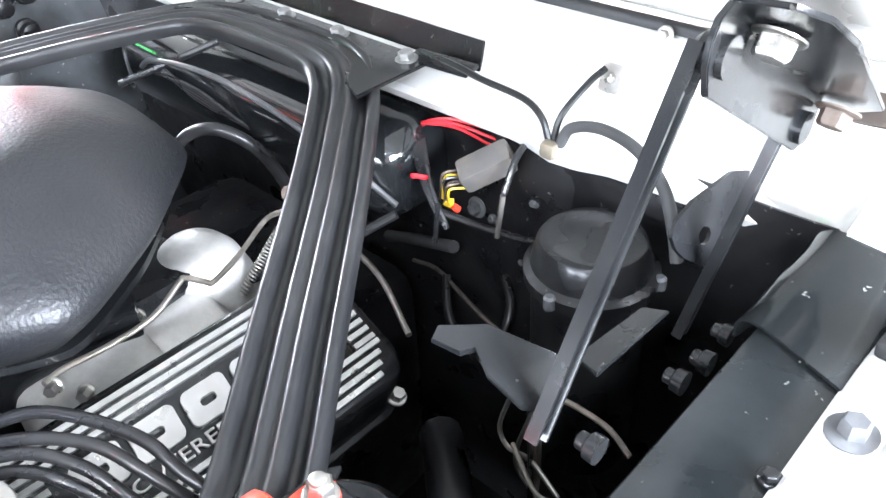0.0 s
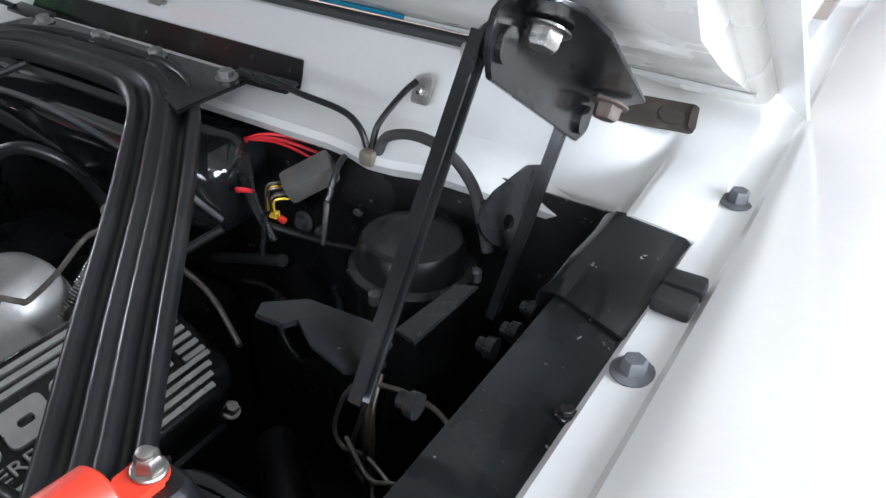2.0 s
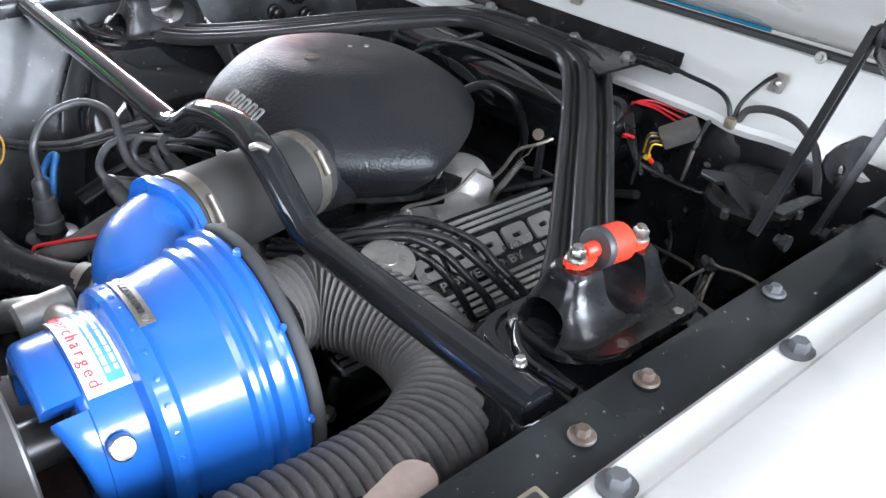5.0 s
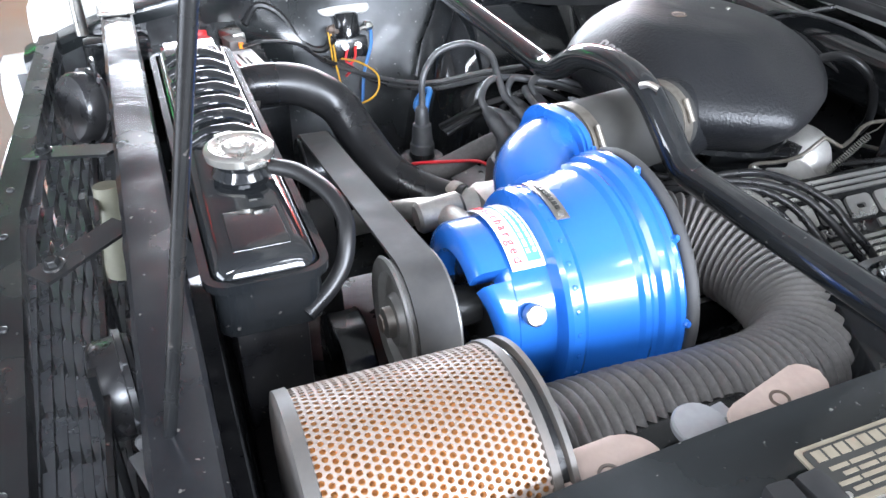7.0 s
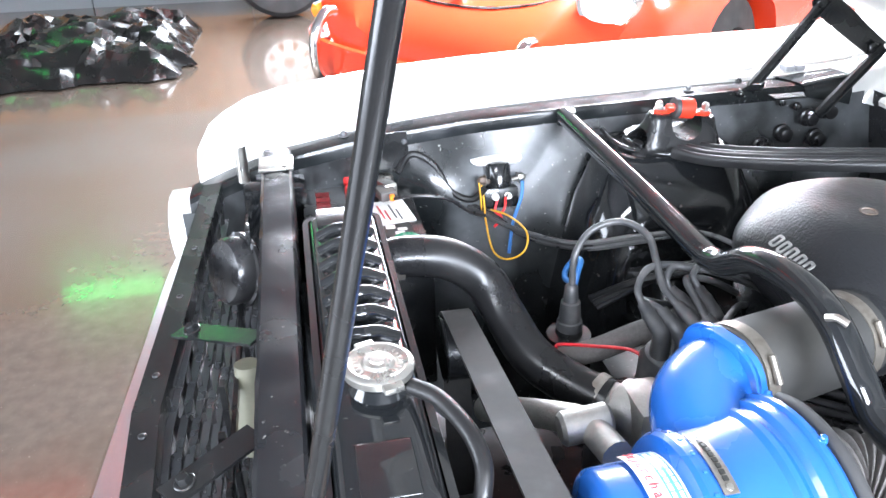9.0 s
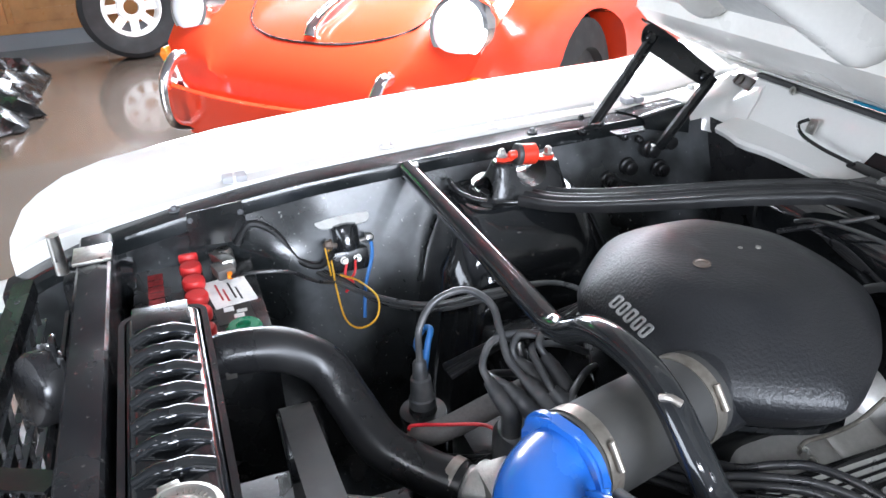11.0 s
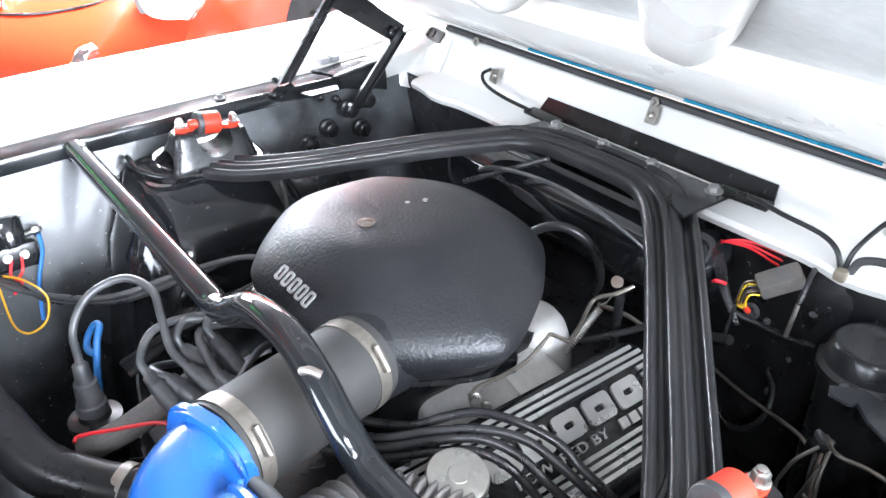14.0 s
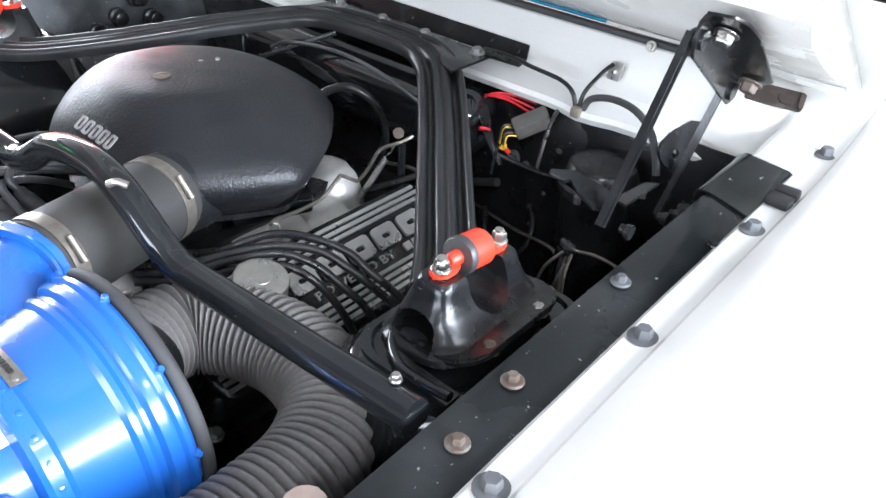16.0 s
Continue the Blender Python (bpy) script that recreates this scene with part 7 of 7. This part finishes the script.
for y, z in ((-0.114, 0.705), (-0.165, 0.665)):
    bolt("apron_bolt", (-0.538, y, z), (1, 0, 0.1), M_BOLTGREY, "dark flange bolt in the inner wing", 0.0085, 0.009, 1.6, "inner wing bolts")
for s in (-1,):
    for k, (y, z) in enumerate(((0.347, 0.785), (0.275, 0.745), (0.312, 0.775), (0.335, 0.735), (0.235, 0.725))):
        bm = B()
        lathe(bm, (0, 0, 0), (-s, 0, 0), [(0, 0.0165), (0.006, 0.016), (0.008, 0.0125), (0.02, 0.012), (0.022, 0.009)], 22)
        g = solid("rubber_plug", bm, M_RUBBER, "round black rubber plug in the sheet metal", "rubber plug", "rubber plugs")
        g.location = (0.525 * s if y < 0.3 else 0.515 * s, y, z)

# ---------- firewall fittings ----------
can = thing("vent_canister", (0.393, 0.386, 0.54), "round black lidded canister by the firewall", "canister")
bm = B()
lathe(bm, (0.393, 0.386, 0.542), (0, 0, 1), [(0, 0.045), (0.185, 0.0465), (0.19, 0.0525), (0.2, 0.053), (0.204, 0.0475), (0.222, 0.0435), (0.2265, 0.0405), (0.2275, 0.037), (0.2265, 0.034), (0.227, 0.001)], 48)
part("body", bm, M_CAST, can)
for a in (20, 150, 270):
    bm = B()
    lathe(bm, (0.393 + 0.053 * math.cos(radians(a)), 0.386 + 0.053 * math.sin(radians(a)), 0.734), (0, 0, 1), [(0, 0.005), (0.009, 0.005), (0.011, 0.003)], 10)
    part("screw", bm, M_BOLTGREY, can)
bm = B()
box(bm, (0.375, 0.452, 0.76), (0.12, 0.02, 0.06), bevel=0.01)
solid("firewall_boss", bm, M_FLATBLACK, "raised black pressing behind the canister", "panel")

con = thing("wiring_connector", (0.25, 0.43, 0.74), "grey multi-way plug with frayed coloured wires", "connector")
m = pose(0.266, 0.41, 0.772, 18, -26, 44)
bm = B()
box(bm, (0, 0, 0), (0.05, 0.026, 0.022), bevel=0.005)
bmesh.ops.transform(bm, matrix=m, verts=bm.verts)
part("shell", bm, M_GREYPART, con)
for k in range(7):
    a = m @ Vector((-0.024, -0.009 + 0.003 * k, 0.004 * ((k % 3) - 1)))
    bm = B()
    tube(bm, [a, a + Vector((-0.006, -0.014, 0.002 - 0.002 * (k % 2))), Vector((0.2425 - 0.002 * k, 0.386, 0.735 + 0.003 * (k % 3)))], 0.0011, 6, 5)
    part("wire_tail", bm, (M_YELLOW, M_RUST, M_WIRE, M_GREYPART)[k % 4], con)
for k, (x, z) in enumerate(((0.24, 0.735), (0.236, 0.731), (0.244, 0.728))):
    bm = B()
    box(bm, (x, 0.389 + 0.002 * k, z), (0.008, 0.006, 0.0045), (10, 20 * k, 30), 0.0012)
    part("terminal", bm, (M_YELLOW, M_YELLOW, M_RED)[k], con)
for k in range(3):
    lead("red_wire", [(0.17, 0.435, 0.765 + 0.004 * k), (0.182, 0.42, 0.782), (0.205, 0.43 + 0.004 * k, 0.789 - 0.006 * k), (0.236, 0.448, 0.782 - 0.008 * k), (0.25, 0.452, 0.780 - 0.009 * k)], 0.0016, M_REDWIRE, "bright red wires below the cowl", "wire", "red cowl wires")
for k in range(5):
    lead("loom_wire", [(0.165 + 0.003 * k, 0.43, 0.77), (0.178, 0.41 + 0.003 * k, 0.768), (0.192 + 0.003 * k, 0.398, 0.757), (0.212 + 0.002 * k, 0.388, 0.738), (0.23 + 0.003 * k, 0.382, 0.722 - 0.003 * k)], 0.003, M_WIRE, "black taped wiring loom", "wire", "loom wires")
lead("red_band", [(0.20, 0.384, 0.748), (0.207, 0.378, 0.755), (0.214, 0.386, 0.752), (0.207, 0.394, 0.746), (0.2, 0.386, 0.748)], 0.0022, M_REDWIRE, "red wire tie round the loom", "cable tie")
for k, p in enumerate(((0.30, 0.383, 0.745), (0.235, 0.372, 0.715))):
    bm = B()
    cyl(bm, Vector(p) - Vector((0, 0, 0.018)), Vector(p) + Vector((0.002, 0.006, 0.022)), 0.0025, seg=10)
    solid("wire_end", bm, M_GREYPART if k == 0 else M_WIRE, "loose capped wire end hanging down", "wire end")
lead("loom_wire", [(0.302, 0.39, 0.768), (0.298, 0.41, 0.79), (0.285, 0.44, 0.79), (0.26, 0.45, 0.785)], 0.003, M_WIRE, "black taped wiring loom", "wire", "loom wires")

# cowl cables
lead("vent_cable", [(0.15, 0.452, 0.832), (0.2, 0.44, 0.838), (0.24, 0.435, 0.836), (0.285, 0.435, 0.832), (0.308, 0.43, 0.824), (0.318, 0.428, 0.806)], 0.003, M_RUBBER, "thin black cable clipped along the cowl", "cable")
lead("vent_cable", [(0.322, 0.428, 0.806), (0.324, 0.435, 0.828), (0.33, 0.462, 0.848), (0.336, 0.476, 0.857)], 0.0029, M_RUBBER, "short black cable up to a tab", "cable")
lead("washer_hose", [(0.328, 0.428, 0.806), (0.336, 0.432, 0.822), (0.365, 0.43, 0.832), (0.405, 0.415, 0.835), (0.437, 0.4, 0.823), (0.455, 0.388, 0.8), (0.462, 0.385, 0.78)], 0.0046, M_SEAL, "grey rubber washer hose over the cowl edge", "hose", seg=12)
bm = B()
box(bm, (0.323, 0.422, 0.803), (0.014, 0.012, 0.014), bevel=0.004)
solid("cable_clip", bm, M_BRASSY, "small cream cable clip on the cowl edge", "clip")
lead("vent_cable", [(-0.2, 0.452, 0.829), (-0.26, 0.45, 0.834), (-0.31, 0.455, 0.84), (-0.338, 0.47, 0.848), (-0.332, 0.484, 0.856)], 0.003, M_RUBBER, "thin black cable clipped along the cowl", "cable")
for s in (-1, 1):
    bm = B()
    box(bm, (0.175 * s, 0.455, 0.8265), (0.07, 0.02, 0.004), (8, 0, 4 * s), 0.001)
    solid("cable_guide", bm, M_RUBBER, "flat black rubber cable guide", "cable guide", "cable guides")

# hoses behind the plenum
lead("heater_hose", [(0.005, 0.255, 0.76), (0.025, 0.27, 0.782), (0.053, 0.284, 0.79), (0.074, 0.305, 0.77), (0.078, 0.322, 0.735), (0.07, 0.335, 0.70), (0.055, 0.342, 0.675)], 0.006, M_RUBBER, "black rubber heater hose behind the plenum", "hose", seg=14)
lead("bowden_cable", [(-0.17, 0.33, 0.775), (-0.125, 0.32, 0.797), (-0.05, 0.318, 0.812), (0.02, 0.322, 0.812), (0.09, 0.33, 0.796), (0.15, 0.345, 0.765), (0.19, 0.37, 0.72)], 0.003, M_GREYWIRE, "grey control cable arching behind the plenum", "cable")
lead("bowden_cable", [(-0.17, 0.30, 0.765), (-0.12, 0.34, 0.79), (-0.08, 0.38, 0.81)], 0.004, M_WIRE, "black control cable behind the plenum", "cable")
for k in range(4):
    lead("loom_wire", [(-0.15, 0.33 + 0.004 * k, 0.775), (-0.09, 0.345, 0.765 - 0.004 * k), (-0.03, 0.36, 0.735), (0.03, 0.385, 0.715 - 0.003 * k), (0.1, 0.41, 0.715), (0.16, 0.43, 0.73 + 0.004 * k)], 0.0025, M_WIRE, "thin black wires along the firewall", "wire", "firewall wires")
bm = B()
box(bm, (0.002, 0.388, 0.719), (0.034, 0.014, 0.012), (0, 4, 14), 0.003)
solid("bullet_connector", bm, M_REDPLASTIC, "faded red wire connector block", "connector")
bm = B()
box(bm, (0.008, 0.393, 0.729), (0.022, 0.012, 0.009), (0, 4, 14), 0.003)
solid("bullet_connector", bm, M_GREYCAP, "pale grey wire connector block", "connector")
lead("red_wire", [(0.02, 0.39, 0.72), (0.06, 0.395, 0.715), (0.1, 0.41, 0.71)], 0.002, M_REDWIRE, "thin red wire from the connector")
lead("dip_tube", [(0.06, 0.35, 0.655), (0.12, 0.345, 0.668), (0.2, 0.33, 0.668), (0.27, 0.3, 0.655)], 0.003, M_STEEL, "thin bare steel tube near the firewall", "pipe")
lead("oil_tube", [(0.11, 0.25, 0.665), (0.16, 0.31, 0.69), (0.2, 0.36, 0.72)], 0.0045, M_RUBBER, "black tube rising behind the valve cover", "pipe")

# right rear corner pipes
lead("brake_line", [(0.12, 0.448, 0.575), (0.165, 0.44, 0.59), (0.2144, 0.42, 0.5993), (0.26, 0.4, 0.609), (0.2945, 0.385, 0.619), (0.33, 0.366, 0.633), (0.358, 0.35, 0.643), (0.372, 0.345, 0.64)], 0.0024, M_PIPE, "pale steel brake line along the firewall", "pipe")
lead("cloth_hose", [(0.09, 0.44, 0.60), (0.13, 0.435, 0.618), (0.175, 0.424, 0.64), (0.22, 0.412, 0.662)], 0.0065, M_SEAL, "dark rubber covered hose end", "hose", seg=12)
sw = thing("pressure_switch", (0.379, 0.344, 0.586), "dark pressure switch with a grey top", "switch")
bm = B()
lathe(bm, (0.379, 0.344, 0.586), (0.1, 0, 1), [(0, 0.012), (0.05, 0.013), (0.055, 0.016), (0.075, 0.016), (0.078, 0.014)], 20)
part("body", bm, M_SATIN, sw)
bm = B()
lathe(bm, (0.3868, 0.344, 0.664), (0.1, 0, 1), [(0, 0.0125), (0.006, 0.0125), (0.008, 0.01)], 6)
part("hex_top", bm, M_BOLTGREY, sw)
lead("brake_line", [(0.388, 0.33, 0.662), (0.376, 0.315, 0.645), (0.37, 0.31, 0.627), (0.365, 0.308, 0.6), (0.377, 0.305, 0.587), (0.405, 0.3, 0.597), (0.44, 0.29, 0.59)], 0.0022, M_STEEL, "thin copper coloured brake line loop", "pipe")
lead("brake_line", [(0.403, 0.31, 0.66), (0.398, 0.3, 0.632), (0.392, 0.298, 0.605), (0.392, 0.298, 0.58), (0.413, 0.295, 0.56), (0.43, 0.28, 0.53)], 0.0022, M_ZINC, "thin bare steel brake line", "pipe")
lead("brake_line", [(0.39, 0.335, 0.675), (0.41, 0.305, 0.69), (0.427, 0.29, 0.7), (0.45, 0.288, 0.706), (0.479, 0.286, 0.706), (0.5, 0.28, 0.7)], 0.0022, M_PIPE, "thin dull steel brake line", "pipe")
lead("brake_line", [(0.41, 0.27, 0.65), (0.454, 0.24, 0.662), (0.474, 0.238, 0.671), (0.497, 0.235, 0.686), (0.51, 0.23, 0.69)], 0.002, M_PIPE, "thin dull steel brake line", "pipe")
lead("loop_hose", [(0.19, 0.43, 0.6), (0.215, 0.405, 0.575), (0.241, 0.398, 0.555), (0.267, 0.395, 0.56), (0.288, 0.4, 0.587), (0.285, 0.42, 0.615), (0.262, 0.44, 0.63)], 0.0048, M_RUBBER, "black rubber hose looped by the firewall", "hose", seg=12)
for k in range(3):
    lead("loom_wire", [(0.385 + 0.006 * k, 0.335, 0.66), (0.392 + 0.005 * k, 0.315, 0.635), (0.404 + 0.004 * k, 0.3, 0.6 - 0.01 * k), (0.42, 0.28, 0.56)], 0.0024, (M_WIRE, M_RUST, M_PIPE)[k], "frayed wires beneath the pressure switch", "wire", "switch wires")
for x, y, z in ((0.30, 0.436, 0.735), (0.33, 0.44, 0.70), (0.285, 0.44, 0.66), (0.245, 0.443, 0.69), (0.31, 0.44, 0.62)):
    bolt("firewall_screw", (x, y, z), (0, -1, 0.15), M_BOLTGREY, "small dull screw in the black firewall", 0.0034, 0.004, 1.5, "firewall screws")
lead("loom_wire", [(0.225, 0.385, 0.722), (0.25, 0.4, 0.712), (0.28, 0.42, 0.7), (0.31, 0.436, 0.695)], 0.0034, M_WIRE, "black taped wiring loom", "wire", "loom wires")
lead("loom_wire", [(0.16, 0.43, 0.76), (0.18, 0.405, 0.745), (0.17, 0.39, 0.72), (0.15, 0.385, 0.69)], 0.0026, M_WIRE, "black taped wiring loom", "wire", "loom wires")
bm = B()
tube(bm, [(0.3, 0.3, 0.55), (0.36, 0.25, 0.56), (0.42, 0.2, 0.55), (0.47, 0.12, 0.5)], 0.02, 12, 6)
solid("steering_shaft", bm, M_FLATBLACK, "dark steering shaft low in the bay", "shaft")
for x, y, z in ((0.27, 0.446, 0.6), (0.3, 0.444, 0.57), (0.22, 0.448, 0.69)):
    bolt("firewall_bolt", (x, y, z), (0, -1, 0.1), M_BOLTGREY, "dark flange bolt in the firewall", 0.007, 0.007, 1.6, "firewall bolts")

# ---------- washer bottle straps and data plate ----------
wb = thing("washer_reservoir", (0.52, -0.29, 0.7), "grey washer reservoir cap with pinkish steel straps", "reservoir")
bm = B()
box(bm, (0.505, -0.29, 0.70), (0.05, 0.14, 0.10), bevel=0.012)
part("tank", bm, M_SATIN, wb)
bm = B()
lathe(bm, (0.516, -0.292, 0.752), (0.1, 0, 1), [(0, 0.009), (0.012, 0.009), (0.013, 0.0175), (0.0145, 0.019), (0.018, 0.019), (0.0195, 0.0175), (0.02, 0.001)], 36)
capb = part("cap", bm, M_GREYCAP, wb, "grey plastic flip cap")
bm = B()
box(bm, (0.512, -0.271, 0.769), (0.013, 0.012, 0.004), (0, 0, 10), 0.0012)
part("tab", bm, M_GREYCAP, capb)
for nm, m, l, wd in (("strap", hit_frame((0.541, -0.377, 0.779), (0.1, -0.1, 1), (0, 1, 0)), 0.075, 0.048), ("strap", hit_frame((0.526, -0.238, 0.779), (0.12, 0.0, 1), (-0.26, 0.96, 0)), 0.09, 0.03)):
    bm = B()
    prism(bm, rounded(l, wd, wd * 0.48, 7), m, 0.004, 0.0012)
    st = part(nm, bm, M_BRACKET, wb, "pinkish bare steel strap")
    bm = B()
    lathe(bm, m @ Vector((0.0, 0, 0.0035)), m.to_3x3() @ Vector((0, 0, 1)), [(0, 0.0075), (0.0012, 0.0072), (0.0014, 0.0055), (0.0004, 0.005)], 18)
    part("slot", bm, M_RUST, st)

dp = thing("data_plate", (0.61, -0.236, 0.82), "black and brass engine data plate on the wing rail", "data plate")
m = hit_frame((0.6095, -0.238, 0.8205), (0.0, -0.06, 1), (0.02, 1, 0))
bm = B()
prism(bm, rounded(0.112, 0.04, 0.002), m, 0.0015)
part("plate", bm, M_BRASSY, dp)
bm = B()
prism(bm, rounded(0.106, 0.034, 0.002), m @ pose(0, 0, 0.0014), 0.0006)
part("field", bm, M_PLATEBLACK, dp)
bars("printed_bar", m @ pose(-0.003, 0.0115, 0.0018), [0.0062] * 7 + [0.005, 0.005] + [0.0062] * 3, 0.0075, 0.0018, M_BRASSY, dp, 0.0005)
for k, (w, y) in enumerate(((0.04, 0.002), (0.03, -0.003), (0.045, -0.008), (0.035, -0.013))):
    bars("printed_bar", m @ pose(-0.026, y, 0.0018), [w * 0.3, w * 0.4, w * 0.25], 0.0026, 0.0016, M_BRASSY, dp, 0.0005)
    bars("printed_bar", m @ pose(0.034, y, 0.0018), [w * 0.25, w * 0.2, w * 0.25], 0.0022, 0.0012, M_BRASSY, dp, 0.0005)
for x in (-0.05, 0.05):
    bm = B()
    lathe(bm, m @ Vector((x, -0.015, 0.0018)), (0, 0, 1), [(0, 0.0024), (0.0014, 0.002), (0.0018, 0.0006)], 10)
    part("rivet", bm, M_ZINC, dp)

# vacuum hoses in the shade beside the left cover
for k in range(3):
    lead("vacuum_hose", [(-0.19 + 0.012 * k, -0.2, 0.66), (-0.16, -0.14 + 0.01 * k, 0.70), (-0.15 - 0.01 * k, -0.05, 0.715), (-0.2, 0.05, 0.72 - 0.006 * k), (-0.24, 0.12, 0.70)], 0.006 - 0.001 * k, M_RUBBER, "black rubber vacuum hose beside the engine", "hose", "vacuum hoses")
for k in range(3):
    lead("shade_wire", [(-0.09 - 0.02 * k, -0.31, 0.62), (-0.07 - 0.02 * k, -0.26, 0.6), (-0.05, -0.2 + 0.01 * k, 0.62), (-0.06, -0.12, 0.66)], 0.003, M_WIRE, "thin black wire low by the coil", "wire", "low wires")
# Unseen dark panel, added so the gaps in the grille read as shade.
bm = B()
box(bm, (0.0, -0.735, 0.44), (1.2, 0.23, 0.012), bevel=0.003)
solid("grille_backing", bm, M_FLATBLACK, "added dark panel that blackens the gaps of the grille", "panel")
